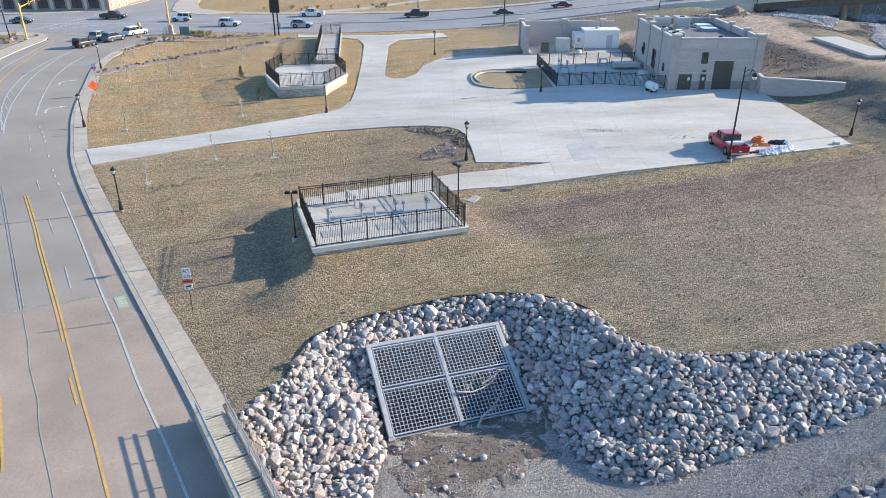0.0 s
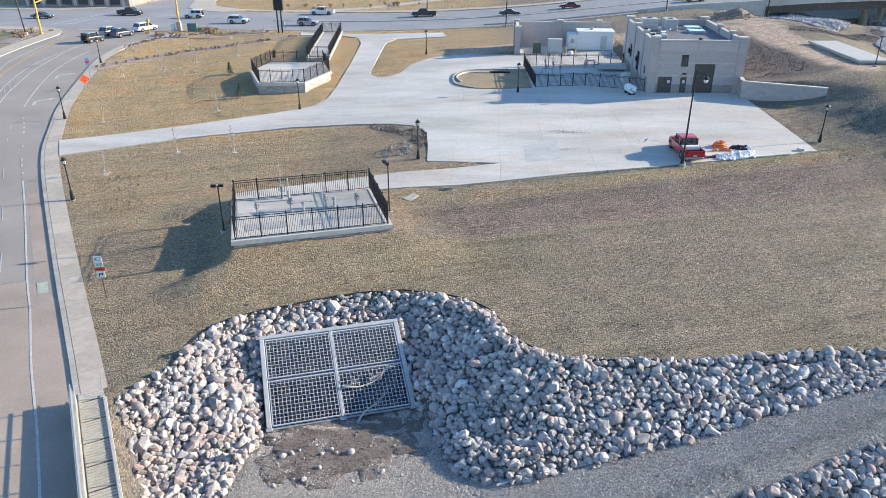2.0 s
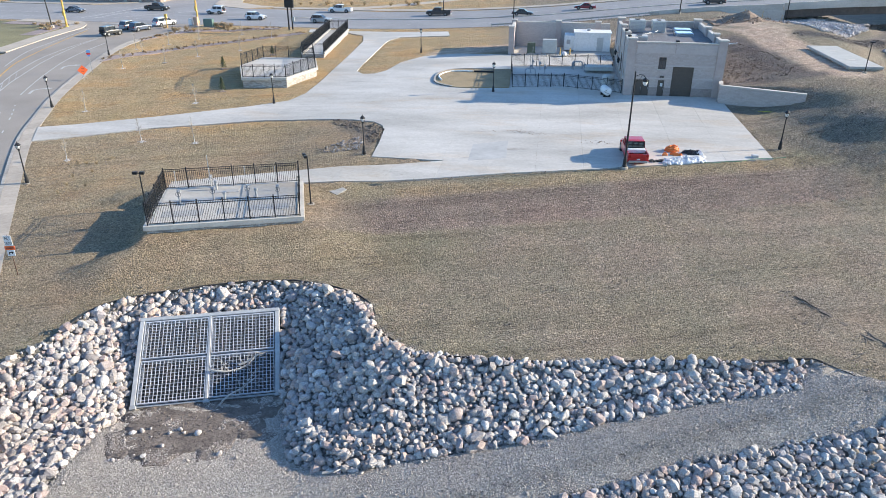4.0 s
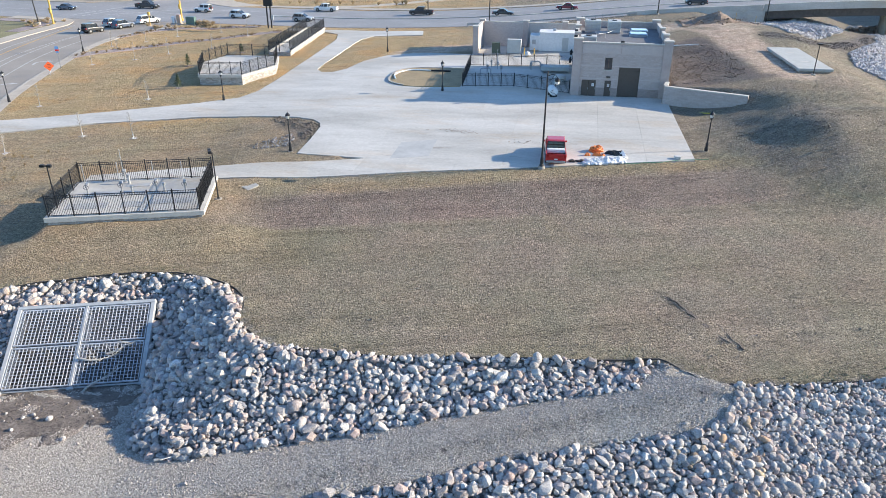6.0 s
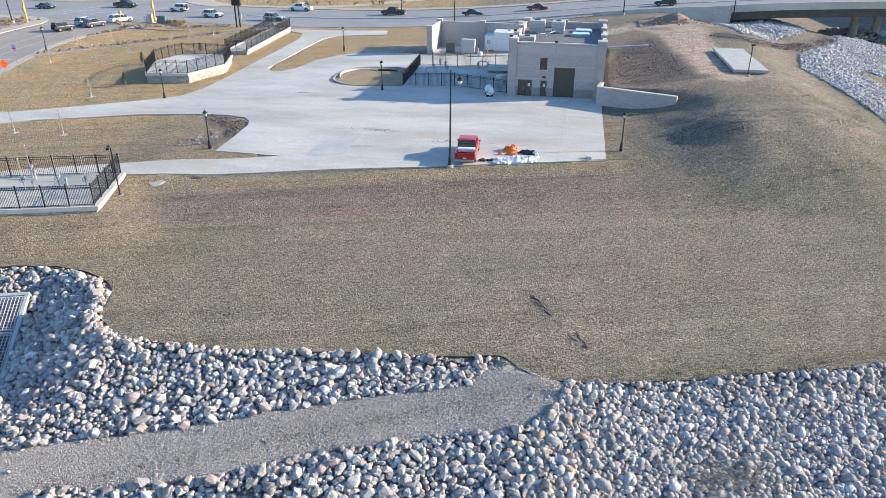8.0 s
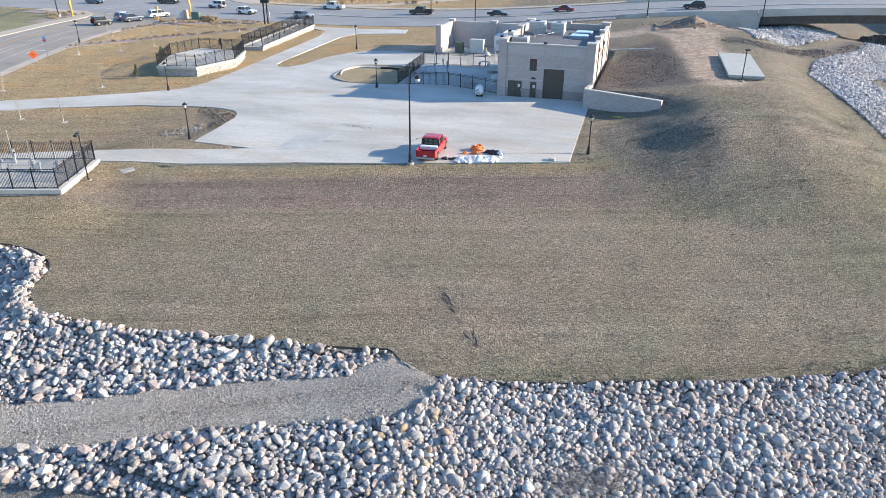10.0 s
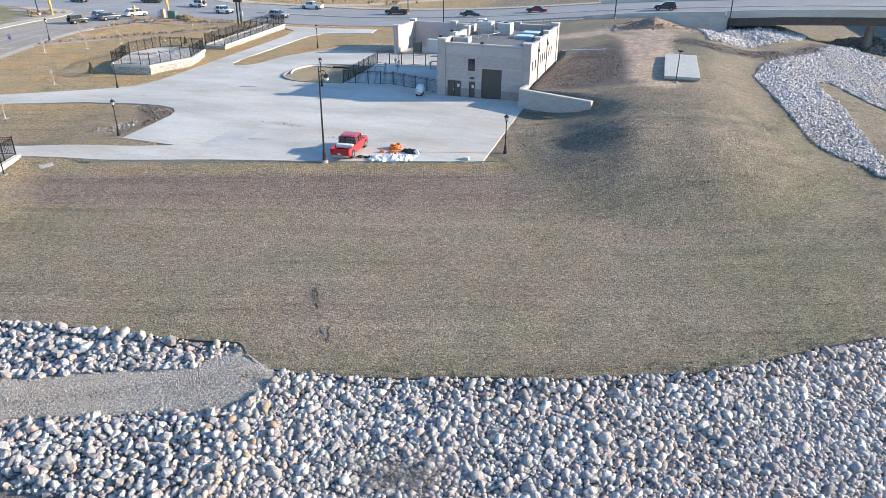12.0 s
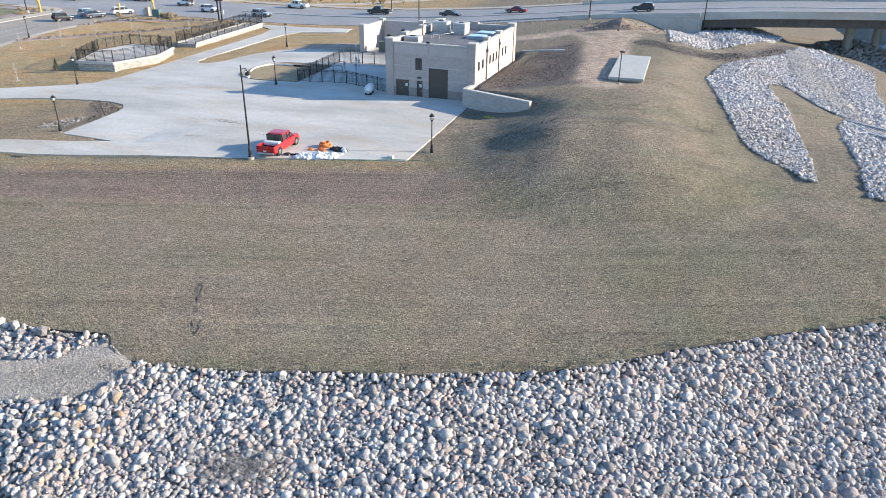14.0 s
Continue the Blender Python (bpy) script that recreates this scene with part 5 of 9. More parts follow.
rng = np.random.default_rng(7)
ROUND = [rock_shape(rng, 20, 0.84, 2.7, 0.11) for _ in range(36)]
SHARP = [rock_shape(rng, 12, 0.88, 3.6, 0.15, 0.055) for _ in range(36)]
CHUNK = [rock_shape(rng, 13, 0.84, 3.2, 0.14) for _ in range(30)]
RUBBLE = [rock_shape(rng, 9, 0.76, 3.0, 0.14) for _ in range(18)]
PEBBLE = [rock_shape(rng, 6, 0.8, 2.0, 0.12) for _ in range(14)]
ROUNDED = {id(q) for q in ROUND}


def turn(rng):
    q = rng.normal(size=4)
    w, x, y, z = q / np.linalg.norm(q)
    return np.array([[1 - 2 * (y * y + z * z), 2 * (x * y - z * w), 2 * (x * z + y * w)], [2 * (x * y + z * w), 1 - 2 * (x * x + z * z), 2 * (y * z - x * w)],
                     [2 * (x * z - y * w), 2 * (y * z + x * w), 1 - 2 * (x * x + y * y)]])


def tip(rng):
    """A turn about z with a moderate lean."""
    a, b, c = rng.uniform(0, 2 * math.pi), rng.normal(0, 0.35), rng.normal(0, 0.35)
    ca, sa = math.cos(a), math.sin(a)
    return np.array([[ca, -sa, b], [sa, ca, c], [-b * ca - c * sa, b * sa - c * ca, 1]])


def joined_rocks(name, spots, material, parent, label):
    """One mesh of many stones; spots: (x, y, z, size, shape, turn, stretch)."""
    vv, ff, soft, base = [], [], [], 0
    for x, y, z, s, shape, R, st in spots:
        vs, fs = shape
        soft.append(np.full(len(fs), id(shape) in ROUNDED))
        vv.append((vs * st * s) @ R.T + (x, y, z))
        ff.append(fs + base)
        base += len(vs)
    vv, ff = np.concatenate(vv), np.concatenate(ff)
    me = bpy.data.meshes.new(name)
    me.vertices.add(len(vv))
    me.vertices.foreach_set("co", vv.astype(np.float32).ravel())
    me.loops.add(ff.size)
    me.loops.foreach_set("vertex_index", ff.astype(np.int32).ravel())
    me.polygons.add(len(ff))
    me.polygons.foreach_set("loop_start", np.arange(0, ff.size, 3, dtype=np.int32))
    me.polygons.foreach_set("use_smooth", np.concatenate(soft))
    me.update(calc_edges=True)
    me.validate()
    me.materials.append(material)
    ob = new(name, me)
    ob.parent = parent
    return tagged(ob, label, kind="stuff")


def single_rocks(name, spots, shapes, material, parent, smooth=False):
    """Stones as objects of their own, on a few shared meshes."""
    meshes = []
    for vs, fs in shapes[:16]:
        me = bpy.data.meshes.new(name)
        me.from_pydata(vs.tolist(), [], fs.tolist())
        me.polygons.foreach_set("use_smooth", np.full(len(fs), smooth))
        me.materials.append(material)
        meshes.append(me)
    for k, (x, y, z, s, shape, R, st) in enumerate(spots):
        R = np.array([c / np.linalg.norm(c) for c in R.T]).T
        share(name, meshes[k % len(meshes)], parent, Matrix.Translation((x, y, z)) @ Matrix(R.tolist()).to_4x4() @ Matrix.Diagonal((*(st * s), 1)))


def scatter(region, holes, x0, x1, y0, y1, step, sizes, shapes, keep=1.0, sink=0.25, extra=None, jitter=0.46):
    xs, ys = np.meshgrid(np.arange(x0, x1, step), np.arange(y0, y1, step * 0.87))
    xs = xs + (np.arange(xs.shape[0]) % 2)[:, None] * step / 2
    xs = (xs + rng.uniform(-jitter, jitter, xs.shape) * step).ravel()
    ys = (ys + rng.uniform(-jitter, jitter, ys.shape) * step).ravel()
    ok = inside(xs, ys, region) & (rng.uniform(size=xs.shape) < keep)
    for h in holes:
        ok &= ~inside(xs, ys, h)
    if extra is not None:
        ok &= extra(xs, ys)
    xs, ys = xs[ok], ys[ok]
    zs = ground(xs, ys)
    out = []
    for x, y, z in zip(xs, ys, zs):
        s = float(np.clip(rng.lognormal(math.log(sizes[0]), sizes[1]), sizes[2], sizes[3]))
        st = np.array([rng.uniform(0.85, 1.45), rng.uniform(0.75, 1.1), rng.uniform(0.75, 1.05)])
        out.append((x, y, z + s * (0.72 - sink) * 0.72, s, shapes[rng.integers(len(shapes))], tip(rng), st))
    return out


GRATE_HOLE = [(-4.9, 37.3), (3.65, 40.1), (5.25, 34.3), (-3.3, 31.5)]


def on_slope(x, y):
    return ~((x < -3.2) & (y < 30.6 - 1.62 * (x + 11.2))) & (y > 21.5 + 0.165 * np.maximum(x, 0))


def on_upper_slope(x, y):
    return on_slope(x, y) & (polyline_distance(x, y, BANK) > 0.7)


riprap = thing("riprap_bank", pose(0, 0, 0), "bank of loose grey and tan riprap stones", "riprap")
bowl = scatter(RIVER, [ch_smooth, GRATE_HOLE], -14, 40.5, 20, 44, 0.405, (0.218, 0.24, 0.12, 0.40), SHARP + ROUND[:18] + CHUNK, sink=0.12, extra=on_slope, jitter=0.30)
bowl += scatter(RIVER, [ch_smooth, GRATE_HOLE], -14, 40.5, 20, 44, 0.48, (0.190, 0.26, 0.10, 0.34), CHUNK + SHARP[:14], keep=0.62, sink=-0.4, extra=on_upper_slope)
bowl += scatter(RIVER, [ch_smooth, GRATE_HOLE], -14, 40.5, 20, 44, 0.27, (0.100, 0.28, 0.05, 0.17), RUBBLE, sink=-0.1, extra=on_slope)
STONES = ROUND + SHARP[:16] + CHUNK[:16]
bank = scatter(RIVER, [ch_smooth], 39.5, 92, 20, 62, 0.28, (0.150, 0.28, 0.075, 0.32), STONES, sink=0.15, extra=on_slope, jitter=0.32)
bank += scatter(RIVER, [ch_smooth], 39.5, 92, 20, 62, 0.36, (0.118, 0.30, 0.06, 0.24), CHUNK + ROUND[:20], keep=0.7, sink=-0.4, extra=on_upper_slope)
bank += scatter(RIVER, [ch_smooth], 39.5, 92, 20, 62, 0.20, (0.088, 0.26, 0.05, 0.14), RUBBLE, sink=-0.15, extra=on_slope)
edge_gap = polyline_distance(np.array([q[0] for q in bowl + bank]), np.array([q[1] for q in bowl + bank]), BANK)
fits = {id(q) for q, e in zip(bowl + bank, edge_gap) if e > q[3] * 0.5}
bowl, bank = [q for q in bowl if id(q) in fits], [q for q in bank if id(q) in fits]
bowl = [(*q[:3], q[3] * (1.05 if q[0] < 0 else 0.98), *q[4:]) for q in bowl]
bank = [(*q[:3], q[3] * 1.06, *q[4:]) for q in bank]
near = [s for s in bank if 46 < s[0] < 56 and s[1] < 36.5 and s[3] > 0.16][:300]
near_ids = {id(s) for s in near}
joined_rocks("riprap_fill", bowl, M_rock, riprap, "joined mass of angular riprap stones")
joined_rocks("riprap_fill", [s for s in bank if id(s) not in near_ids], M_rock, riprap, "joined mass of rounded riprap stones")
single_rocks("boulder", near, STONES, M_boulder, riprap, True)

M_boulder_tan = rock_material("tan_boulder_stone", False, (1.02, 0.85, 0.64))
tan_ring = [(37.2, 31.6), (39.6, 33.2), (41.0, 34.6), (42.2, 33.2), (41.6, 30.6), (40.6, 28.4), (39.0, 28.0), (39.2, 30.4)]
warm = scatter(tan_ring, [ch_smooth], 36, 44, 27, 36, 0.46, (0.165, 0.25, 0.10, 0.27), STONES, keep=0.6, sink=-0.3)
single_rocks("boulder", warm, STONES, M_boulder_tan, riprap, True)
M_shingle = rock_material("grey_shingle", True, (0.92, 0.90, 0.855), QUARRY_STONE)
loose_mud = [(-1.6, 30.9), (4.6, 33.3), (4.9, 31.6), (4.0, 29.6), (2.2, 28.9), (0.2, 28.2), (-1.2, 29.3)]
MUD_RING = smooth_line(MUD + MUD[:1], 3)[:-1]


def seen_bed(x, y):
    """The part of the bed where stones lie singly, thinning out over the mud in drifts."""
    drift = np.sin(1.9 * x + 1.1 * np.sin(1.3 * y)) + np.sin(2.3 * y + 1.7 * np.sin(1.1 * x)) + 0.7 * np.sin(5.3 * x - 2.9 * y) * np.sin(4.1 * y + 1.7 * x)
    open_mud = inside(x, y, MUD_RING) & (drift < np.where(inside(x, y, loose_mud), 1.35, 0.25))
    return (y > 22.5 + 0.12 * np.maximum(x, 0)) & ~open_mud


pebbles = scatter(ch_smooth, [GRATE_HOLE], -5, 41.5, 20, 39, 0.074, (0.038, 0.26, 0.024, 0.075), PEBBLE, sink=0.1, extra=seen_bed, jitter=0.5)
pebbles += scatter(ch_smooth, [GRATE_HOLE, MUD_RING], -5, 41.5, 20, 39, 0.62, (0.070, 0.30, 0.04, 0.13), RUBBLE, keep=0.25, sink=0.0, extra=seen_bed)
joined_rocks("gravel_fill", [(x, y, z + 0.056, *r) for x, y, z, *r in pebbles], M_shingle, riprap, "loose gravel stones")
odd = scatter(MUD_RING, [GRATE_HOLE], -4, 7, 26, 31.6, 0.55, (0.10, 0.45, 0.05, 0.22), ROUND + SHARP[:8], keep=0.2, sink=0.25, jitter=0.5)
clumps_mud = scatter(MUD_RING, [GRATE_HOLE], -4, 7, 26, 36, 0.12, (0.026, 0.5, 0.01, 0.08), RUBBLE, keep=0.5, sink=0.6, jitter=0.5)
joined_rocks("mud_fill", [(x, y, z + 0.075, *r) for x, y, z, *r in clumps_mud], M_silt, riprap, "lumps of drying mud")
joined_rocks("mud_rubble", [(x, y, z + 0.08, *r) for x, y, z, *r in odd], M_rock_far, riprap, "pale stones lying in the mud")

# pale riprap of the ravine and the abutment slope
TONGUE = [(77.0, 113.0), (79.2, 115.0), (81.0, 111.2), (82.7, 108.0), (84.9, 105.0), (86.0, 103.6), (84.5, 100.4), (84.3, 97.2), (84.6, 91.6), (84.6, 85.6), (84.5, 76.5), (80.5, 76.5), (80.4, 84.5), (80.0, 91.0), (79.4, 97.0), (79.1, 102.0), (78.2, 106.5), (77.4, 110.6)]
RAV_ROCK = [(69.4, 111.9), (71.5, 121.9), (76.3, 129.2), (80.8, 137.1), (82.9, 143.9), (84.6, 155.0), (87.0, 152.0), (88.8, 141.8), (93.4, 135.9), (91.6, 122.0), (91.5, 112), (94, 96), (93, 78), (84.5, 79.0),
            (80.5, 80.3), (79.2, 80.8), (76.8, 84.0), (74.6, 87.2), (73.3, 91.0), (72.0, 97.0), (70.7, 104.7)]
RAV_GRAVEL = [(80.8, 139.4), (84.2, 144.0), (84.7, 130.5), (86.3, 116.0), (88.2, 107.0), (89.4, 101.0), (88.0, 99.6), (86.2, 103.8), (83.4, 112.0), (81.6, 119.0), (80.4, 126.0)]
tagged(mesh_object("gravel_ravine", sheet(RAV_GRAVEL, 1.5, 0.12, 0.5), M_gravel, True), "grey gravel strip through the ravine", "gravel", kind="structure")
rav_bank = thing("ravine_riprap", pose(0, 0, 0), "pale angular riprap in the ravine beyond the mound", "riprap")
rav = scatter(RAV_ROCK, [TONGUE, RAV_GRAVEL], 68, 97, 77, 158, 0.37, (0.160, 0.30, 0.08, 0.30), RUBBLE + CHUNK[:12] + SHARP[:4], sink=0.1, jitter=0.36)
rav_near = [q for q in rav if q[0] < 80 and 82 < q[1] < 100 and q[3] > 0.17][:280]
rav_ids = {id(q) for q in rav_near}
rav = [q for q in rav if id(q) not in rav_ids] + scatter(RAV_ROCK, [TONGUE, RAV_GRAVEL], 68, 97, 77, 158, 0.36, (0.13, 0.26, 0.08, 0.2), RUBBLE, sink=0.0)
joined_rocks("riprap_fill", rav, M_rock_far, rav_bank, "joined mass of pale riprap")
single_rocks("boulder", rav_near, RUBBLE + SHARP[:8], M_boulder_far, rav_bank)
rgrit = scatter(RAV_GRAVEL, [], 78, 93, 99, 146, 0.27, (0.085, 0.35, 0.04, 0.17), RUBBLE, keep=0.9, sink=0.1, jitter=0.5)
joined_rocks("gravel_fill", [(x, y, z + 0.1, *q) for x, y, z, *q in rgrit], M_rock_far, rav_bank, "loose gravel stones")
on_dark_band = lambda x, y: (polyline_distance(x, y, dark_band[:4]) < 1.7) | (polyline_distance(x, y, [(72.2, 125.2), (76.5, 132.0), (80.3, 139.5)]) < 1.0)
joined_rocks("clod_fill", scatter([(58, 118), (84, 118), (84, 142), (58, 142)], [RAV_ROCK, RAV_GRAVEL], 58, 84, 118, 142, 0.30, (0.065, 0.4, 0.03, 0.16), RUBBLE, keep=0.8, sink=0.3, extra=on_dark_band, jitter=0.5), M_mud, rav_bank, "dark clods along the dark band by the ravine")
ABUT_ROCK = [(60.6, 157.8), (62.1, 143.4), (63.3, 126.0), (66.8, 127.0), (69.8, 132.1), (75.6, 139.7), (77.8, 146.0), (80.0, 155.0), (84.0, 172.0), (70, 172), (66.8, 160)]
ab_bank = thing("abutment_riprap", pose(0, 0, 0), "pale riprap slope below the bridge abutment", "riprap")
abr = scatter(ABUT_ROCK, [], 60, 92, 126, 172, 0.44, (0.21, 0.25, 0.12, 0.38), RUBBLE, sink=0.1, jitter=0.32)
joined_rocks("riprap_fill", abr, M_rock_far, ab_bank, "joined mass of pale riprap")
FAR_BANK = [(100, 196), (150, 215), (150, 228), (98, 206)]
pier_stones = scatter([(86, 170), (104, 168), (112, 188), (94, 194)], [], 85, 113, 167, 195, 0.75, (0.36, 0.25, 0.2, 0.6), RUBBLE, sink=0.2, jitter=0.4)
fb_bank = thing("far_bank_riprap", pose(0, 0, 0), "riprap on the far river bank by the piers", "riprap")
joined_rocks("riprap_fill", pier_stones + scatter(FAR_BANK, [], 95, 152, 190, 230, 1.1, (0.55, 0.25, 0.3, 0.9), RUBBLE, sink=0.2), M_rock_far, fb_bank, "joined mass of pale riprap")

# black fabric edging along the lawn's edge
eb = bmesh.new()
edge = smooth_line([p for p in BANK if p[0] < 90], 5)
for a, b in zip(edge[6:], edge[7:]):
    za, zb = z_at(*a), z_at(*b)
    wob = 0.05 * math.sin(a[0] * 2.1) + 0.04 * math.sin(a[0] * 5.3)
    rod(eb, (a[0], a[1] + wob, za + 0.02), (b[0], b[1] + 0.05 * math.sin(b[0] * 2.1) + 0.04 * math.sin(b[0] * 5.3), zb + 0.02), 0.06, 0.06, 6)
tagged(mesh_object("edging", eb, M_felt), "black fabric edging between lawn and riprap", "edging", kind="structure")

# sloping trash grate over the inlet
gu = Vector((0.950, 0.312, 0)).normalized()
g0 = Vector((-4.77, 37.0, -2.26))
gv = (Vector((0.312 * 5.46, -0.950 * 5.46, -2.78))).normalized()
gn = gu.cross(-gv).normalized()
grate = thing("inlet_grate", Matrix(((gu.x, -gv.x, gn.x, g0.x), (gu.y, -gv.y, gn.y, g0.y), (gu.z, -gv.z, gn.z, g0.z), (0, 0, 0, 1))), "large galvanised sloping trash grate over a concrete inlet", "grate")
GW, GH = 8.78, 6.15
M_curb = surface("grey_cast_curb", (0.37, 0.38, 0.38), (0.47, 0.48, 0.475), 3.0, 0.5, 0.8, bump=0.1, stain=0.2, local=True)
M_bar = surface("bright_galvanised_bar", (0.47, 0.48, 0.51), (0.62, 0.63, 0.66), 4.0, 0.7, 0.5, 0.15, bump=0, stain=0.15, local=True)
for q in ((-0.05, GW + 0.05, -0.20, 0.06), (-0.05, 0.24, -GH - 0.04, -0.20), (GW - 0.24, GW + 0.05, -GH - 0.04, -0.20)):
    part("curb", boxed(*q, -0.42, 0.05, 0.03), M_curb, grate, "grey cast curb round the grating")
part("centre_beam", boxed(GW / 2 - 0.09, GW / 2 + 0.09, -GH - 0.02, -0.20, -0.34, 0.05, 0.02), M_galv, grate)
for fx in (0.10, GW / 2, GW - 0.10):
    part("foot", boxed(fx - 0.19, fx + 0.19, -GH - 0.26, -GH - 0.045, -0.5, 0.03, 0.02), M_galv, grate)
part("lower_beam", boxed(0.25, GW / 2 - 0.2, -GH - 0.10, -GH + 0.02, -0.42, -0.16), M_galv, grate)
part("lower_beam", boxed(GW / 2 + 0.2, GW - 0.25, -GH - 0.10, -GH + 0.02, -0.42, -0.16), M_galv, grate)
for x0, x1 in ((0.30, GW / 2 - 0.12), (GW / 2 + 0.12, GW - 0.30)):
    part("cross_beam", boxed(x0 - 0.05, x1 + 0.02, -GH / 2 - 0.08, -GH / 2 + 0.05, -0.34, -0.16), M_curb, grate)
    for y0, y1 in ((-GH / 2 + 0.07, -0.28), (-GH + 0.04, -GH / 2 - 0.10)):
        fb = bmesh.new()
        for q in ((x0, x1, y0, y0 + 0.06), (x0, x1, y1 - 0.06, y1), (x0, x0 + 0.04, y0 + 0.06, y1 - 0.06), (x1 - 0.04, x1, y0 + 0.06, y1 - 0.06)):
            box(fb, *q, -0.10, 0.03)
        pn = part("grating_panel", fb, M_bar, grate)
        # the panel is a basket: its west side hangs down as a fine mesh
        sb = bmesh.new()
        for k in range(26):
            yy = y0 + 0.08 + (y1 - y0 - 0.16) * k / 25
            box(sb, x0 + 0.012, x0 + 0.028, yy - 0.011, yy + 0.011, -0.82, -0.10)
        for k in range(6):
            box(sb, x0 + 0.030, x0 + 0.044, y0 + 0.06, y1 - 0.06, -0.82 + k * 0.13, -0.80 + k * 0.13)
        part("side_mesh", sb, M_bar, pn, "fine mesh side of the panel")
        nb, nr = 17, 12
        vb = bmesh.new()
        box(vb, -0.016, 0.016, y0 + 0.06, y1 - 0.06, -0.02, 0.028)
        bar0 = part("bar", vb, M_bar, pn)
        bar0.location = (x0 + (x1 - x0) / nb, 0, 0)
        for k in range(2, nb):
            share("bar", bar0.data, pn, Matrix.Translation((x0 + (x1 - x0) * k / nb, 0, 0)))
        hb = bmesh.new()
        box(hb, x0 + 0.04, x1 - 0.04, -0.013, 0.013, -0.004, 0.022)
        row0 = part("cross_bar", hb, M_bar, pn)
        row0.location = (0, y0 + (y1 - y0) / nr, 0)
        for k in range(2, nr):
            share("cross_bar", row0.data, pn, Matrix.Translation((0, y0 + (y1 - y0) * k / nr, 0)))
pit = thing("inlet_box", grate.matrix_basis.copy(), "concrete inlet box under the grate, darkened as if in shade", "inlet")
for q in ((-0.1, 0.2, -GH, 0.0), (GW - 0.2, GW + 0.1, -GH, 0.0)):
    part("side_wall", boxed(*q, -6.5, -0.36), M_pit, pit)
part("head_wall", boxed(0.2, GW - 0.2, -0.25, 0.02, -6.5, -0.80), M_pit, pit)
# top strip of the head wall, painted paler where light reaches it
part("head_wall_lit", boxed(0.2, GW - 0.2, -0.27, 0.02, -0.80, -0.43), M_kerb, pit, "top strip of the head wall, coloured paler as lit")
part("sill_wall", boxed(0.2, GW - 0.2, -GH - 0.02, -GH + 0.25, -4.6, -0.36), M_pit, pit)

# branches caught on the grate and a log on the gravel
def branch(at, seed, length, turn_z, lift=0.0, label="bare grey driftwood branch"):
    r = random.Random(seed)
    b = thing("driftwood", at, label, "branch", "driftwood by the inlet")
    bm = bmesh.new()
    pts = [Vector((0, 0, 0.08))]
    d = Vector((math.cos(turn_z), math.sin(turn_z), 0.02))
    for k in range(7):
        d = (d + Vector((r.uniform(-0.25, 0.25), r.uniform(-0.25, 0.25), r.uniform(-0.06, 0.08)))).normalized()
        pts.append(pts[-1] + d * length / 7)
    rings = []
    for k, p in enumerate(pts):
        q = (pts[min(k + 1, 7)] - pts[max(k - 1, 0)]).to_track_quat("Z", "Y").to_matrix()
        rad = 0.085 * (1 - k / 9) * r.uniform(0.88, 1.1)
        rings.append([bm.verts.new(p + q @ Vector((rad * math.cos(math.tau * i / 7), rad * math.sin(math.tau * i / 7), 0))) for i in range(7)])
    for u, v in zip(rings, rings[1:]):
        for i in range(7):
            bm.faces.new((u[i], u[(i + 1) % 7], v[(i + 1) % 7], v[i]))
    bm.faces.new(rings[0][::-1])
    bm.faces.new(rings[-1])
    part("stem", bm, M_wood, b)
    for k in range(1, 7):
        tb = bmesh.new()
        p = pts[k]
        e = (Vector((r.uniform(-1, 1), r.uniform(-1, 1), 0.25))).normalized()
        m = p + e * length * r.uniform(0.12, 0.3)
        rod(tb, p, m, 0.03, 0.015, 5)
        rod(tb, m, m + (e + Vector((r.uniform(-0.6, 0.6), r.uniform(-0.6, 0.6), 0.1))) * length * 0.16, 0.015, 0.006, 5)
        part("twig", tb, M_wood, b)
    return b


gm = grate.matrix_basis
branch(gm @ pose(4.6, -4.3, 0.06), 3, 2.6, -0.25)
branch(gm @ pose(6.3, -4.1, 0.06), 5, 1.9, 0.15)
branch(gm @ pose(5.2, -6.75, 0.0), 8, 2.9, 0.75, 0, "pale stripped driftwood branch")
branch(pose(10.2, 27.7, z_at(10.2, 27.7) + 0.1), 11, 3.6, 0.35, 0, "long pale log on the gravel bed")

def dry_brush(x, y, wide, deep, stems, seed):
    """A mat of thin bleached stems caught between the stones."""
    r = random.Random(seed)
    b = thing("dry_brush", pose(x, y, z_at(x, y)), "mat of thin bleached brush caught between riprap stones", "brush", "dry brush on the bank")
    bm = bmesh.new()
    for k in range(stems):
        px, py = r.gauss(0, wide / 2), r.gauss(0, deep / 2)
        base = Vector((px, py, z_at(x + px, y + py) - z_at(x, y) + 0.16))
        a, n = r.uniform(0, 6.28), r.uniform(0.2, 0.55)
        bend = base + Vector((math.cos(a), math.sin(a), r.uniform(0.3, 0.9))) * n * 0.6
        rod(bm, base, bend, 0.009, 0.006, 3, False)
        for q in range(3):
            e = bend + Vector((math.cos(a) + r.uniform(-0.8, 0.8), math.sin(a) + r.uniform(-0.8, 0.8), r.uniform(-0.1, 0.6))) * n * 0.5
            rod(bm, base.lerp(bend, r.uniform(0.5, 1.0)), e, 0.006, 0.003, 3, False)
    tagged(part("stem_fill", bm, M_brush, b), kind="stuff")


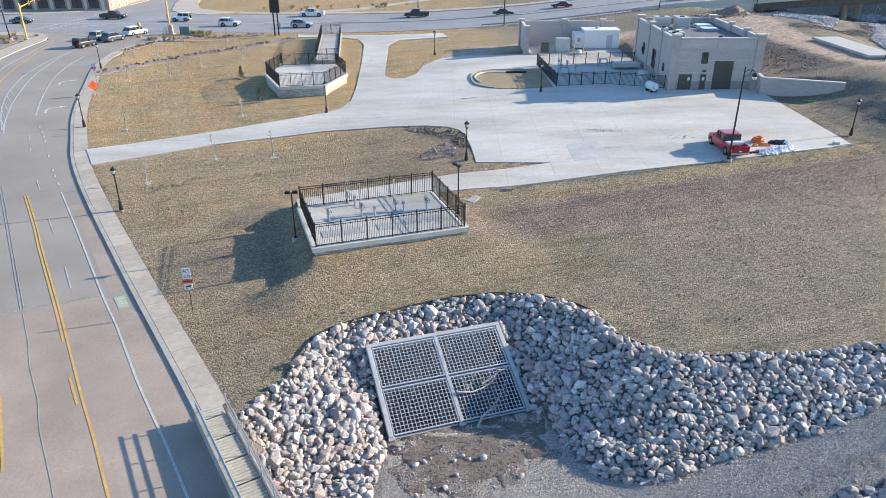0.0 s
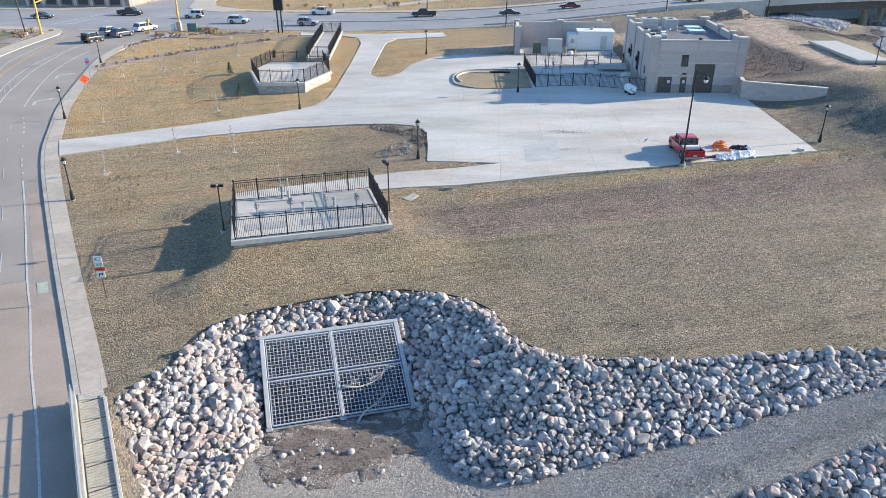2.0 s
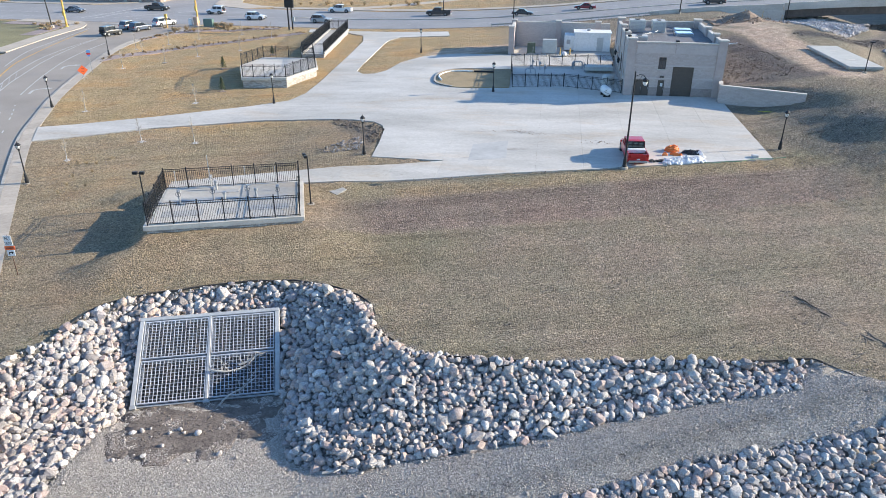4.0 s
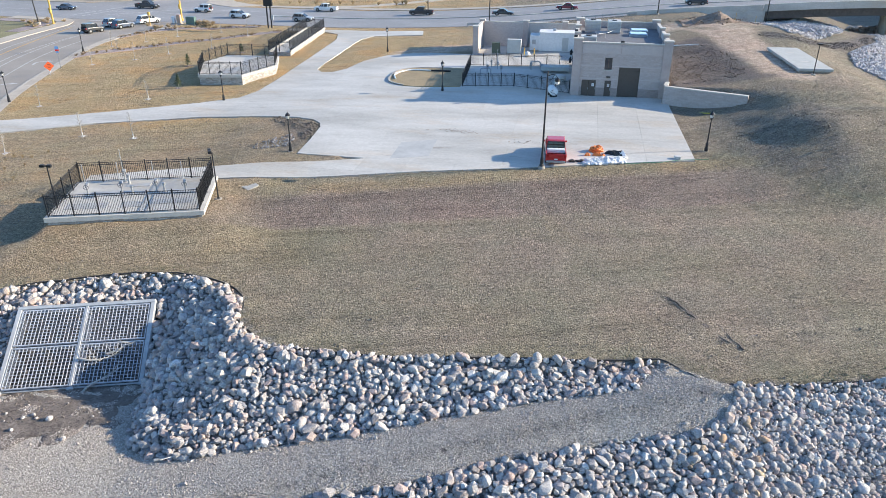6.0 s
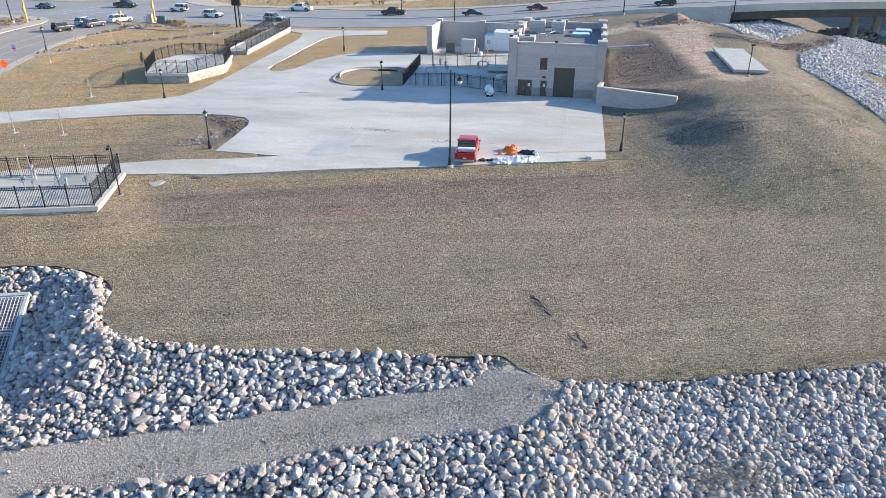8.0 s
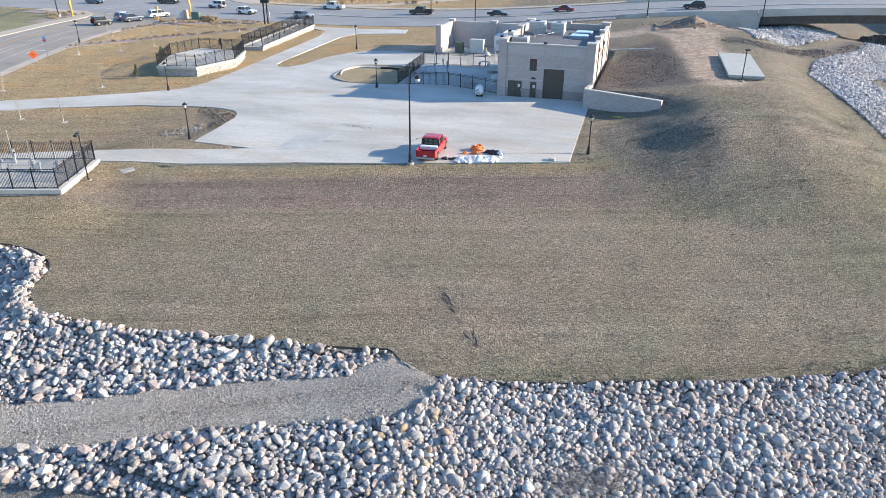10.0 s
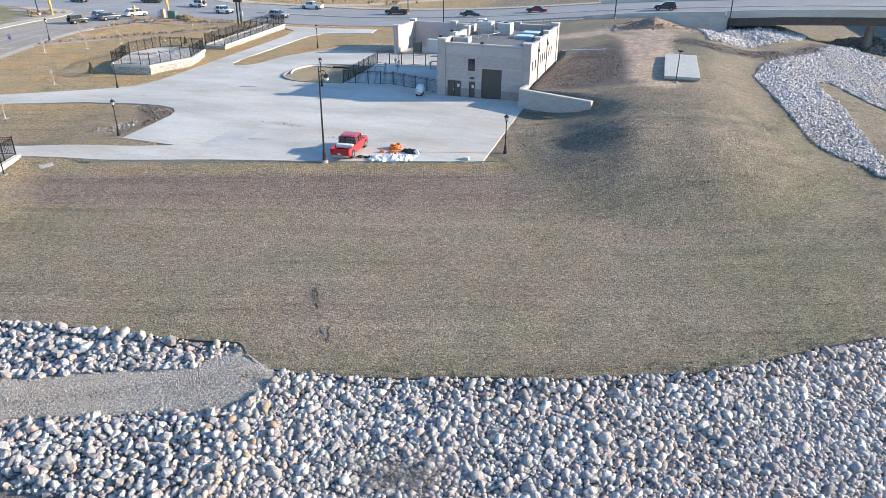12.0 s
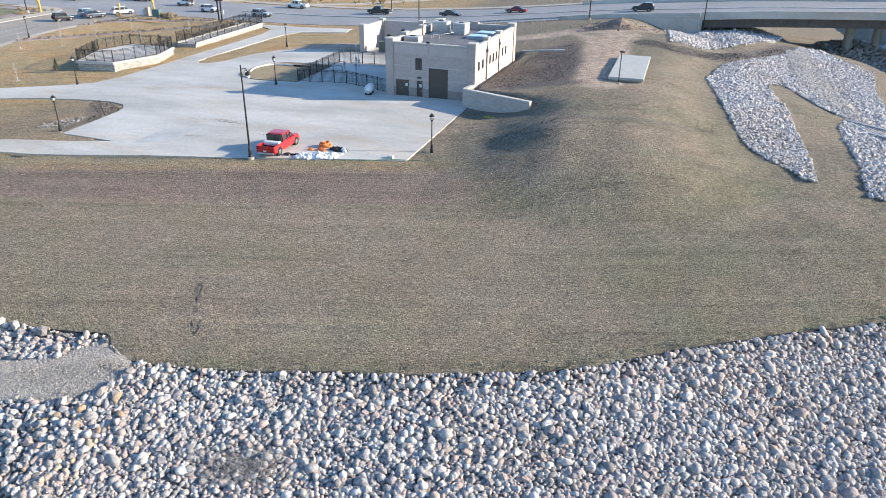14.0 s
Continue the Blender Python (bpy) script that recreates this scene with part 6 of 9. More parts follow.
M_brush = surface("bleached_stems", (0.22, 0.20, 0.175), (0.42, 0.39, 0.35), 3.0, 0.6, 0.95, bump=0)
dry_brush(48.6, 33.0, 1.6, 0.7, 170, 1)
dry_brush(50.4, 34.0, 1.5, 0.8, 170, 2)
dry_brush(49.6, 33.4, 1.8, 0.6, 120, 3)

# churned ruts and soil clods on the lawn
CLODS = [rock_shape(rng, 7, 0.7, 2.0, 0.2) for _ in range(14)]
M_clod = surface("soil_clod", (0.13, 0.105, 0.085), (0.34, 0.285, 0.23), 2.0, 0.3, 0.95, bump=0)
turf_soil = thing("turf_clods", pose(0, 0, 0), "small dry soil clods scattered over the lawn", "soil")
lawn_ring = [(-30, 34), (90, 34), (90, 92), (-30, 92)]
bare = lambda x, y: ~inside(x, y, RIVER) & ~inside(x, y, LOT) & ~inside(x, y, STREET) & (polyline_distance(x, y, KERB) > 2.1) & ~((x > 30) & (x < 43) & (y > 91)) & ~((np.abs(x + 5) < 9) & (np.abs(y - 52) < 7))
joined_rocks("clod_fill", scatter(lawn_ring, [], -30, 90, 34, 92, 0.34, (0.034, 0.42, 0.016, 0.11), CLODS, keep=0.8, sink=0.25, extra=bare), M_clod, turf_soil, "joined scatter of soil clods")
on_band = lambda x, y: bare(x, y) & (np.abs((y - (56.4 + 0.345 * x)) / 1.058 + 3.8) < 3.0)
slope_clods = scatter([(2, 48), (46, 60), (46, 76), (2, 60)], [], 2, 46, 48, 76, 0.30, (0.042, 0.35, 0.02, 0.10), CLODS, keep=0.8, sink=0.15, extra=on_band, jitter=0.5)
joined_rocks("clod_fill", slope_clods, M_clod, turf_soil, "coarse clods on the raw slopes")
on_slump = lambda x, y: rng.uniform(size=x.shape) < np.exp(-((x - 53.2) / 3.2) ** 2 - ((y - 78.6) / 3.4) ** 2) * 1.1
# slump clods in dark mud: the flank's shading is painted into their colour
dark_clods = scatter([(46, 70), (62, 70), (62, 88), (46, 88)], [], 46, 62, 70, 88, 0.25, (0.062, 0.40, 0.03, 0.15), CLODS, sink=0.3, extra=on_slump, jitter=0.5)
churn = [(43.0, 95.0), (43.0, 111.0), (46.2, 119.5), (49.5, 122.5), (52.4, 111.0), (53.0, 99.5), (50.0, 96.6)]
dark_clods += scatter(churn, [], 42, 54, 94, 123, 0.40, (0.075, 0.40, 0.03, 0.17), CLODS, keep=0.8, sink=0.2, jitter=0.5)
joined_rocks("clod_fill", dark_clods, M_mud, turf_soil, "dark clods: churned soil, and the slump's shading put into the clod colour")
M_tussock = surface("grassy_tussock", (0.15, 0.132, 0.094), (0.33, 0.295, 0.218), 3.0, 0.3, 0.95, bump=0)
on_mound = lambda x, y: bare(x, y) & (rng.uniform(size=x.shape) < ss(62, 68, y) * ss(43.5, 47, x) * ss(84, 78, x) * ss(100, 88, y))
joined_rocks("tussock_fill", scatter([(43, 62), (85, 62), (85, 100), (43, 100)], [RAV_ROCK], 43, 85, 62, 100, 0.34, (0.050, 0.35, 0.02, 0.10), CLODS, keep=0.8, sink=0.75, extra=on_mound, jitter=0.5), M_tussock, turf_soil, "rough grass tussocks on the mound")
rut = [(x + rng.normal(0, 0.13), y + rng.normal(0, 0.13), 0) for line in ([(37.4, 46.6), (38.6, 44.8), (39.6, 43.4), (40.2, 42.0), (40.7, 40.4)], [(39.6, 43.4), (40.9, 42.7), (41.4, 41.4), (41.9, 40.0)], [(38.3, 45.6), (38.9, 44.2), (39.4, 43.0)]) for x, y in resample(smooth_line(line, 5), 0.07)]
rut = [(x, y, z_at(x, y) + 0.01, float(rng.uniform(0.025, 0.085)), CLODS[rng.integers(14)], tip(rng), np.ones(3)) for x, y, _ in rut]
# flat silt strips over the ruts; their dark colour stands for shade in them
for line, wide in (([(39.2, 44.1), (39.5, 43.6), (39.9, 42.8), (40.2, 42.2)], 0.13), ([(40.2, 42.3), (40.5, 41.7), (40.9, 41.2), (41.3, 40.7)], 0.06),
                   ([(40.7, 43.2), (41.0, 42.4), (41.3, 41.6), (41.7, 40.7), (42.0, 40.1)], 0.04), ([(38.2, 45.9), (38.6, 45.2), (39.0, 44.5), (39.3, 44.0)], 0.05)):
    ragged = [(x + 0.05 * math.sin(7 * y), y + 0.05 * math.sin(8 * x)) for x, y in smooth_line(offset_line(line, wide), 5) + smooth_line(offset_line(line, -wide), 5)[::-1]]
    part("shaded_rut", sheet(ragged, 0.5, 0.045, 0.2), M_silt, turf_soil, "strip of torn soil, darkened for the shade in the wheel rut")
joined_rocks("rut_soil", rut, M_clod, turf_soil, "churned soil along two wheel ruts")


# ---- fenced valve pads ----
def fence_run(parent, a, b, z, height, bays, pickets=True, single=False):
    """A black picket fence from a to b: posts, two rails and pickets."""
    a, b = Vector((*a, z)), Vector((*b, z))
    d = b - a
    ang = math.atan2(d.y, d.x)
    for k in range(bays + 1):
        pb = bmesh.new()
        box(pb, -0.04, 0.04, -0.04, 0.04, 0, height + 0.1)
        box(pb, -0.05, 0.05, -0.05, 0.05, height + 0.1, height + 0.13)
        p = part("post", pb, M_black, parent)
        p.matrix_basis = Matrix.Translation(a.lerp(b, k / bays)) @ Matrix.Rotation(ang, 4, "Z")
    for h in (0.12, height - 0.22, height - 0.03):
        rb = boxed(0, d.length, -0.02, 0.02, h - 0.02, h + 0.02)
        r = part("rail", rb, M_black, parent)
        r.matrix_basis = Matrix.Translation(a) @ Matrix.Rotation(ang, 4, "Z")
    n = int(d.length / (0.125 if single else 0.16))
    if single:
        first = None
        for k in range(1, n):
            m = Matrix.Translation(a.lerp(b, k / n)) @ Matrix.Rotation(ang, 4, "Z")
            if first is None:
                first = part("picket", boxed(-0.011, 0.011, -0.011, 0.011, 0.06, height), M_black, parent)
                first.matrix_basis = m
            else:
                share("picket", first.data, parent, m)
    elif pickets:
        for i in range(bays):
            qb = bmesh.new()
            for k in range(i * n // bays, (i + 1) * n // bays):
                x = d.length * (k + 0.5) / n
                box(qb, x - 0.013, x + 0.013, -0.013, 0.013, 0.06, height)
            q = tagged(part("picket_panel", qb, M_black, parent), kind="stuff")
            q.matrix_basis = Matrix.Translation(a) @ Matrix.Rotation(ang, 4, "Z")


def grown(ring, d):
    c = Vector((sum(p[0] for p in ring) / len(ring), sum(p[1] for p in ring) / len(ring)))
    return [tuple(Vector(p) + (Vector(p) - c).normalized() * d) for p in ring]


PAD = [(-9.42, 46.35), (1.95, 50.2), (-0.75, 57.95), (-12.0, 54.15)]
pad = thing("valve_pad", pose(0, 0, 0), "concrete valve pad with a stone-faced base and cast cap", "platform")
bm = bmesh.new()
prism(bm, ccw(grown(PAD, -0.1)), -1.3, -0.42)
part("stone_base", bm, M_stone_wall, pad, "ledge-stone facing")
bm = bmesh.new()
prism(bm, ccw(grown(PAD, 0.12)), -0.42, -0.06)
part("cap", bm, M_cap, pad, "smooth cast-stone cap")
bm = bmesh.new()
prism(bm, ccw(grown(PAD, -0.45)), -0.40, -0.03)
part("deck", bm, M_concrete, pad, "pale concrete deck")
pu, pv = Vector((0.948, 0.319)), Vector((-0.328, 0.945))
P0 = Vector((-9.42, 46.35))


def on_pad(u, v):
    p = P0 + pu * u + pv * v
    return p.x, p.y


PADROT = math.atan2(pu.y, pu.x)
for u, v, w, h in ((2.1, 4.7, 4.6, 0.8), (1.0, 1.5, 3.2, 1.2), (5.3, 1.5, 1.6, 1.2), (7.6, 1.9, 3.3, 1.1), (8.0, 4.2, 2.8, 1.0), (4.6, 6.3, 2.0, 0.7)):
    hb = boxed(0, w, 0, h, 0, 0.035, 0.008)
    hp = part("hatch_plate", hb, M_hatch, pad, "grey steel access hatch")
    hp.matrix_basis = Matrix.Translation((*on_pad(u, v), -0.03)) @ Matrix.Rotation(PADROT, 4, "Z")
pfence = thing("pad_fence", pose(0, 0, 0), "black metal picket fence round the valve pad", "fence")
FR = grown(PAD, -0.28)
fence_run(pfence, FR[0], FR[1], -0.05, 1.8, 6, single=True)
fence_run(pfence, FR[1], FR[2], -0.05, 1.8, 4, single=True)
fence_run(pfence, FR[2], FR[3], -0.05, 1.8, 6)
fence_run(pfence, FR[3], FR[0], -0.05, 1.8, 4)


def valve(x, y, z, pole, name_group, face=0.0):
    v = thing("valve_stand", pose(x, y, z, 0, 0, face), "grey gate-valve stand with a handwheel and slim pole", "valve", name_group)
    bm = bmesh.new()
    lathe(bm, [(0.17, 0), (0.17, 0.04), (0.07, 0.06), (0.07, 0.85), (0.11, 0.9), (0.11, 1.0), (0.04, 1.05)], 10)
    part("stand", bm, M_steel, v)
    bm = bmesh.new()
    n = 14
    for k in range(n):
        a0, a1 = 2 * math.pi * k / n, 2 * math.pi * (k + 1) / n
        rod(bm, (0.2 * math.cos(a0), -0.2, 0.85 + 0.2 * math.sin(a0)), (0.2 * math.cos(a1), -0.2, 0.85 + 0.2 * math.sin(a1)), 0.022, 0.022, 5)
    for k in range(4):
        a0 = math.pi * k / 2 + 0.4
        rod(bm, (0, -0.2, 0.85), (0.2 * math.cos(a0), -0.2, 0.85 + 0.2 * math.sin(a0)), 0.015, 0.015, 5)
    rod(bm, (0, -0.22, 0.85), (0, 0.1, 0.85), 0.04, 0.04, 8)
    part("handwheel", bm, M_wheel, v, "grey handwheel")
    bm = bmesh.new()
    box(bm, -0.14, 0.14, 0.05, 0.25, 0.82, 1.12, None, 0.02)
    part("gearbox", bm, M_steel, v)
    bm = bmesh.new()
    rod(bm, (-0.08, 0.12, 0.4), (-0.08, 0.12, pole), 0.032, 0.028, 8)
    part("pole", bm, M_galv, v, "slim galvanised stem cover")
    bm = bmesh.new()
    rod(bm, (-0.08, 0.12, pole), (-0.08, 0.12, pole + 0.06), 0.04, 0.02, 8)
    part("cap", bm, M_white, v)


for x, y, pole in ((-8.96, 51.2, 2.7), (-7.95, 55.0, 2.9), (-6.5, 52.3, 2.7), (-3.87, 53.3, 2.7), (-1.35, 53.6, 2.7)):
    valve(x, y, -0.03, pole, "valves on the pad", 18)
for x, y in ((-5.45, 52.2), (-3.2, 53.4), (-7.3, 54.6)):
    b = thing("bollard", pose(x, y, -0.03), "short galvanised vent post on the pad", "post", "posts on the pad")
    bm = bmesh.new()
    lathe(bm, [(0.09, 0), (0.09, 0.72), (0.05, 0.8)], 10)
    part("tube", bm, M_galv, b)
    bm = bmesh.new()
    box(bm, -0.13, 0.13, -0.1, 0.1, 0.62, 0.86, None, 0.02)
    part("cover", bm, M_steel, b)


def flood_pole(x, y, z, h, face):
    f = thing("flood_light_pole", pose(x, y, z, 0, 0, face), "slim black pole with flood lights on a concrete footing", "flood light", "flood light poles")
    bm = bmesh.new()
    lathe(bm, [(0.3, -0.4), (0.3, 0.12), (0.27, 0.14)], 12)
    part("footing", bm, M_kerb, f, "round concrete footing")
    bm = bmesh.new()
    rod(bm, (0, 0, 0.14), (0, 0, h), 0.065, 0.05, 8)
    box(bm, -0.14, 0.14, -0.14, 0.14, 0.14, 0.17)
    part("pole", bm, M_black, f)
    for s in (-0.28, 0.28):
        bm = bmesh.new()
        rod(bm, (0, 0, h - 0.05), (s, -0.1, h + 0.02), 0.025)
        box(bm, s - 0.2, s + 0.2, -0.32, -0.06, h - 0.03, h + 0.2, None, 0.03)
        part("lamp_head", bm, M_black, f)
    return f


flood_pole(-11.55, 50.35, z_at(-11.55, 50.35), 3.9, 10)
flood_pole(1.25, 54.2, z_at(1.25, 54.2) - 0.05, 4.3, -60)
tilt = math.atan((z_at(2.5, 58.4) - z_at(2.5, 57.2)) / 1.2)
hatch = thing("cover_slab", Matrix.Translation((2.5, 57.8, z_at(2.5, 57.8) - 0.045)) @ Matrix.Rotation(0.6 * tilt, 4, "X") @ Matrix.Rotation(radians(58), 4, "Z"), "pale square concrete cover slab in the grass", "slab")
part("lid", boxed(-0.6, 0.6, -0.6, 0.6, -0.2, 0.06, 0.02), M_concrete, hatch)

# octagonal overlook with its long ramp
PLZ = [(-22.0, 95.1), (-16.0, 96.2), (-14.0, 103.6), (-16.4, 110.3), (-24.6, 109.6), (-25.6, 103.2)]
PZ = 0.5
plaza = thing("overlook_platform", pose(0, 0, 0), "raised overlook platform with ledge-stone walls and a cast cap", "platform")
bm = bmesh.new()
prism(bm, ccw(PLZ), -1.6, PZ - 0.35)
part("stone_base", bm, M_stone_wall, plaza, "ledge-stone facing")
bm = bmesh.new()
prism(bm, ccw(grown(PLZ, 0.25)), PZ - 0.35, PZ)
part("cap", bm, M_cap, plaza)
bm = bmesh.new()
prism(bm, ccw(grown(PLZ, -0.5)), PZ - 0.3, PZ + 0.02)
part("deck", bm, M_concrete, plaza)
plf = thing("overlook_fence", pose(0, 0, 0), "black metal fence round the overlook platform", "fence")
FR = grown(PLZ, -0.1)
for a, b, n in zip(FR, FR[1:] + FR[:1], (4, 4, 4, 4, 4, 4)):
    fence_run(plf, a, b, PZ, 1.75, n)
RA, RB = [(-20.6, 116.5), (-17.0, 117.0)], [(-23.6, 142.4), (-20.0, 142.9)]
ramp_w = thing("ramp_walk", pose(0, 0, 0), "long raised concrete walk with low stone walls", "ramp")
bm = bmesh.new()
prism(bm, ccw([RA[0], RA[1], RB[1], RB[0]]), -1.6, -0.1)
part("stone_base", bm, M_stone_wall, ramp_w, "ledge-stone facing")
bm = bmesh.new()
prism(bm, ccw([(RA[0][0] + 0.4, RA[0][1]), (RA[1][0] - 0.4, RA[1][1]), (RB[1][0] - 0.4, RB[1][1]), (RB[0][0] + 0.4, RB[0][1])]), -0.1, -0.04)
part("deck", bm, M_concrete, ramp_w)
for s, e in ((RA[0], RB[0]), (RA[1], RB[1])):
    bm = bmesh.new()
    v = Vector((Vector(e) - Vector(s)).yx).normalized() * 0.22
    v = Vector((v.x, -v.y))
    prism(bm, ccw([tuple(Vector(s) - v), tuple(Vector(s) + v), tuple(Vector(e) + v), tuple(Vector(e) - v)]), -0.1, 0.12)
    part("cap", bm, M_cap, ramp_w)
rf = thing("ramp_fence", pose(0, 0, 0), "black metal fences along the raised walk", "fence")
fence_run(rf, RA[0], RB[0], 0.12, 1.75, 10)
fence_run(rf, RA[1], RB[1], 0.12, 1.75, 10)
fence_run(rf, RA[0], RA[1], 0.0, 1.75, 2)
fence_run(rf, RB[0], RB[1], 0.0, 1.75, 2)

# fence of the service yard
YZ = 0.1
yf = thing("yard_fence", pose(0, 0, 0), "black metal fence round the service yard", "fence")
for a, b, n in (((15.6, 97.2), (22.5, 98.6), 4), ((22.5, 98.6), (30.0, 96.0), 4), ((15.6, 97.2), (14.6, 111.6), 7), ((14.6, 111.6), (30.0, 113.2), 8)):
    fence_run(yf, a, b, YZ, 1.75, n)


# ---- lamps ----
def lamp_post(h=4.2):
    p = thing("street_lamp", pose(0, 0, 0), "black post-top lantern on a fluted steel column", "street lamp", "lantern street lamps")
    bm = bmesh.new()
    lathe(bm, [(0.25, -0.5), (0.25, 0.08), (0.23, 0.11)], 14)
    part("footing", bm, M_kerb, p, "round concrete footing")
    bm = bmesh.new()
    lathe(bm, [(0.19, 0.11), (0.19, 0.42), (0.15, 0.5), (0.14, 0.85), (0.09, 1.0), (0.085, 1.05)], 12)
    part("base", bm, M_black, p)
    bm = bmesh.new()
    rod(bm, (0, 0, 1.0), (0, 0, h - 0.75), 0.065, 0.05, 10)
    rod(bm, (0, 0, h - 0.85), (0, 0, h - 0.78), 0.09, 0.09, 10)
    part("column", bm, M_black, p)
    lan = bmesh.new()
    lathe(lan, [(0.07, h - 0.78), (0.16, h - 0.70), (0.17, h - 0.66)], 8)
    for k in range(8):
        a = 2 * math.pi * k / 8
        rod(lan, (0.16 * math.cos(a), 0.16 * math.sin(a), h - 0.67), (0.22 * math.cos(a), 0.22 * math.sin(a), h - 0.33), 0.012, 0.012, 4)
    lathe(lan, [(0.27, h - 0.34), (0.28, h - 0.30), (0.16, h - 0.16), (0.05, h - 0.08), (0.03, h), (0.005, h + 0.06)], 8)
    head = part("lantern", lan, M_black, p)
    gl = bmesh.new()
    lathe(gl, [(0.145, h - 0.66), (0.20, h - 0.34)], 8)
    part("glass", gl, M_lens, head, "frosted lantern glass")
    return p


first_lamp = lamp_post()
first_lamp.matrix_basis = pose(-28.7, 58.4, float(road_level(58.4)) + 0.1)
for x, y in ((2.35, 68.1), (-14.6, 87.4), (-1.4, 122.1), (13.2, 95.3), (-43.0, 82.8), (-55.4, 116.0), (44.35, 74.7)):
    copy_thing(first_lamp, pose(x, y, z_at(x, y) - 0.08))

tall = thing("tall_lamp_pole", pose(28.2, 66.75, z_at(28.2, 66.75)), "tall black pole with a curved arm and a hanging lantern", "street lamp")
bm = bmesh.new()
lathe(bm, [(0.34, -0.6), (0.34, 0.2), (0.31, 0.24)], 14)
part("footing", bm, M_kerb, tall)
bm = bmesh.new()
lathe(bm, [(0.22, 0.24), (0.22, 0.34), (0.17, 0.45), (0.16, 1.0), (0.11, 1.2), (0.10, 1.25)], 12)
rod(bm, (0, 0, 1.2), (0, 0, 9.2), 0.10, 0.06, 10)
part("column", bm, M_black, tall)
bm = bmesh.new()
arm = [(0.0, 0, 8.75), (0.35, -0.1, 8.95), (0.7, -0.2, 8.95), (0.9, -0.26, 8.7)]
tube(bm, arm, 0.035)
tube(bm, [(0, 0, 8.2), (0.4, -0.11, 8.55), (0.62, -0.18, 8.92)], 0.022)
part("arm", bm, M_black, tall)
bm = bmesh.new()
lathe(bm, [(0.06, 0.0), (0.24, -0.12), (0.26, -0.30), (0.24, -0.32)], 12, (0.9, -0.26, 8.7))
hd = part("lantern", bm, M_black, tall)
bm = bmesh.new()
lathe(bm, [(0.10, -0.62), (0.20, -0.52), (0.22, -0.325)], 12, (0.9, -0.26, 8.7))
part("glass", bm, M_lens, hd, "frosted teardrop glass")

slim = thing("vault_lamp_pole", pose(59.6, 97.1, z_at(59.6, 97.1)), "slim black lamp pole beside the concrete vault", "street lamp")
bm = bmesh.new()
lathe(bm, [(0.28, -0.4), (0.28, 0.15), (0.25, 0.18)], 12)
part("footing", bm, M_kerb, slim)
bm = bmesh.new()
rod(bm, (0, 0, 0.18), (0, 0, 3.7), 0.06, 0.05, 8)
part("column", bm, M_black, slim)
bm = bmesh.new()
box(bm, -0.25, 0.35, -0.12, 0.12, 3.7, 3.85, None, 0.03)
part("lamp_head", bm, M_black, slim)

# ---- concrete vault on the mound ----
vault = thing("vault_slab", pose(59.95, 106.2, 3.55, 0, 0, 2.2), "pale concrete vault with an overhanging lid", "vault")
part("base", boxed(-1.9, 1.9, -7.4, 7.4, -1.6, 0.20), M_stone_wall, vault, "dark block wall of the vault")
part("lid", boxed(-2.1, 2.1, -7.7, 7.7, 0.20, 0.52, 0.03), M_lid, vault, "smooth pale concrete lid")
for y in (-3.0, 3.6):
    part("hatch_plate", boxed(-0.5, 0.5, y - 0.5, y + 0.5, 0.52, 0.528), M_concrete, vault)

# ---- vehicles ----
def loft(bm, stations, cap=True):
    """Rounded boxes (x, half width, bottom, top, shoulder) joined along x."""
    rings = []
    for x, w, z0, z1, c in stations:
        mid = (z0 + z1) / 2
        half = [(w - c * 0.5, z0), (w - c * 0.1, z0 + c * 0.4), (w, z0 + c), (w, mid), (w - c * 0.12, z1 - c * 1.4), (w - c * 0.30, z1 - c * 0.7), (w - c * 0.75, z1 - c * 0.2), (w - c * 1.5, z1)]
        pts = half + [(-y, z) for y, z in reversed(half)]
        rings.append([bm.verts.new((x, y, z)) for y, z in pts])
    for a, b in zip(rings, rings[1:]):
        for i in range(16):
            bm.faces.new((a[i], b[i], b[(i + 1) % 16], a[(i + 1) % 16]))
    if cap:
        bm.faces.new(rings[0])
        bm.faces.new(rings[-1][::-1])


CAR_PAINT = {}


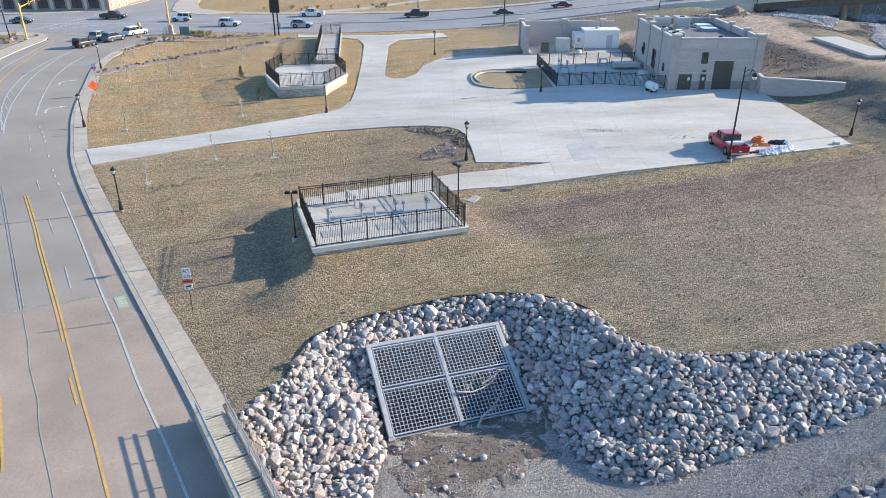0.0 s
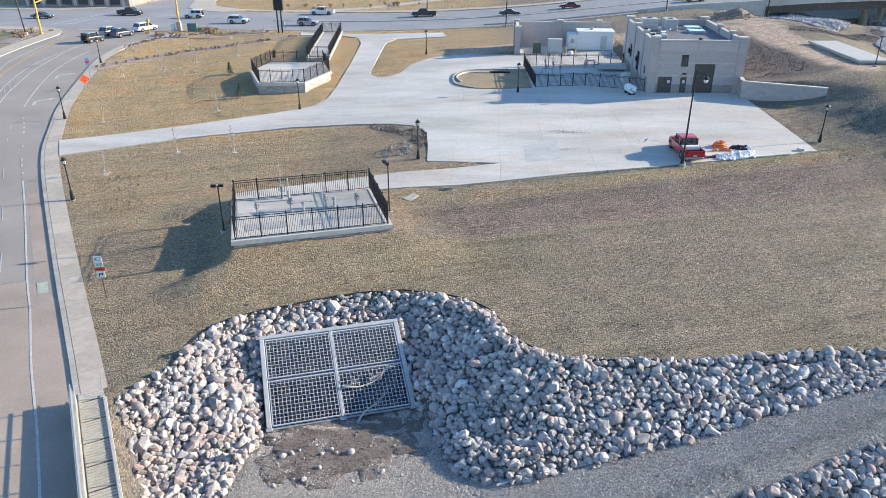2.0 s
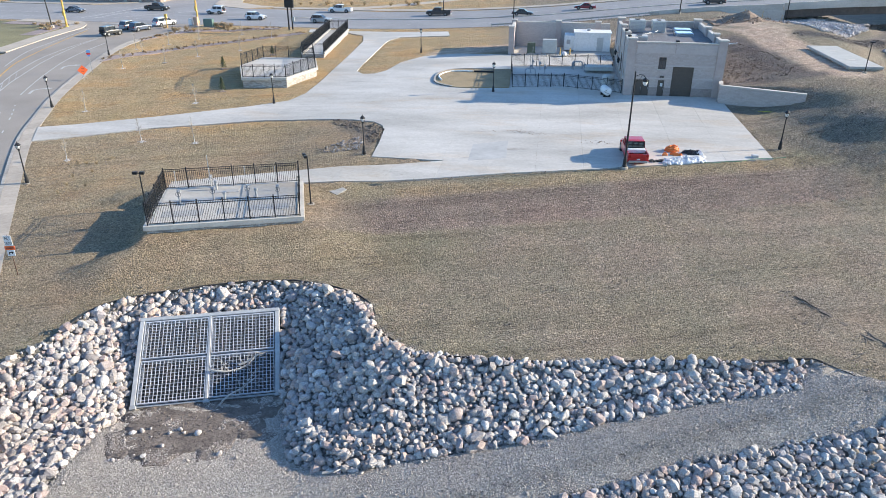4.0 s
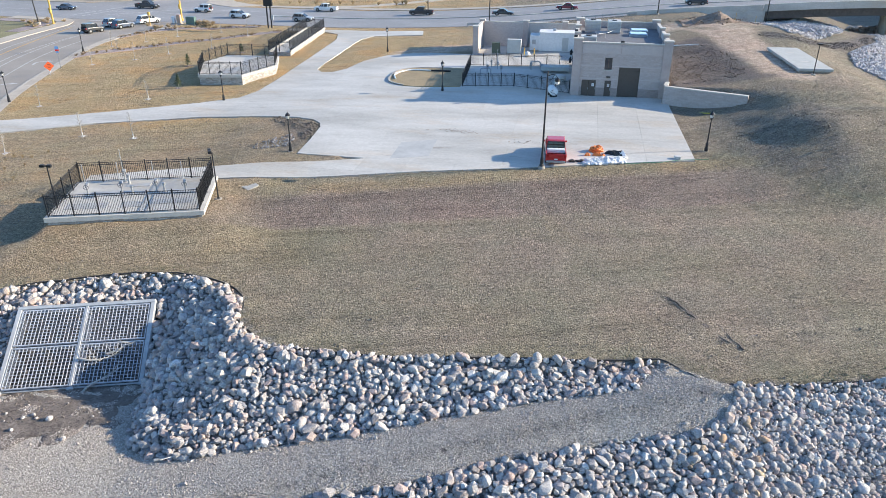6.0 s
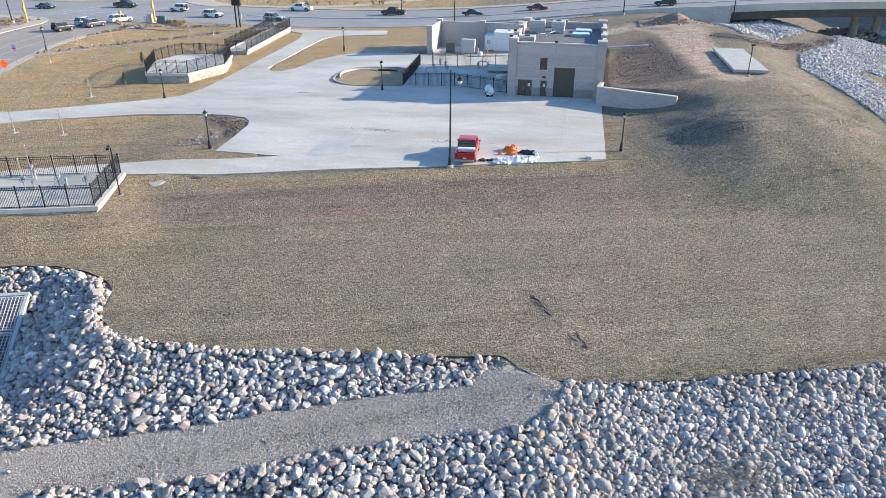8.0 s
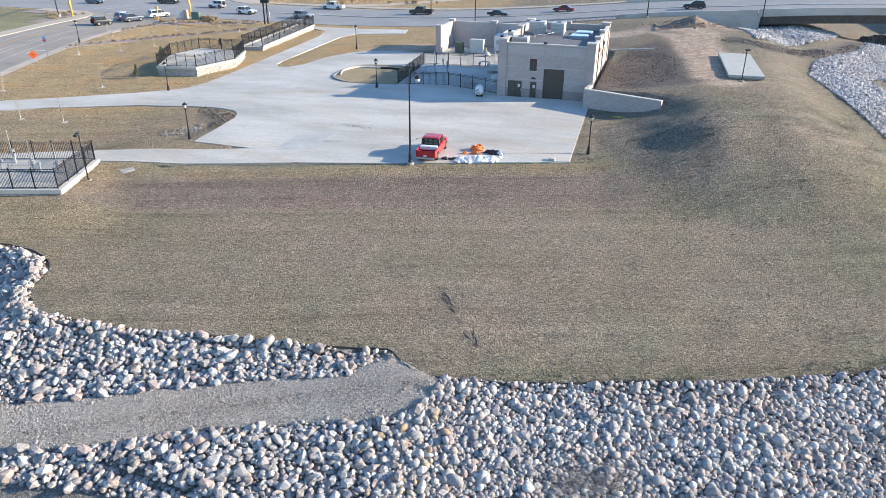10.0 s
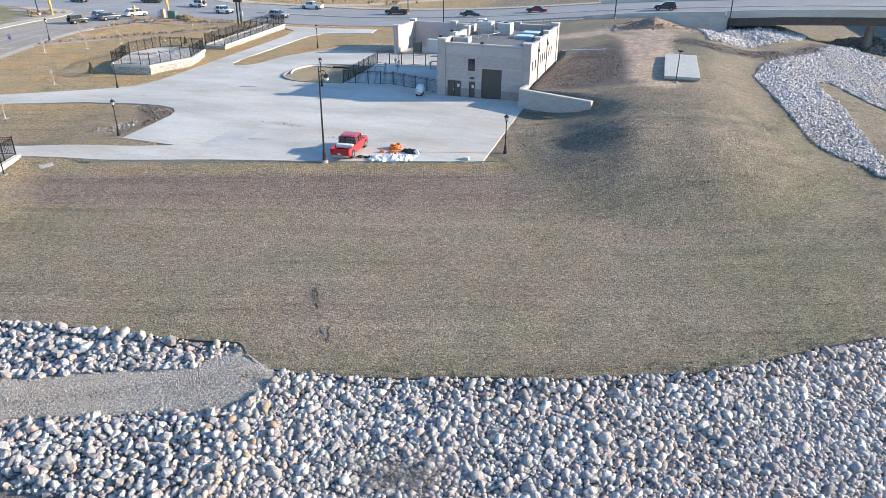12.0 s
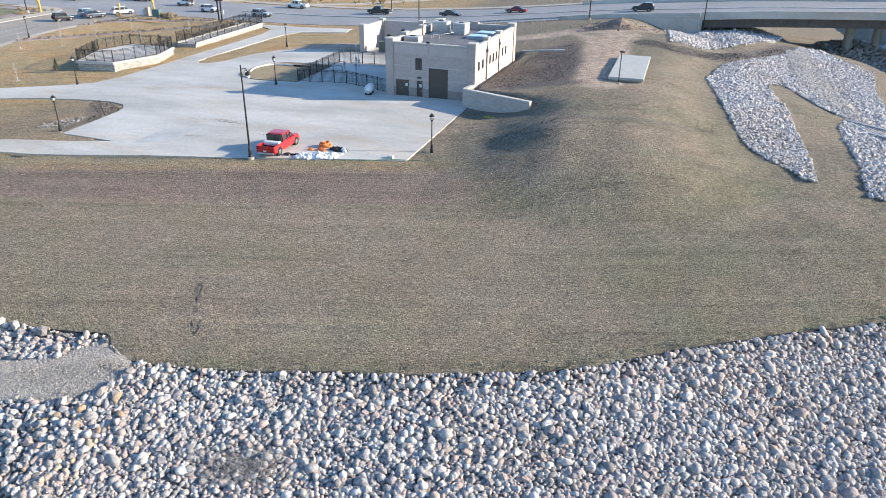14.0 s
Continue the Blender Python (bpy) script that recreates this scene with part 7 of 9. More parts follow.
def vehicle(kind, colour, x, y, z, heading, label, category="car"):
    L, W, H, wb = {"suv": (4.5, 1.9, 1.78, 2.7), "pickup": (5.7, 1.98, 1.88, 3.6), "van": (4.8, 1.95, 1.78, 2.9), "sedan": (4.7, 1.8, 1.45, 2.75), "jeep": (4.1, 1.85, 1.88, 2.5), "bus": (7.2, 2.2, 2.7, 4.2)}[kind]
    if colour not in CAR_PAINT:
        CAR_PAINT[colour] = paint("car_paint", colour, 0.3, 0.1, 0.6)
    pm = CAR_PAINT[colour]
    v = thing("pickup_truck" if kind == "pickup" else "bus" if kind == "bus" else "car", pose(x, y, z, 0, 0, heading), label, category, "vehicles on the streets")
    w, r = W / 2, 0.39 if kind in ("pickup", "jeep", "suv") else 0.34
    belt = H * 0.61
    lo = 0.32 if kind != "jeep" else 0.45
    hood = belt - 0.05
    bm = bmesh.new()
    f, b = L / 2, -L / 2
    if kind == "pickup":
        loft(bm, [(f, w * 0.80, lo + 0.12, hood - 0.22, 0.1), (f - 0.12, w * 0.92, lo + 0.03, hood - 0.08, 0.12), (f - 0.35, w * 0.98, lo, hood, 0.13), (f - 1.4, w, lo, hood + 0.05, 0.1), (0.35 - 0.9, w, lo, belt, 0.08), (-0.75, w, lo, belt, 0.08)])
        part("body", bm, pm, v)
        bm = bmesh.new()
        box(bm, b + 0.08, -0.76, -w, -w + 0.1, lo + 0.05, belt, None, 0.02)
        box(bm, b + 0.08, -0.76, w - 0.1, w, lo + 0.05, belt, None, 0.02)
        box(bm, b, b + 0.08, -w + 0.02, w - 0.02, lo + 0.15, belt, None, 0.02)
        box(bm, b + 0.08, -0.76, -w + 0.1, w - 0.1, lo + 0.05, lo + 0.25)
        part("bed", bm, pm, v, "open cargo bed with a tailgate")
        c0, c1 = -0.80, f - 1.35
    else:
        loft(bm, [(f, w * 0.72, lo + 0.14, hood - 0.30, 0.10), (f - 0.10, w * 0.88, lo + 0.04, hood - 0.16, 0.14), (f - 0.32, w * 0.97, lo, hood - 0.06, 0.15), (f - 0.8, w, lo, hood, 0.14), (f - 1.25, w, lo, hood + 0.04, 0.12), (0, w, lo, belt, 0.10), (b + 0.45, w, lo, belt, 0.12), (b + 0.14, w * 0.95, lo + 0.04, belt - 0.03, 0.13), (b, w * 0.84, lo + 0.12, belt - 0.12, 0.12)])
        part("body", bm, pm, v)
        c0 = b + (0.12 if kind in ("suv", "van", "jeep", "bus") else 0.95)
        c1 = f - {"suv": 1.35, "van": 0.95, "sedan": 1.3, "jeep": 1.35, "bus": 0.9}[kind]
    rake, back = {"suv": (0.85, 0.38), "pickup": (0.6, 0.12), "van": (1.05, 0.45), "sedan": (0.75, 0.6), "jeep": (0.25, 0.06), "bus": (0.3, 0.05)}[kind]
    bm = bmesh.new()
    wg = w - 0.07
    loft(bm, [(c0, wg, belt - 0.05, belt + 0.02, 0.02), (c0 + back, wg - 0.1, belt - 0.05, H - 0.06, 0.06), (c1 - rake, wg - 0.1, belt - 0.05, H - 0.06, 0.06), (c1, wg - 0.02, belt - 0.05, belt + 0.02, 0.02)])
    part("glasshouse", bm, M_glass, v, "dark tinted windows")
    bm = bmesh.new()
    loft(bm, [(c0 + back * 0.9, wg - 0.14, H - 0.13, H - 0.05, 0.03), (c0 + back + 0.3, wg - 0.07, H - 0.14, H, 0.06), (c1 - rake - 0.2, wg - 0.07, H - 0.13, H, 0.05), (c1 - rake * 0.92, wg - 0.14, H - 0.13, H - 0.06, 0.03)])
    part("roof", bm, pm, v)
    for xm in ([c0 + back, (c0 + c1) / 2, c1 - rake] if kind != "bus" else [c0 + 0.1 + k * 1.2 for k in range(5)]):
        for s in (-1, 1):
            pb = bmesh.new()
            rod(pb, (xm, s * (wg - 0.005), belt - 0.04), (xm - (0 if kind in ("jeep", "bus") else 0.06), s * (wg - 0.085), H - 0.05), 0.05, 0.04, 5)
            part("pillar", pb, pm, v)
    for xw in (wb / 2 + 0.08, -wb / 2 + 0.08):
        for s in (-1, 1):
            tb = bmesh.new()
            rod(tb, (xw, s * (w - 0.22), r), (xw, s * (w + 0.02), r), r, r, 16)
            ab = bmesh.new()
            rod(ab, (xw, s * (w - 0.3), r + 0.03), (xw, s * (w + 0.006), r + 0.03), r + 0.075, r + 0.075, 16)
            part("wheel_arch", ab, M_tyre, v, "black wheel arch")
            wheel = part("wheel", tb, M_tyre, v)
            rb = bmesh.new()
            rod(rb, (xw, s * (w + 0.014), r), (xw, s * (w + 0.035), r), r * 0.62, r * 0.55, 12)
            part("rim", rb, M_rim, wheel)
    for s in (-1, 1):
        part("headlight", boxed(f - 0.12, f + 0.01, s * w * 0.66 - 0.18, s * w * 0.66 + 0.18, hood - 0.32, hood - 0.16, 0.02), M_head, v)
        part("tail_light", boxed(b - 0.012, b + 0.1, s * (w * 0.82) - 0.09, s * (w * 0.82) + 0.09, belt - 0.34, belt - 0.04, 0.01), M_tail, v)
        mb = bmesh.new()
        box(mb, c1 - 0.45, c1 - 0.3, s * (w + 0.1) - 0.1, s * (w + 0.1) + 0.1, belt + 0.02, belt + 0.2, None, 0.03)
        part("mirror", mb, pm, v)
    part("bumper", boxed(b - 0.1, b + 0.06, -w * 0.9, w * 0.9, lo, lo + 0.2, 0.03), M_steel if kind == "pickup" else pm, v)
    part("bumper", boxed(f - 0.1, f + 0.06, -w * 0.86, w * 0.86, lo, lo + 0.22, 0.03), M_black, v)
    part("grille", boxed(f - 0.03, f + 0.015, -w * 0.42, w * 0.42, lo + 0.24, hood - 0.2, 0.01), M_black, v)
    if kind == "jeep":
        sb = bmesh.new()
        rod(sb, (b - 0.02, 0.1, 1.0), (b - 0.24, 0.1, 1.0), 0.38, 0.38, 16)
        part("spare_wheel", sb, M_tyre, v)
    return v


RED, WHITE, DARK, SILVER, BLUE, MAROON = (0.48, 0.018, 0.022), (0.72, 0.72, 0.72), (0.03, 0.032, 0.035), (0.34, 0.35, 0.36), (0.07, 0.09, 0.13), (0.22, 0.02, 0.03)
truck = vehicle("pickup", RED, 29.3, 70.3, float(lot_level(29.3, 70.3)) + 0.07, 94, "red crew-cab pickup with a white toolbox, parked on the concrete", "pickup truck")
part("toolbox", boxed(-1.62, -1.08, -0.86, 0.86, 0.85, 1.24, 0.04), M_white, truck, "white toolbox across the bed")
for side in (-0.78, -0.26, 0.26, 0.78):
    rk = bmesh.new()
    box(rk, -0.97, -0.90, side - 0.035, side + 0.035, 0.9, 1.80)
    part("rack_post", rk, M_black, truck)
for h in (1.20, 1.48, 1.78):
    part("rack_rail", boxed(-0.985, -0.885, -0.82, 0.82, h - 0.035, h + 0.035), M_black, truck, "black headache rack behind the cab")
part("number_plate", boxed(-2.965, -2.952, -0.16, 0.16, 0.62, 0.74), M_white, truck)
rz = lambda x, y: float(road_level(y)) + 0.03
cz = lambda x: float(cross_level(x)) + 0.05
vehicle("jeep", DARK, -66.9, 135.6, rz(0, 135.6), 68, "black boxy off-roader with a rear spare wheel, waiting", "car")
vehicle("suv", SILVER, -67.4, 143.6, rz(0, 143.6), 72, "silver-grey estate car waiting at the junction")
vehicle("suv", BLUE, -64.2, 142.0, rz(0, 142.0), 68, "dark blue sport utility car waiting at the junction")
vehicle("van", WHITE, -62.6, 149.0, rz(0, 149.0), 60, "white minivan waiting at the junction")
vehicle("jeep", WHITE, -59.6, 168.1, cz(-59.6), 180, "white boxy off-roader on the crossing road")
vehicle("suv", WHITE, -46.6, 160.6, cz(-46.6), 0, "white sport utility car on the crossing road")
vehicle("suv", SILVER, -30.5, 158.6, cz(-30.5), 0, "silver sport utility car on the crossing road")
vehicle("pickup", DARK, -76.6, 171.6, cz(-76.6), 0, "black pickup crossing the junction", "pickup truck")
vehicle("pickup", WHITE, -31.1, 176.0, cz(-31.1), 180, "white pickup on the crossing road", "pickup truck")
vehicle("pickup", DARK, -6.1, 171.5, cz(-6.1), 180, "black pickup on the crossing road", "pickup truck")
vehicle("sedan", DARK, 13.6, 166.7, cz(13.6), 0, "dark saloon car on the crossing road")
vehicle("sedan", MAROON, 27.4, 172.0, cz(27.4), 180, "dark red saloon car on the crossing road")
vehicle("suv", DARK, 55.0, 170.5, cz(55), 180, "dark sport utility car by the bridge")
vehicle("sedan", BLUE, -94.4, 165.0, cz(-94.4), 0, "dark blue saloon car at the junction")

# ---- sandbags and tarps beside the pickup ----
def lumpy(bm, at, sx, sy, sz, seed, seg=8, wild=0.16):
    r = random.Random(seed)
    ret = bmesh.ops.create_uvsphere(bm, u_segments=seg, v_segments=6, radius=1.0)
    a = r.uniform(0, math.pi)
    for v in ret["verts"]:
        n = v.co.copy()
        k = 1 + r.uniform(-wild, wild)
        x, y = n.x * sx * k, n.y * sy * k
        v.co = Vector((at[0] + x * math.cos(a) - y * math.sin(a), at[1] + x * math.sin(a) + y * math.cos(a), at[2] + max(n.z, -0.7) * sz * k))


def crumpled(bm, at, sx, sy, h, seed):
    """A heap of folded sheeting: a dome with sharp irregular creases."""
    r = random.Random(seed)
    n, rows = 30, []
    folds = [(r.uniform(0, 6.28), r.uniform(3, 9), r.uniform(0, 6.28)) for _ in range(7)]
    for j in range(11):
        q = j / 10
        ring = []
        for i in range(n):
            a = 2 * math.pi * i / n
            crease = sum(abs(math.sin(f * q * math.cos(a - d) + p)) for d, f, p in folds) / 7
            rad = q * (1 + 0.25 * math.sin(3 * a + seed) + 0.15 * math.sin(7 * a) + r.uniform(-0.06, 0.06))
            ring.append(bm.verts.new((at[0] + sx * rad * math.cos(a), at[1] + sy * rad * math.sin(a), (1 - q ** 1.6) * h * (0.25 + 1.1 * crease) + r.uniform(0, 0.07) * (q < 1) - (0.03 if q == 1 else 0))))
        rows.append(ring)
    for a, b in zip(rows, rows[1:]):
        for i in range(n):
            bm.faces.new((a[i], b[i], b[(i + 1) % n], a[(i + 1) % n]))
    bmesh.ops.remove_doubles(bm, verts=bm.verts[:], dist=0.02)


rb = random.Random(4)
sheeting = thing("white_tarp_heap", pose(34.2, 69.5, float(lot_level(34.2, 69.5)) + 0.07, 0, 0, 14), "crumpled white plastic sheeting spread over sandbags", "tarp")
bm = bmesh.new()
for k in range(26):
    t = rb.uniform(-1, 1)
    crumpled(bm, (1.75 * t, rb.gauss(0.1 * t, 0.3)), rb.uniform(0.35, 0.75), rb.uniform(0.28, 0.5), rb.uniform(0.16, 0.5) * (1.1 - 0.55 * abs(t)), 10 + k)
part("sheet", bm, M_bag, sheeting)
for k in range(16):
    t = rb.uniform(-1.0, 1.0)
    x, y = 34.2 + 2.0 * t, 69.5 + 0.5 * t + rb.choice((-1, 1)) * rb.uniform(0.45, 0.75)
    bag = thing("sandbag", pose(x, y, float(lot_level(x, y)) + 0.14), "white woven sandbag beside the sheeting", "sandbag", "white sandbags round the heap")
    bm = bmesh.new()
    lumpy(bm, (0, 0, 0.0), 0.27, 0.17, 0.11, k, 8, 0.3)
    part("sack", bm, M_bag, bag, smooth=True)
bay = [(13.06, 72.4), (13.12, 67.2), (16.84, 68.5), (16.64, 74.1)]
tagged(mesh_object("concrete_patch", sheet(bay, 1.0, 0.078, 0.05, lot_level), M_patch), "smooth grey replaced bay in the concrete forecourt", "concrete slab", kind="structure")
hose = thing("garden_hose", pose(0, 0, 0), "thin green garden hose along the edge of the concrete", "hose")
bm = bmesh.new()
line = smooth_line([(35.6, 69.3), (36.8, 69.15), (38.2, 69.75), (39.4, 69.95), (40.4, 70.6), (41.6, 71.15), (43.0, 71.5), (44.2, 71.9)], 3)
line = [Vector((x, y, max(float(lot_level(x, y)) + 0.10, z_at(x, y) + 0.06))) for x, y in line]
for p, q in zip(line, line[1:]):
    rod(bm, p, q, 0.035, 0.035, 6)
bmesh.ops.remove_doubles(bm, verts=bm.verts[:], dist=0.03)
part("hose", bm, M_hose, hose)
part("valve_box", boxed(40.9, 41.5, 71.3, 71.8, float(lot_level(41.2, 71.5)) + 0.04, float(lot_level(41.2, 71.5)) + 0.34, 0.04), M_patch, hose, "grey valve box")
coil = thing("orange_hose_coil", pose(33.4, 72.5, float(lot_level(33.4, 72.5)) + 0.07), "stacked coil of bright orange lay-flat hose", "hose")
bm = bmesh.new()
for k in range(4):
    rr, cx, cy = 0.50 - 0.04 * k + rb.uniform(-0.08, 0.08), rb.uniform(-0.12, 0.12), rb.uniform(-0.1, 0.1)
    loop = [(cx + rr * math.cos(a * 0.35), cy + rr * math.sin(a * 0.35), 0.07 + 0.13 * k + 0.05 * math.sin(a * 1.3 + k)) for a in range(19)]
    tube(bm, loop, 0.085, 6)
for k in range(4):
    crumpled(bm, (rb.gauss(0.1, 0.3), rb.gauss(0.0, 0.2)), rb.uniform(0.2, 0.34), rb.uniform(0.18, 0.3), rb.uniform(0.4, 0.6), 50 + k)
part("coil", bm, M_tarp, coil)
tail = thing("orange_sheet", pose(33.3, 71.3, float(lot_level(33.3, 71.3)) + 0.07), "loose folds of orange sheeting in front of the coil", "tarp")
bm = bmesh.new()
for k in range(6):
    crumpled(bm, (rb.gauss(0.0, 0.55), rb.gauss(0, 0.16)), rb.uniform(0.2, 0.36), rb.uniform(0.14, 0.24), rb.uniform(0.12, 0.3), 70 + k)
part("sheet", bm, M_tarp, tail)
heap = thing("black_tarp_heap", pose(35.5, 72.0, float(lot_level(35.5, 72.0)) + 0.07), "crumpled black plastic sheet with a white fold", "tarp")
bm = bmesh.new()
for k in range(7):
    crumpled(bm, (rb.gauss(-0.1, 0.5), rb.gauss(0.0, 0.2)), rb.uniform(0.3, 0.55), rb.uniform(0.24, 0.4), rb.uniform(0.2, 0.42), 90 + k)
part("sheet", bm, M_blacktarp, heap)
bm = bmesh.new()
crumpled(bm, (0.45, -0.32), 0.36, 0.22, 0.4, 99)
part("fold", bm, M_bag, heap, "white fold of the sheet")
heap = thing("debris_heap", pose(31.6, 69.0, float(lot_level(31.6, 69.0)) + 0.07), "small heap of dark straps and rags by the pickup", "debris")
bm = bmesh.new()
for k in range(8):
    lumpy(bm, (rb.uniform(-0.8, 0.5), rb.uniform(-0.25, 0.25), 0.1), rb.uniform(0.15, 0.35), 0.12, 0.12, 160 + k)
part("rag", bm, M_blacktarp, heap)
M_crumb = surface("tan_soil_crumb", (0.20, 0.165, 0.13), (0.40, 0.34, 0.28), 3.0, 0.5, 0.95, bump=0)
for x, y, seed in ((17.5, 77.5, 1), (19.0, 77.2, 2), (26.4, 74.6, 3)):
    m = thing("dirt_patch", pose(x, y, float(lot_level(x, y)) + 0.07), "scatter of soil clods on the concrete", "debris", "soil on the forecourt")
    bm = bmesh.new()
    r = random.Random(seed)
    for k in range(26):
        lumpy(bm, (r.gauss(0, 1.1), r.gauss(0, 0.35), 0.01), r.uniform(0.03, 0.14), r.uniform(0.03, 0.08), 0.03, 300 + k, 5)
    tagged(part("clod_fill", bm, M_crumb, m), kind="stuff")

# ---- service yard ----
def ybase(x, y):
    return float(lot_level(x, y)) + 0.07


cont = thing("generator_container", pose(27.2, 126.4, ybase(27, 126)), "white walk-in generator enclosure", "container")
part("casing", boxed(-3.0, 3.0, -1.7, 1.7, 0.15, 3.1, 0.03), M_white, cont)
part("base_frame", boxed(-3.0, 3.0, -1.66, 1.66, -0.1, 0.149), M_steel, cont)
part("end_box", boxed(-4.6, -3.005, -1.5, 1.5, 0.15, 2.6, 0.03), M_white, cont)
part("roof_sheet", boxed(-3.1, 3.1, -1.8, 1.8, 3.1, 3.18), M_white, cont)
part("door", boxed(0.8, 1.8, -1.74, -1.705, 0.3, 2.4), M_hvac, cont)
part("vent", boxed(-4.2, -3.6, -1.54, -1.505, 1.2, 1.9), M_steel, cont)
bm = bmesh.new()
lathe(bm, [(0.3, 3.18), (0.3, 3.4), (0.4, 3.45), (0.2, 3.55)], 12, (-0.6, 0.2, 0))
part("exhaust", bm, M_steel, cont)
for nm, x, y, sx, sy, h, m, lab in (("transformer", 17.2, 122.6, 1.3, 1.0, 1.75, paint("utility_green", (0.10, 0.12, 0.08), 0.5), "dark green pad transformer"), ("switch_cabinet", 20.2, 122.8, 2.3, 1.1, 2.3, M_hvac, "pale grey switchgear cabinet")):
    t = thing(nm, pose(x, y, ybase(x, y)), lab + " in the service yard", "cabinet")
    part("plinth", boxed(-sx / 2 - 0.15, sx / 2 + 0.15, -sy / 2 - 0.15, sy / 2 + 0.15, -0.1, 0.12), M_kerb, t)
    part("case", boxed(-sx / 2, sx / 2, -sy / 2, sy / 2, 0.12, h, 0.03), m, t)
    for k in range(2):
        part("door", boxed(-sx / 2 + 0.05 + k * sx / 2, -0.02 + k * sx / 2, -sy / 2 - 0.03, -sy / 2 - 0.002, 0.2, h - 0.12), m, t)
for x, y in ((22.0, 121.8), (23.6, 121.9)):
    b = thing("guard_post", pose(x, y, ybase(x, y)), "yellow steel guard post", "bollard", "yellow guard posts")
    bm = bmesh.new()
    lathe(bm, [(0.09, -0.1), (0.09, 1.05), (0.05, 1.12)], 10)
    part("tube", bm, M_traffic, b)
bag = thing("bulk_sack", pose(22.6, 120.4, ybase(22.6, 120.4)), "white bulk sack on the yard floor", "sack")
bm = bmesh.new()
lumpy(bm, (0, 0, 0.35), 0.6, 0.5, 0.45, 9, 10)
part("sack", bm, M_bag, bag, smooth=True)
for x, y, p in ((17.7, 107.4, 2.9), (17.9, 111.0, 3.0), (19.0, 109.6, 2.8), (19.8, 107.0, 2.7), (24.0, 109.8, 1.4), (25.6, 108.6, 1.4)):
    valve(x, y, ybase(x, y), p, "valves in the yard", 10)
for x, y in ((17.0, 105.0), (23.8, 110.6)):
    pp = thing("pipe_bend", pose(x, y, ybase(x, y)), "grey pipe assembly rising from the slab", "pipe")
    bm = bmesh.new()
    tube(bm, [(0, 0, -0.05), (0, 0, 0.9), (0.3, 0, 1.1), (1.3, 0.1, 1.1), (1.5, 0.1, 0.9), (1.5, 0.1, -0.05)], 0.09, 8)
    part("pipe", bm, M_steel, pp)
    for xx in (0.0, 1.5):
        bm = bmesh.new()
        rod(bm, (xx, 0.1 * (xx > 0), 0.3), (xx, 0.1 * (xx > 0), 0.36), 0.16, 0.16, 10)
        part("flange", bm, M_steel, pp)
bn = thing("equipment_cover", pose(27.6, 108.6, ybase(27.6, 108.6)), "ribbed grey metal equipment cover on short legs", "cover")
part("box", boxed(-2.0, 2.0, -0.9, 0.9, 0.35, 0.9, 0.04), M_hvac, bn)
for k in range(10):
    part("rib", boxed(-1.95 + k * 0.4, -1.75 + k * 0.4, -0.94, 0.94, 0.9, 0.95), M_hvac, bn)
for sx in (-1.8, 1.8):
    for sy in (-0.7, 0.7):
        part("leg", boxed(sx - 0.05, sx + 0.05, sy - 0.05, sy + 0.05, -0.05, 0.35), M_steel, bn)
tk = thing("fuel_tank", pose(27.9, 94.6, ybase(27.9, 94.6), 0, 0, 104), "white horizontal fuel tank on skids with a hose", "tank")
bm = bmesh.new()
prof = [(-1.0, 0.05), (-0.98, 0.35), (-0.88, 0.5), (-0.8, 0.54), (0.8, 0.54), (0.88, 0.5), (0.98, 0.35), (1.0, 0.05)]
rings = [[bm.verts.new((x, r * math.cos(2 * math.pi * i / 18), 0.72 + r * math.sin(2 * math.pi * i / 18))) for i in range(18)] for x, r in prof]
for a, b in zip(rings, rings[1:]):
    for i in range(18):
        bm.faces.new((a[i], b[i], b[(i + 1) % 18], a[(i + 1) % 18]))
bm.faces.new(rings[0])
bm.faces.new(rings[-1][::-1])
part("shell", bm, M_white, tk, smooth=True)
for x in (-0.6, 0.6):
    part("skid", boxed(x - 0.06, x + 0.06, -0.45, 0.45, -0.02, 0.3), M_black, tk)
bm = bmesh.new()
pts = [(-1.05, 0.1, 1.0)] + [(-1.05 - 0.06 * math.sin(k), 0.1 + 0.4 * math.sin(k * 0.7), 1.0 - 0.1 * k) for k in range(1, 10)]
tube(bm, pts, 0.025)
part("hose", bm, M_black, tk)
rd = thing("round_vessel", pose(28.6, 101.6, ybase(28.6, 101.6)), "squat grey cylindrical vessel by the wall", "tank")
bm = bmesh.new()
lathe(bm, [(0.85, -0.05), (0.85, 0.9), (0.7, 1.15), (0.2, 1.25)], 16)
part("shell", bm, M_hvac, rd)
pipe = thing("drain_hose", pose(0, 0, 0), "black corrugated drain hose across the island", "hose")
bm = bmesh.new()
pts = smooth_line([(9.3, 106.4, 0.26), (7.6, 106.6, 0.26), (5.6, 106.0, 0.24), (4.6, 103.4, 0.24), (5.4, 100.6, 0.24)], 5)
tube(bm, [(x, y, float(lot_level(x, y)) + z + 0.02) for x, y, z in pts], 0.11, 8)
part("hose", bm, M_white, pipe)
bm = bmesh.new()
tube(bm, [(x, y, float(lot_level(x, y)) + 0.28) for x, y in ((9.4, 106.4), (11.0, 106.5), (12.4, 106.3))], 0.13, 8)
part("end", bm, M_black, pipe)
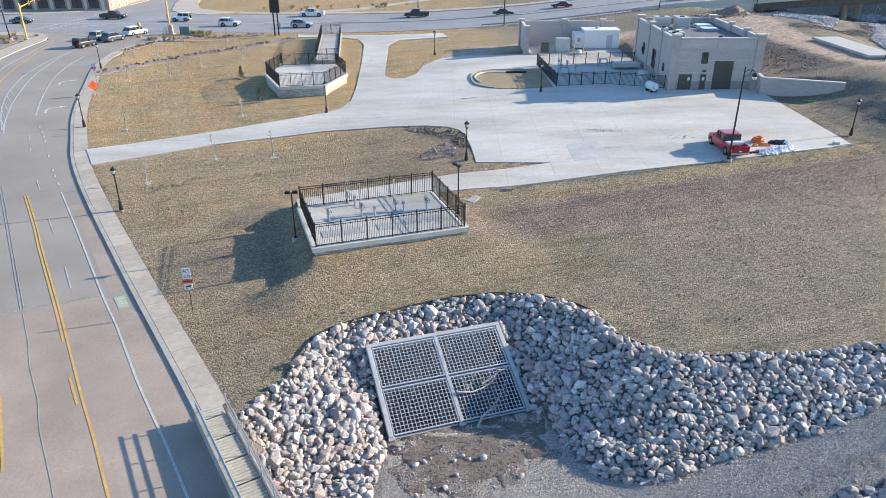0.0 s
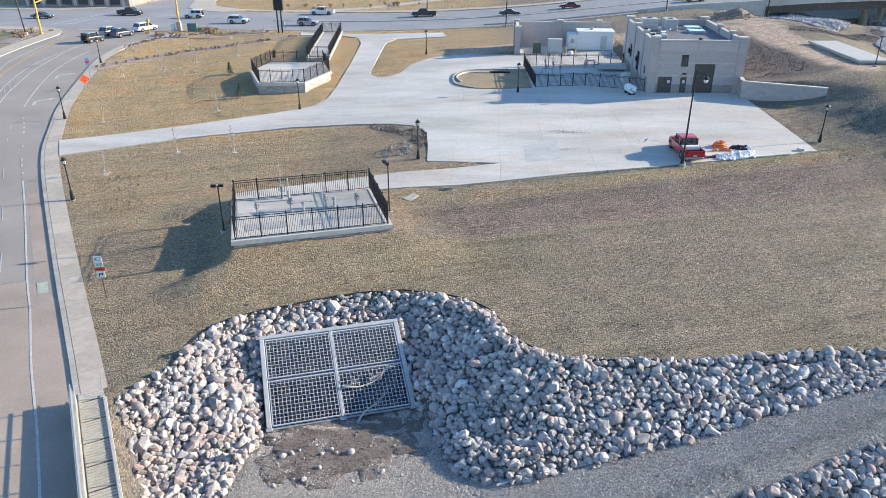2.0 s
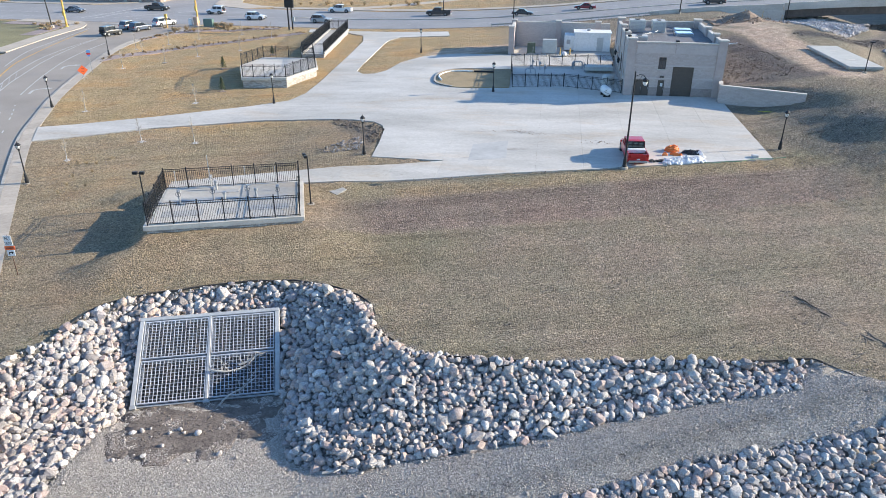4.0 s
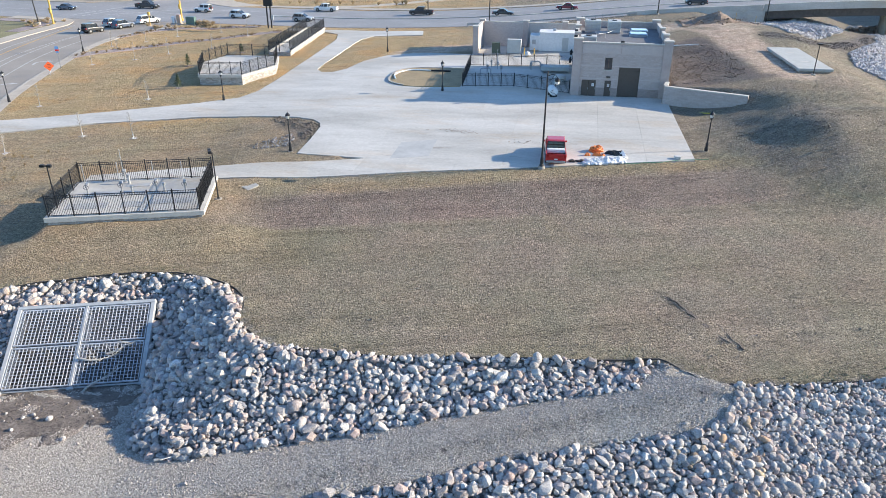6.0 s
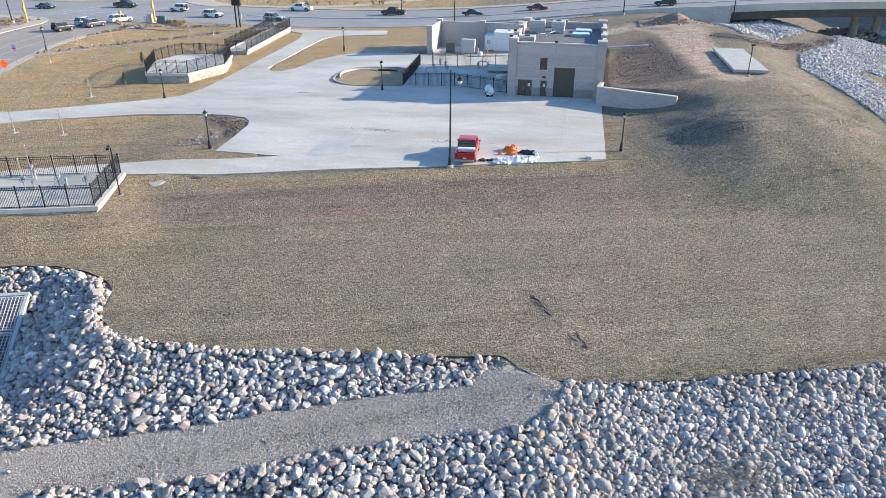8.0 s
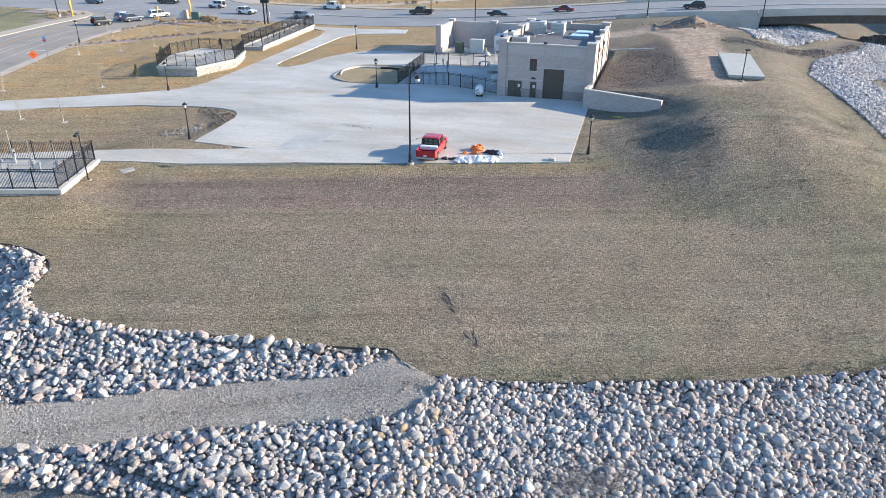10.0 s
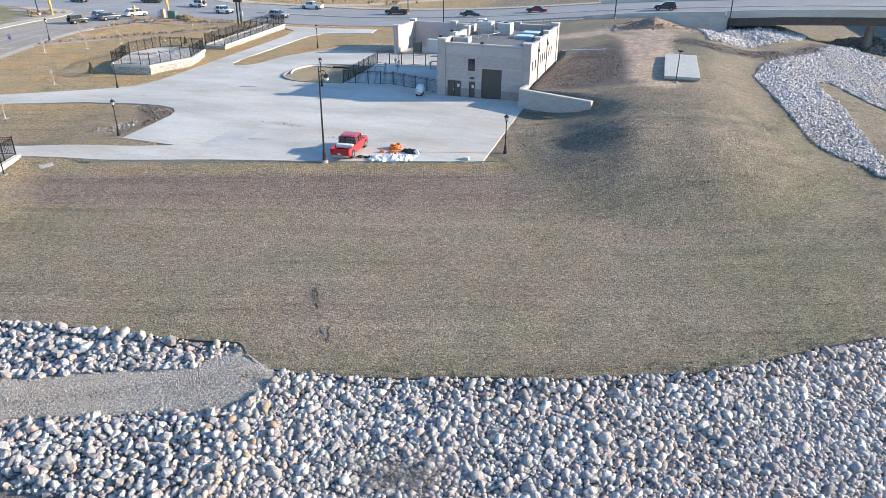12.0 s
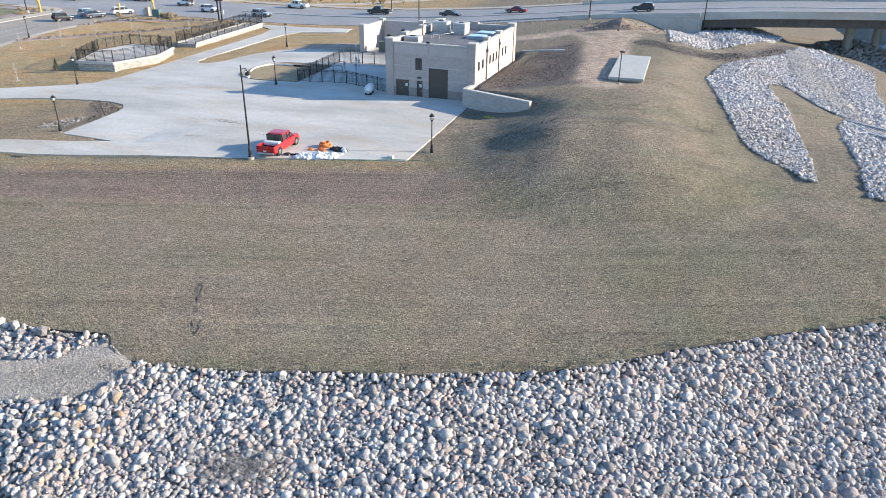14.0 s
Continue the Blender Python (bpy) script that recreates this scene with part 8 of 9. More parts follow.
for k, (x, y) in enumerate(((46.2, 88.6), (46.5, 88.2))):
    w = thing("marker_board", pose(x, y, z_at(x, y) + 0.12, 0, 0, 8), "yellow-green marker board lying by the wall", "board", "marker boards")
    part("board", boxed(-0.75, 0.75, -0.03, 0.03, -0.02, 0.03), paint("marker_yellow", (0.55, 0.50, 0.08), 0.5), w)

# ---- signs ----
def text_on(parent, words, size, x, z, y, material):
    cu = bpy.data.curves.new("lettering", "FONT")
    cu.body, cu.size, cu.align_x, cu.align_y, cu.extrude = words, size, "CENTER", "CENTER", 0.002
    cu.materials.append(material)
    t = new("lettering", cu)
    t.parent = parent
    t.matrix_basis = pose(x, y, z, 90, 0, 0)
    return t


sg = thing("route_sign", pose(-16.95, 41.35, z_at(-16.95, 41.35), 0, 0, 12) @ Matrix.Diagonal((0.72, 1, 1.06, 1)), "post with white route plates and an orange panel", "road sign")
bm = bmesh.new()
box(bm, -0.03, 0.03, 0.0, 0.04, -0.3, 3.05)
part("post", bm, paint("rusty_post", (0.14, 0.07, 0.045), 0.7), sg)
plate = part("plate", boxed(-0.38, 0.38, -0.03, 0.0, 2.62, 3.0, 0.01), M_white, sg, "white plate reading ALT")
text_on(plate, "ALT", 0.32, 0, 2.81, -0.034, M_black)
plate = part("plate", boxed(-0.38, 0.38, -0.03, 0.0, 2.24, 2.60, 0.01), M_white, sg, "white plate reading TRUCK")
text_on(plate, "TRUCK", 0.23, 0, 2.42, -0.034, M_black)
plate = part("plate", boxed(-0.5, 0.5, -0.035, -0.004, 1.94, 2.22, 0.01), M_orange, sg, "bright orange panel")
part("bar", boxed(-0.36, 0.36, -0.04, -0.036, 2.05, 2.12), M_black, plate)
plate = part("plate", boxed(-0.38, 0.38, -0.03, 0.0, 1.48, 1.92, 0.01), M_white, sg, "white plate with a right-turn arrow")
bm = bmesh.new()
box(bm, -0.2, -0.12, -0.038, -0.032, 1.54, 1.78)
box(bm, -0.12, 0.1, -0.038, -0.032, 1.70, 1.78)
bm.faces.new([bm.verts.new(p) for p in ((0.1, -0.038, 1.62), (0.26, -0.038, 1.74), (0.1, -0.038, 1.86))])
part("arrow", bm, M_black, plate)

sg = thing("roadwork_sign", pose(-48.6, 98.4, z_at(-48.6, 98.4), 0, 0, 35), "orange diamond roadwork sign on a low stand", "road sign")
bm = bmesh.new()
a = 0.72
vs = [(-a, 1.35), (0, 1.35 - a), (a, 1.35), (0, 1.35 + a)]
f0 = [bm.verts.new((x, -0.02, z)) for x, z in vs]
f1 = [bm.verts.new((x, 0.02, z)) for x, z in vs]
bm.faces.new(f0)
bm.faces.new(f1[::-1])
for i in range(4):
    bm.faces.new((f0[i], f1[i], f1[(i + 1) % 4], f0[(i + 1) % 4]))
pl = part("panel", bm, M_orange, sg)
for k, w in enumerate((0.2, 0.3, 0.2)):
    part("bar", boxed(-w, w, -0.028, -0.021, 1.57 - k * 0.22, 1.615 - k * 0.22), M_black, pl)
bm = bmesh.new()
rod(bm, (0, 0.05, 0.55), (0.5, 0.3, -0.05), 0.03)
rod(bm, (0, 0.05, 0.55), (-0.5, 0.3, -0.05), 0.03)
rod(bm, (0, 0.05, 0.5), (0, -0.3, -0.05), 0.03)
part("stand", bm, M_steel, sg)
sg = thing("lane_sign", pose(-50.2, 102.9, z_at(-50.2, 102.9), 0, 0, 30), "slim post with two blue plates and a red sign plate", "road sign")
bm = bmesh.new()
box(bm, -0.03, 0.03, 0, 0.05, -0.3, 3.4)
part("post", bm, M_steel, sg)
part("plate", boxed(-0.26, 0.26, -0.03, 0, 3.0, 3.45, 0.01), M_bluepaint, sg, "pale blue plate")
part("plate", boxed(-0.28, 0.28, -0.035, -0.002, 2.72, 2.98, 0.01), M_tail, sg, "red plate")
part("plate", boxed(-0.20, 0.20, -0.03, 0, 2.46, 2.70, 0.01), M_bluepaint, sg, "small pale blue plate")
py = thing("pylon_sign", pose(-33.4, 146.8, z_at(-33.4, 146.8), 0, 0, 0), "tall dark sign board on twin posts", "sign")
for x in (-0.35, 0.45):
    bm = bmesh.new()
    box(bm, x - 0.12, x + 0.12, -0.12, 0.12, -0.3, 5.3)
    part("post", bm, M_black, py)
part("board", boxed(-0.9, 1.0, -0.25, 0.25, 4.4, 9.0, 0.04), M_black, py)
part("meter_box", boxed(0.58, 1.0, -0.2, 0.2, 1.6, 2.6), M_steel, py)

# ---- junction furniture ----
def signal_mast(x, y, face, arm, lean=0):
    s = thing("traffic_signal", pose(x, y, z_at(x, y), 0, 0, face), "yellow traffic-signal mast with arm and heads", "traffic light", "traffic signals")
    bm = bmesh.new()
    lathe(bm, [(0.4, -0.1), (0.36, 0.5), (0.2, 0.6), (0.18, 7.0), (0.12, 7.1)], 12)
    part("mast", bm, M_traffic, s)
    if arm:
        bm = bmesh.new()
        rod(bm, (0, 0, 6.3), (arm, 0, 6.8), 0.13, 0.07, 10)
        part("arm", bm, M_traffic, s)
        for k in (0.45, 0.75, 0.98):
            bm = bmesh.new()
            box(bm, arm * k - 0.2, arm * k + 0.2, -0.3, -0.1, 5.9 + k * 0.5, 7.1 + k * 0.5, None, 0.03)
            hd = part("signal_head", bm, M_traffic, s)
            for q in range(3):
                lb = bmesh.new()
                rod(lb, (arm * k, -0.3, 6.1 + k * 0.5 + q * 0.38), (arm * k, -0.42, 6.1 + k * 0.5 + q * 0.38), 0.13, 0.13, 10)
                part("lens_hood", lb, M_black, hd)
    bm = bmesh.new()
    box(bm, -0.5, -0.2, -0.2, 0.2, 2.6, 3.7, None, 0.03)
    part("signal_head", bm, M_traffic, s)


signal_mast(-57.2, 153.6, 90, 0)
signal_mast(-81.9, 143.4, 100, 11)
sp = thing("signal_post", pose(-60.4, 145.9, z_at(-60.4, 145.9)), "short yellow pedestrian-signal post", "traffic light")
bm = bmesh.new()
lathe(bm, [(0.22, -0.1), (0.2, 0.3), (0.08, 0.4), (0.08, 2.6)], 10)
part("post", bm, M_traffic, sp)
part("signal_head", boxed(-0.24, 0.24, -0.22, 0.22, 2.4, 3.1, 0.03), M_traffic, sp)
for nm, x, y, sx, sy, h, m, lab in (("utility_cabinet", -52.4, 148.9, 2.0, 1.0, 1.7, paint("cabinet_green", (0.10, 0.17, 0.15), 0.5), "dark green utility cabinet on a concrete base"), ("control_cabinet", -55.6, 149.6, 0.9, 0.7, 1.9, paint("cabinet_tan", (0.55, 0.36, 0.26), 0.6), "tan signal control cabinet"), ("control_cabinet", -56.8, 149.4, 0.7, 0.6, 1.5, M_white, "white signal control cabinet")):
    t = thing(nm, pose(x, y, z_at(x, y)), lab, "cabinet")
    part("plinth", boxed(-sx / 2 - 0.2, sx / 2 + 0.2, -sy / 2 - 0.2, sy / 2 + 0.2, -0.3, 0.15), M_kerb, t)
    part("case", boxed(-sx / 2, sx / 2, -sy / 2, sy / 2, 0.15, h, 0.03), m, t)
    part("door", boxed(-sx / 2 + 0.06, sx / 2 - 0.06, -sy / 2 - 0.03, -sy / 2 - 0.002, 0.25, h - 0.1), m, t)
lp = thing("light_pole", pose(-84.0, 141.5, z_at(-84, 141.5)), "tall dark street-light pole on a concrete footing", "street lamp")
bm = bmesh.new()
lathe(bm, [(0.45, -0.1), (0.45, 0.9)], 12)
part("footing", bm, M_kerb, lp)
bm = bmesh.new()
rod(bm, (0, 0, 0.9), (-0.6, 0, 11), 0.14, 0.09, 8)
part("column", bm, M_black, lp)
for x in (-6, 12.5, 46.0, 67.5):
    yy = near_line(x) - 1.0 + (28 if x < 0 else 0)
    lp = thing("light_pole", pose(x, yy, z_at(x, yy)), "tall dark street-light pole beside the crossing road", "street lamp", "poles along the crossing road")
    bm = bmesh.new()
    rod(bm, (0, 0, -0.2), (0, 0, 10), 0.12, 0.08, 8)
    part("column", bm, M_black, lp)
    bm = bmesh.new()
    lathe(bm, [(0.3, -0.2), (0.28, 0.3)], 10)
    part("footing", bm, M_kerb, lp)

# ---- footbridge beside the street ----
fd = Vector((0.525, -0.851))
fn = Vector((0.851, 0.525))
F0 = Vector((-12.75, 29.9))
FZ = -2.32
foot = thing("footbridge", pose(0, 0, 0), "narrow footbridge with ribbed deck boards and steel rails", "bridge")


def fpt(s, o):
    p = F0 + fd * s + fn * o
    return (p.x, p.y)


FROT = math.atan2(fd.y, fd.x)
plank = None
for k in range(-4, 62):
    s = k * 0.225 + 0.07 * (k // 8)
    if plank is None:
        plank = part("deck_board", boxed(0, 0.185, -1.22, 0.0, -0.06, 0.0, 0.012), M_deck, foot)
        data = plank.data
        plank.matrix_basis = Matrix.Translation((*fpt(s, 0), FZ)) @ Matrix.Rotation(FROT, 4, "Z") @ Matrix.Diagonal((1, -1, 1, 1))
    else:
        share("deck_board", data, foot, Matrix.Translation((*fpt(s, 0), FZ)) @ Matrix.Rotation(FROT, 4, "Z") @ Matrix.Diagonal((1, -1, 1, 1)))
for k in range(8):
    part("edge_beam", boxed(0.02, 1.83, 1.23, 1.40, -0.10, 0.06, 0.01), M_deck, foot, "tan edge kerb").matrix_basis = Matrix.Translation((*fpt(k * 1.87, 0), FZ)) @ Matrix.Rotation(FROT, 4, "Z")
for o in (0.08, 1.14):
    bm = bmesh.new()
    prism(bm, ccw([fpt(0, o - 0.08), fpt(0, o + 0.08), fpt(15, o + 0.08), fpt(15, o - 0.08)]), FZ - 0.5, FZ - 0.065)
    part("stringer", bm, M_black, foot)
bm = bmesh.new()
prism(bm, ccw([fpt(-0.3, -0.34), fpt(-0.3, -0.06), fpt(15, -0.06), fpt(15, -0.34)]), FZ - 0.9, FZ + 0.72)
part("barrier_wall", bm, M_kerb, foot, "solid grey roadside barrier")
for h in (0.98, 1.22):
    bm = bmesh.new()
    rod(bm, (*fpt(-0.2, -0.2), FZ + h), (*fpt(15, -0.2), FZ + h), 0.045, 0.045, 8)
    part("rail", bm, M_steel, foot)
for k in range(8):
    bm = bmesh.new()
    rod(bm, (*fpt(0.1 + k * 2.1, -0.2), FZ + 0.7), (*fpt(0.1 + k * 2.1, -0.2), FZ + 1.22), 0.04, 0.04, 8)
    part("post", bm, M_steel, foot)
for h in (0.1, 0.55, 1.05):
    bm = bmesh.new()
    rod(bm, (*fpt(-0.2, 1.32), FZ + h), (*fpt(15, 1.32), FZ + h), 0.028, 0.028, 6)
    part("rail", bm, M_steel, foot)
for k in range(9):
    bm = bmesh.new()
    rod(bm, (*fpt(0.05 + k * 1.85, 1.32), FZ - 0.3), (*fpt(0.05 + k * 1.85, 1.32), FZ + 1.08), 0.032, 0.032, 6)
    part("post", bm, M_steel, foot)
bm = bmesh.new()
for k in range(100):
    s = -0.1 + k * 0.15
    for da in (0.9, -0.9):
        q0, q1 = fpt(s, 1.32), fpt(s + da, 1.32)
        rod(bm, (*q0, FZ + 0.1), (*q1, FZ + 1.05), 0.0025, 0.0025, 3, False)
tagged(part("mesh_infill", bm, M_steel, foot, "galvanised chain-link infill"), kind="stuff")

# ---- road bridge over the river ----
M_girder = surface("weathered_girder", (0.075, 0.062, 0.052), (0.12, 0.10, 0.085), 2.0, 0.4, 0.8)
bridge = thing("road_bridge", pose(0, 0, 0), "concrete girder road bridge with barrier parapets", "bridge")


def bridge_line(x, o):
    return (x, near_line(x) - 0.3 + o)


def span(name, x0, x1, o0, o1, z0, z1, m, label="", steps=6):
    bm = bmesh.new()
    xs = [x0 + (x1 - x0) * k / steps for k in range(steps + 1)]
    for a, b in zip(xs, xs[1:]):
        prism(bm, ccw([bridge_line(a, o0), bridge_line(b, o0), bridge_line(b, o1), bridge_line(a, o1)]), lambda x, y: float(cross_level(x)) + z0, lambda x, y: float(cross_level(x)) + z1)
    bmesh.ops.remove_doubles(bm, verts=bm.verts[:], dist=0.001)
    return part(name, bm, m, bridge, label)


span("deck", 66.8, 190, 0.2, 27.6, -0.35, 0.04, M_concrete, "", 12)
span("girder", 67.2, 190, 0.35, 1.1, -2.0, -0.36, M_girder, "dark brown steel edge girder", 12)
for o in (7, 14, 21):
    span("girder", 67.2, 190, o, o + 0.6, -1.9, -0.36, M_girder, "", 12)
span("parapet", 40, 66.6, -0.1, 0.3, -0.5, 0.85, M_concrete, "pale concrete barrier", 6)
span("wing_wall", 54, 67.1, -0.14, -0.06, -5.5, -0.3, M_concrete, "pale concrete wing wall", 4)
span("parapet", 66.8, 190, -0.05, 0.3, -0.45, 0.95, M_concrete, "pale ribbed concrete parapet", 12)
span("parapet", 40, 190, 27.2, 27.6, -0.4, 0.9, M_concrete, "", 14)
span("median_kerb", -40, 190, 13.3, 13.7, 0.0, 0.22, M_concrete, "", 20)
abut = bmesh.new()
prism(abut, ccw([bridge_line(61.0, -0.05), bridge_line(67.2, -0.05), bridge_line(67.2, 27.6), bridge_line(61.0, 27.6)]), -4.0, lambda x, y: float(cross_level(x)) - 0.36)
part("abutment", abut, M_concrete, bridge, "pale concrete abutment wall")
for px_, py_ in ((95.2, 176), (101.0, 180.5), (136, 180), (138, 188)):
    bm = bmesh.new()
    lathe(bm, [(0.85, -9), (0.85, float(cross_level(px_)) - 2.0)], 14, (px_, py_, 0))
    part("pier", bm, M_concrete, bridge, "round concrete pier")
bm = bmesh.new()
prism(bm, ccw([(92.6, 175.4), (94.0, 173.6), (103.6, 181.0), (102.2, 182.8)]), 2.0, 2.95)
part("pier_cap", bm, M_concrete, bridge)

guard = thing("guard_rail", pose(0, 0, 0), "galvanised guard rail on short posts along the crossing road", "guard rail")
for k in range(26):
    x = 8 + k * 1.35
    px, py = x, near_line(x) - 0.5
    bm = bmesh.new()
    box(bm, px - 0.07, px + 0.07, py - 0.09, py + 0.09, float(cross_level(x)) - 0.4, float(cross_level(x)) + 0.78)
    part("post", bm, M_wood, guard)
bm = bmesh.new()
for k in range(25):
    x0, x1 = 8 + k * 1.35, 8 + (k + 1) * 1.35
    for h0, h1, o in ((0.42, 0.52, 0.0), (0.52, 0.60, 0.05), (0.60, 0.70, 0.0)):
        prism(bm, ccw([(x0, near_line(x0) - 0.70 + o), (x1, near_line(x1) - 0.70 + o), (x1, near_line(x1) - 0.64 + o), (x0, near_line(x0) - 0.64 + o)]),
              lambda x, y, h=h0: float(cross_level(x)) + h, lambda x, y, h=h1: float(cross_level(x)) + h)
part("beam", bm, M_galv, guard, "corrugated steel beam")

# drain grate in the ravine
g2 = thing("channel_grate", pose(87.7, 100.4, z_at(87.7, 100.4) + 0.3, 10, 0, -39), "long galvanised grate across the ravine channel", "grate")
for y in (-0.9, 0.9):
    part("frame_beam", boxed(-3.6, 3.6, y - 0.12, y + 0.12, -0.2, 0.1), M_galv, g2)
bar = None
for k in range(24):
    x = -3.5 + k * 0.304
    if bar is None:
        bar = part("bar", boxed(-0.04, 0.04, -0.78, 0.78, -0.1, 0.06), M_galv, g2)
        bar.location = (x, 0, 0)
    else:
        share("bar", bar.data, g2, Matrix.Translation((x, 0, 0)))

# spoil heap with marker stakes
spoil = thing("spoil_heap", pose(54.2, 138.2, z_at(54.2, 138.2) - 0.1), "loose heap of brown excavated soil and clods", "soil heap")
M_spoil = surface("spoil_soil", (0.15, 0.105, 0.078), (0.33, 0.25, 0.19), 3.0, 0.6, 0.95, bump=0.6, depth=0.06)
bm = bmesh.new()
r = random.Random(21)
grid = [[None] * 31 for _ in range(21)]
peaks = [(r.gauss(0, 2.6), r.gauss(0, 1.2), r.uniform(0.5, 1.2), r.uniform(0.6, 1.5)) for _ in range(26)]
for j in range(21):
    for i in range(31):
        x, y = -6 + 0.4 * i, -4 + 0.4 * j
        fall = max(0.0, 1 - math.hypot(x / 6, y / 4) ** 2)
        grid[j][i] = bm.verts.new((x, y, -0.3 + 0.55 * fall + fall * sum(h * math.exp(-((x - a) ** 2 + (y - b) ** 2) / (w * w)) for a, b, h, w in peaks) * 0.3 + r.uniform(-0.09, 0.09)))
for j in range(20):
    for i in range(30):
        bm.faces.new((grid[j][i], grid[j][i + 1], grid[j + 1][i + 1], grid[j + 1][i]))
part("soil", bm, M_spoil, spoil)
lumps = [(r.gauss(0, 3.2), r.gauss(0, 1.9)) for _ in range(260)]
lumps = [(x, y, 0.1 + max(0.0, 1 - math.hypot(x / 6, y / 4) ** 2) * r.uniform(0.3, 0.9), abs(r.gauss(0.09, 0.07)) + 0.04, CLODS[r.randrange(14)], tip(rng), np.ones(3)) for x, y in lumps]
joined_rocks("clod_fill", lumps, M_spoil, spoil, "loose brown soil clods")
for x, y in ((55.0, 142.4), (58.4, 143.4), (62.0, 144.0)):
    s = thing("survey_stake", pose(x, y, z_at(x, y)), "thin wooden survey stake with a yellow top", "stake", "stakes by the soil heap")
    bm = bmesh.new()
    rod(bm, (0, 0, -0.2), (0, 0, 1.3), 0.04, 0.04, 5)
    part("shaft", bm, M_traffic, s)
pipe2 = thing("edge_pipe", pose(0, 0, 0), "long pale pipe lying at the foot of the slope", "pipe")
bm = bmesh.new()
tube(bm, [(42.4 + k * 1.3, 118.6 + 0.08 * math.sin(k), z_at(42.4 + k * 1.3, 118.6) + 0.08) for k in range(6)], 0.10, 8)
part("pipe", bm, M_white, pipe2)

# corner building beyond the junction
shop = thing("corner_shop", pose(-97, 186.5, -1.2, 0, 0, 2), "low brown brick shop with pale piers and dark windows", "building")
M_brick = masonry("shop_brick", (0.33, 0.20, 0.16), (0.42, 0.27, 0.22), (0.42, 0.37, 0.33), 0.3, 0.1)
holes = [(-13 + k * 4.2, -10.4 + k * 4.2, 0.5, 3.0) for k in range(6)]
bm = bmesh.new()
pierced(bm, "x", 0.0, 0.4, -14, 13, -0.4, 6.0, holes)
part("front_wall", bm, M_brick, shop)
part("side_wall", boxed(12.6, 13.0, 0.4, 34, -0.4, 6.0), M_brick, shop)
part("roof", boxed(-14, 12.6, 0.4, 34, 5.4, 5.7), M_roof, shop)
for a, b, c, d in holes:
    w = part("window", boxed(a, b, 0.18, 0.2, c, d), M_glass, shop)
    part("window_frame", boxed((a + b) / 2 - 0.04, (a + b) / 2 + 0.04, 0.12, 0.179, c, d), M_black, w)
    part("awning", boxed(a - 0.2, b + 0.2, -0.9, 0.0, d + 0.1, d + 0.5), M_bluepaint, shop)
for k in range(7):
    part("pier", boxed(-14.1 + k * 4.2, -13.4 + k * 4.2, -0.12, 0.0, -0.4, 6.2), M_cap, shop)
for k in range(7):
    part("pier", boxed(13.0, 13.14, 1.5 + k * 5, 2.4 + k * 5, -0.4, 6.2), M_cap, shop)

# far pavement beyond the crossing road
ring = [(x, near_line(x) + 28.4) for x in XS if -58 < x < 66] + [(x, near_line(x) + 31.6) for x in XS[::-1] if -58 < x < 66]
tagged(mesh_object("pavement_far", sheet(ring, 10, 0.12, 0.2, cross_z), M_walk), "pale concrete pavement beyond the crossing road", "pavement", kind="structure")
ring = smooth_line([(-40, 183), (-28, 187), (-14, 199), (-2, 210), (6, 226)], 4)
tagged(mesh_object("path_far", sheet(ring + offset_line(ring, 3.5)[::-1], 6, 0.10, 0.2, cross_z), M_walk), "curving pale park path beyond the crossing road", "path", kind="structure")

# ---- planting ----
def strip_bed(name, line, width, label):
    ring = offset_line(line, width / 2) + offset_line(line, -width / 2)[::-1]
    tagged(mesh_object(name, sheet(ring, 2.0, 0.06, 0.2), M_mulch), label, "planting bed", kind="structure")


bed_a = smooth_line([(-54.6, 111.0), (-51.7, 118.4), (-45.4, 127.6), (-37.0, 134.5), (-29.3, 142.5)], 5)
bed_b = smooth_line([(-58.2, 130.4), (-55.8, 138.1), (-50.6, 144.6), (-42.5, 148.2), (-36.5, 149.2)], 5)
strip_bed("mulch_bed_1", bed_a, 2.4, "brown mulch bed curving across the lawn")
strip_bed("mulch_bed_2", bed_b, 2.0, "brown mulch bed along the junction")


def shrub(at, size, seed, material, label, stems=26):
    r = random.Random(seed)
    s = thing("shrub", at, label, "shrub", "dry shrubs in the beds")
    bm = bmesh.new()
    for k in range(stems):
        a, t = r.uniform(0, 6.28), r.uniform(0.1, 0.75)
        e = Vector((math.cos(a) * t, math.sin(a) * t, r.uniform(0.5, 1.0))) * size
        m = e * 0.5 + Vector((r.uniform(-0.1, 0.1), r.uniform(-0.1, 0.1), 0.1)) * size
        rod(bm, (0, 0, 0), m, 0.02 * size + 0.008, 0.012, 4, False)
        rod(bm, m, e, 0.012, 0.004, 3, False)
        for q in range(3):
            c = m.lerp(e, r.random())
            u = Vector((r.uniform(-1, 1), r.uniform(-1, 1), r.uniform(-0.3, 1))).normalized() * 0.16 * size
            w = u.cross(Vector((r.uniform(-1, 1), r.uniform(-1, 1), 1))).normalized() * 0.07 * size
            bm.faces.new([bm.verts.new(c - w), bm.verts.new(c + u), bm.verts.new(c + w)])
    tagged(part("foliage", bm, material, s), kind="stuff")
    return s


M_grassy = surface("straw_grass", (0.32, 0.23, 0.12), (0.55, 0.42, 0.26), 5.0, 1.0, 0.95, local=True)
src = [shrub(pose(0, 0, 0), 0.7, k, M_shrub, "low dry brown shrub in a mulch bed") for k in range(3)]
straw = [shrub(pose(0, 0, 0), 1.0, 10 + k, M_grassy, "clump of tall straw-coloured ornamental grass", 44) for k in range(2)]
rs = random.Random(12)
used = {}


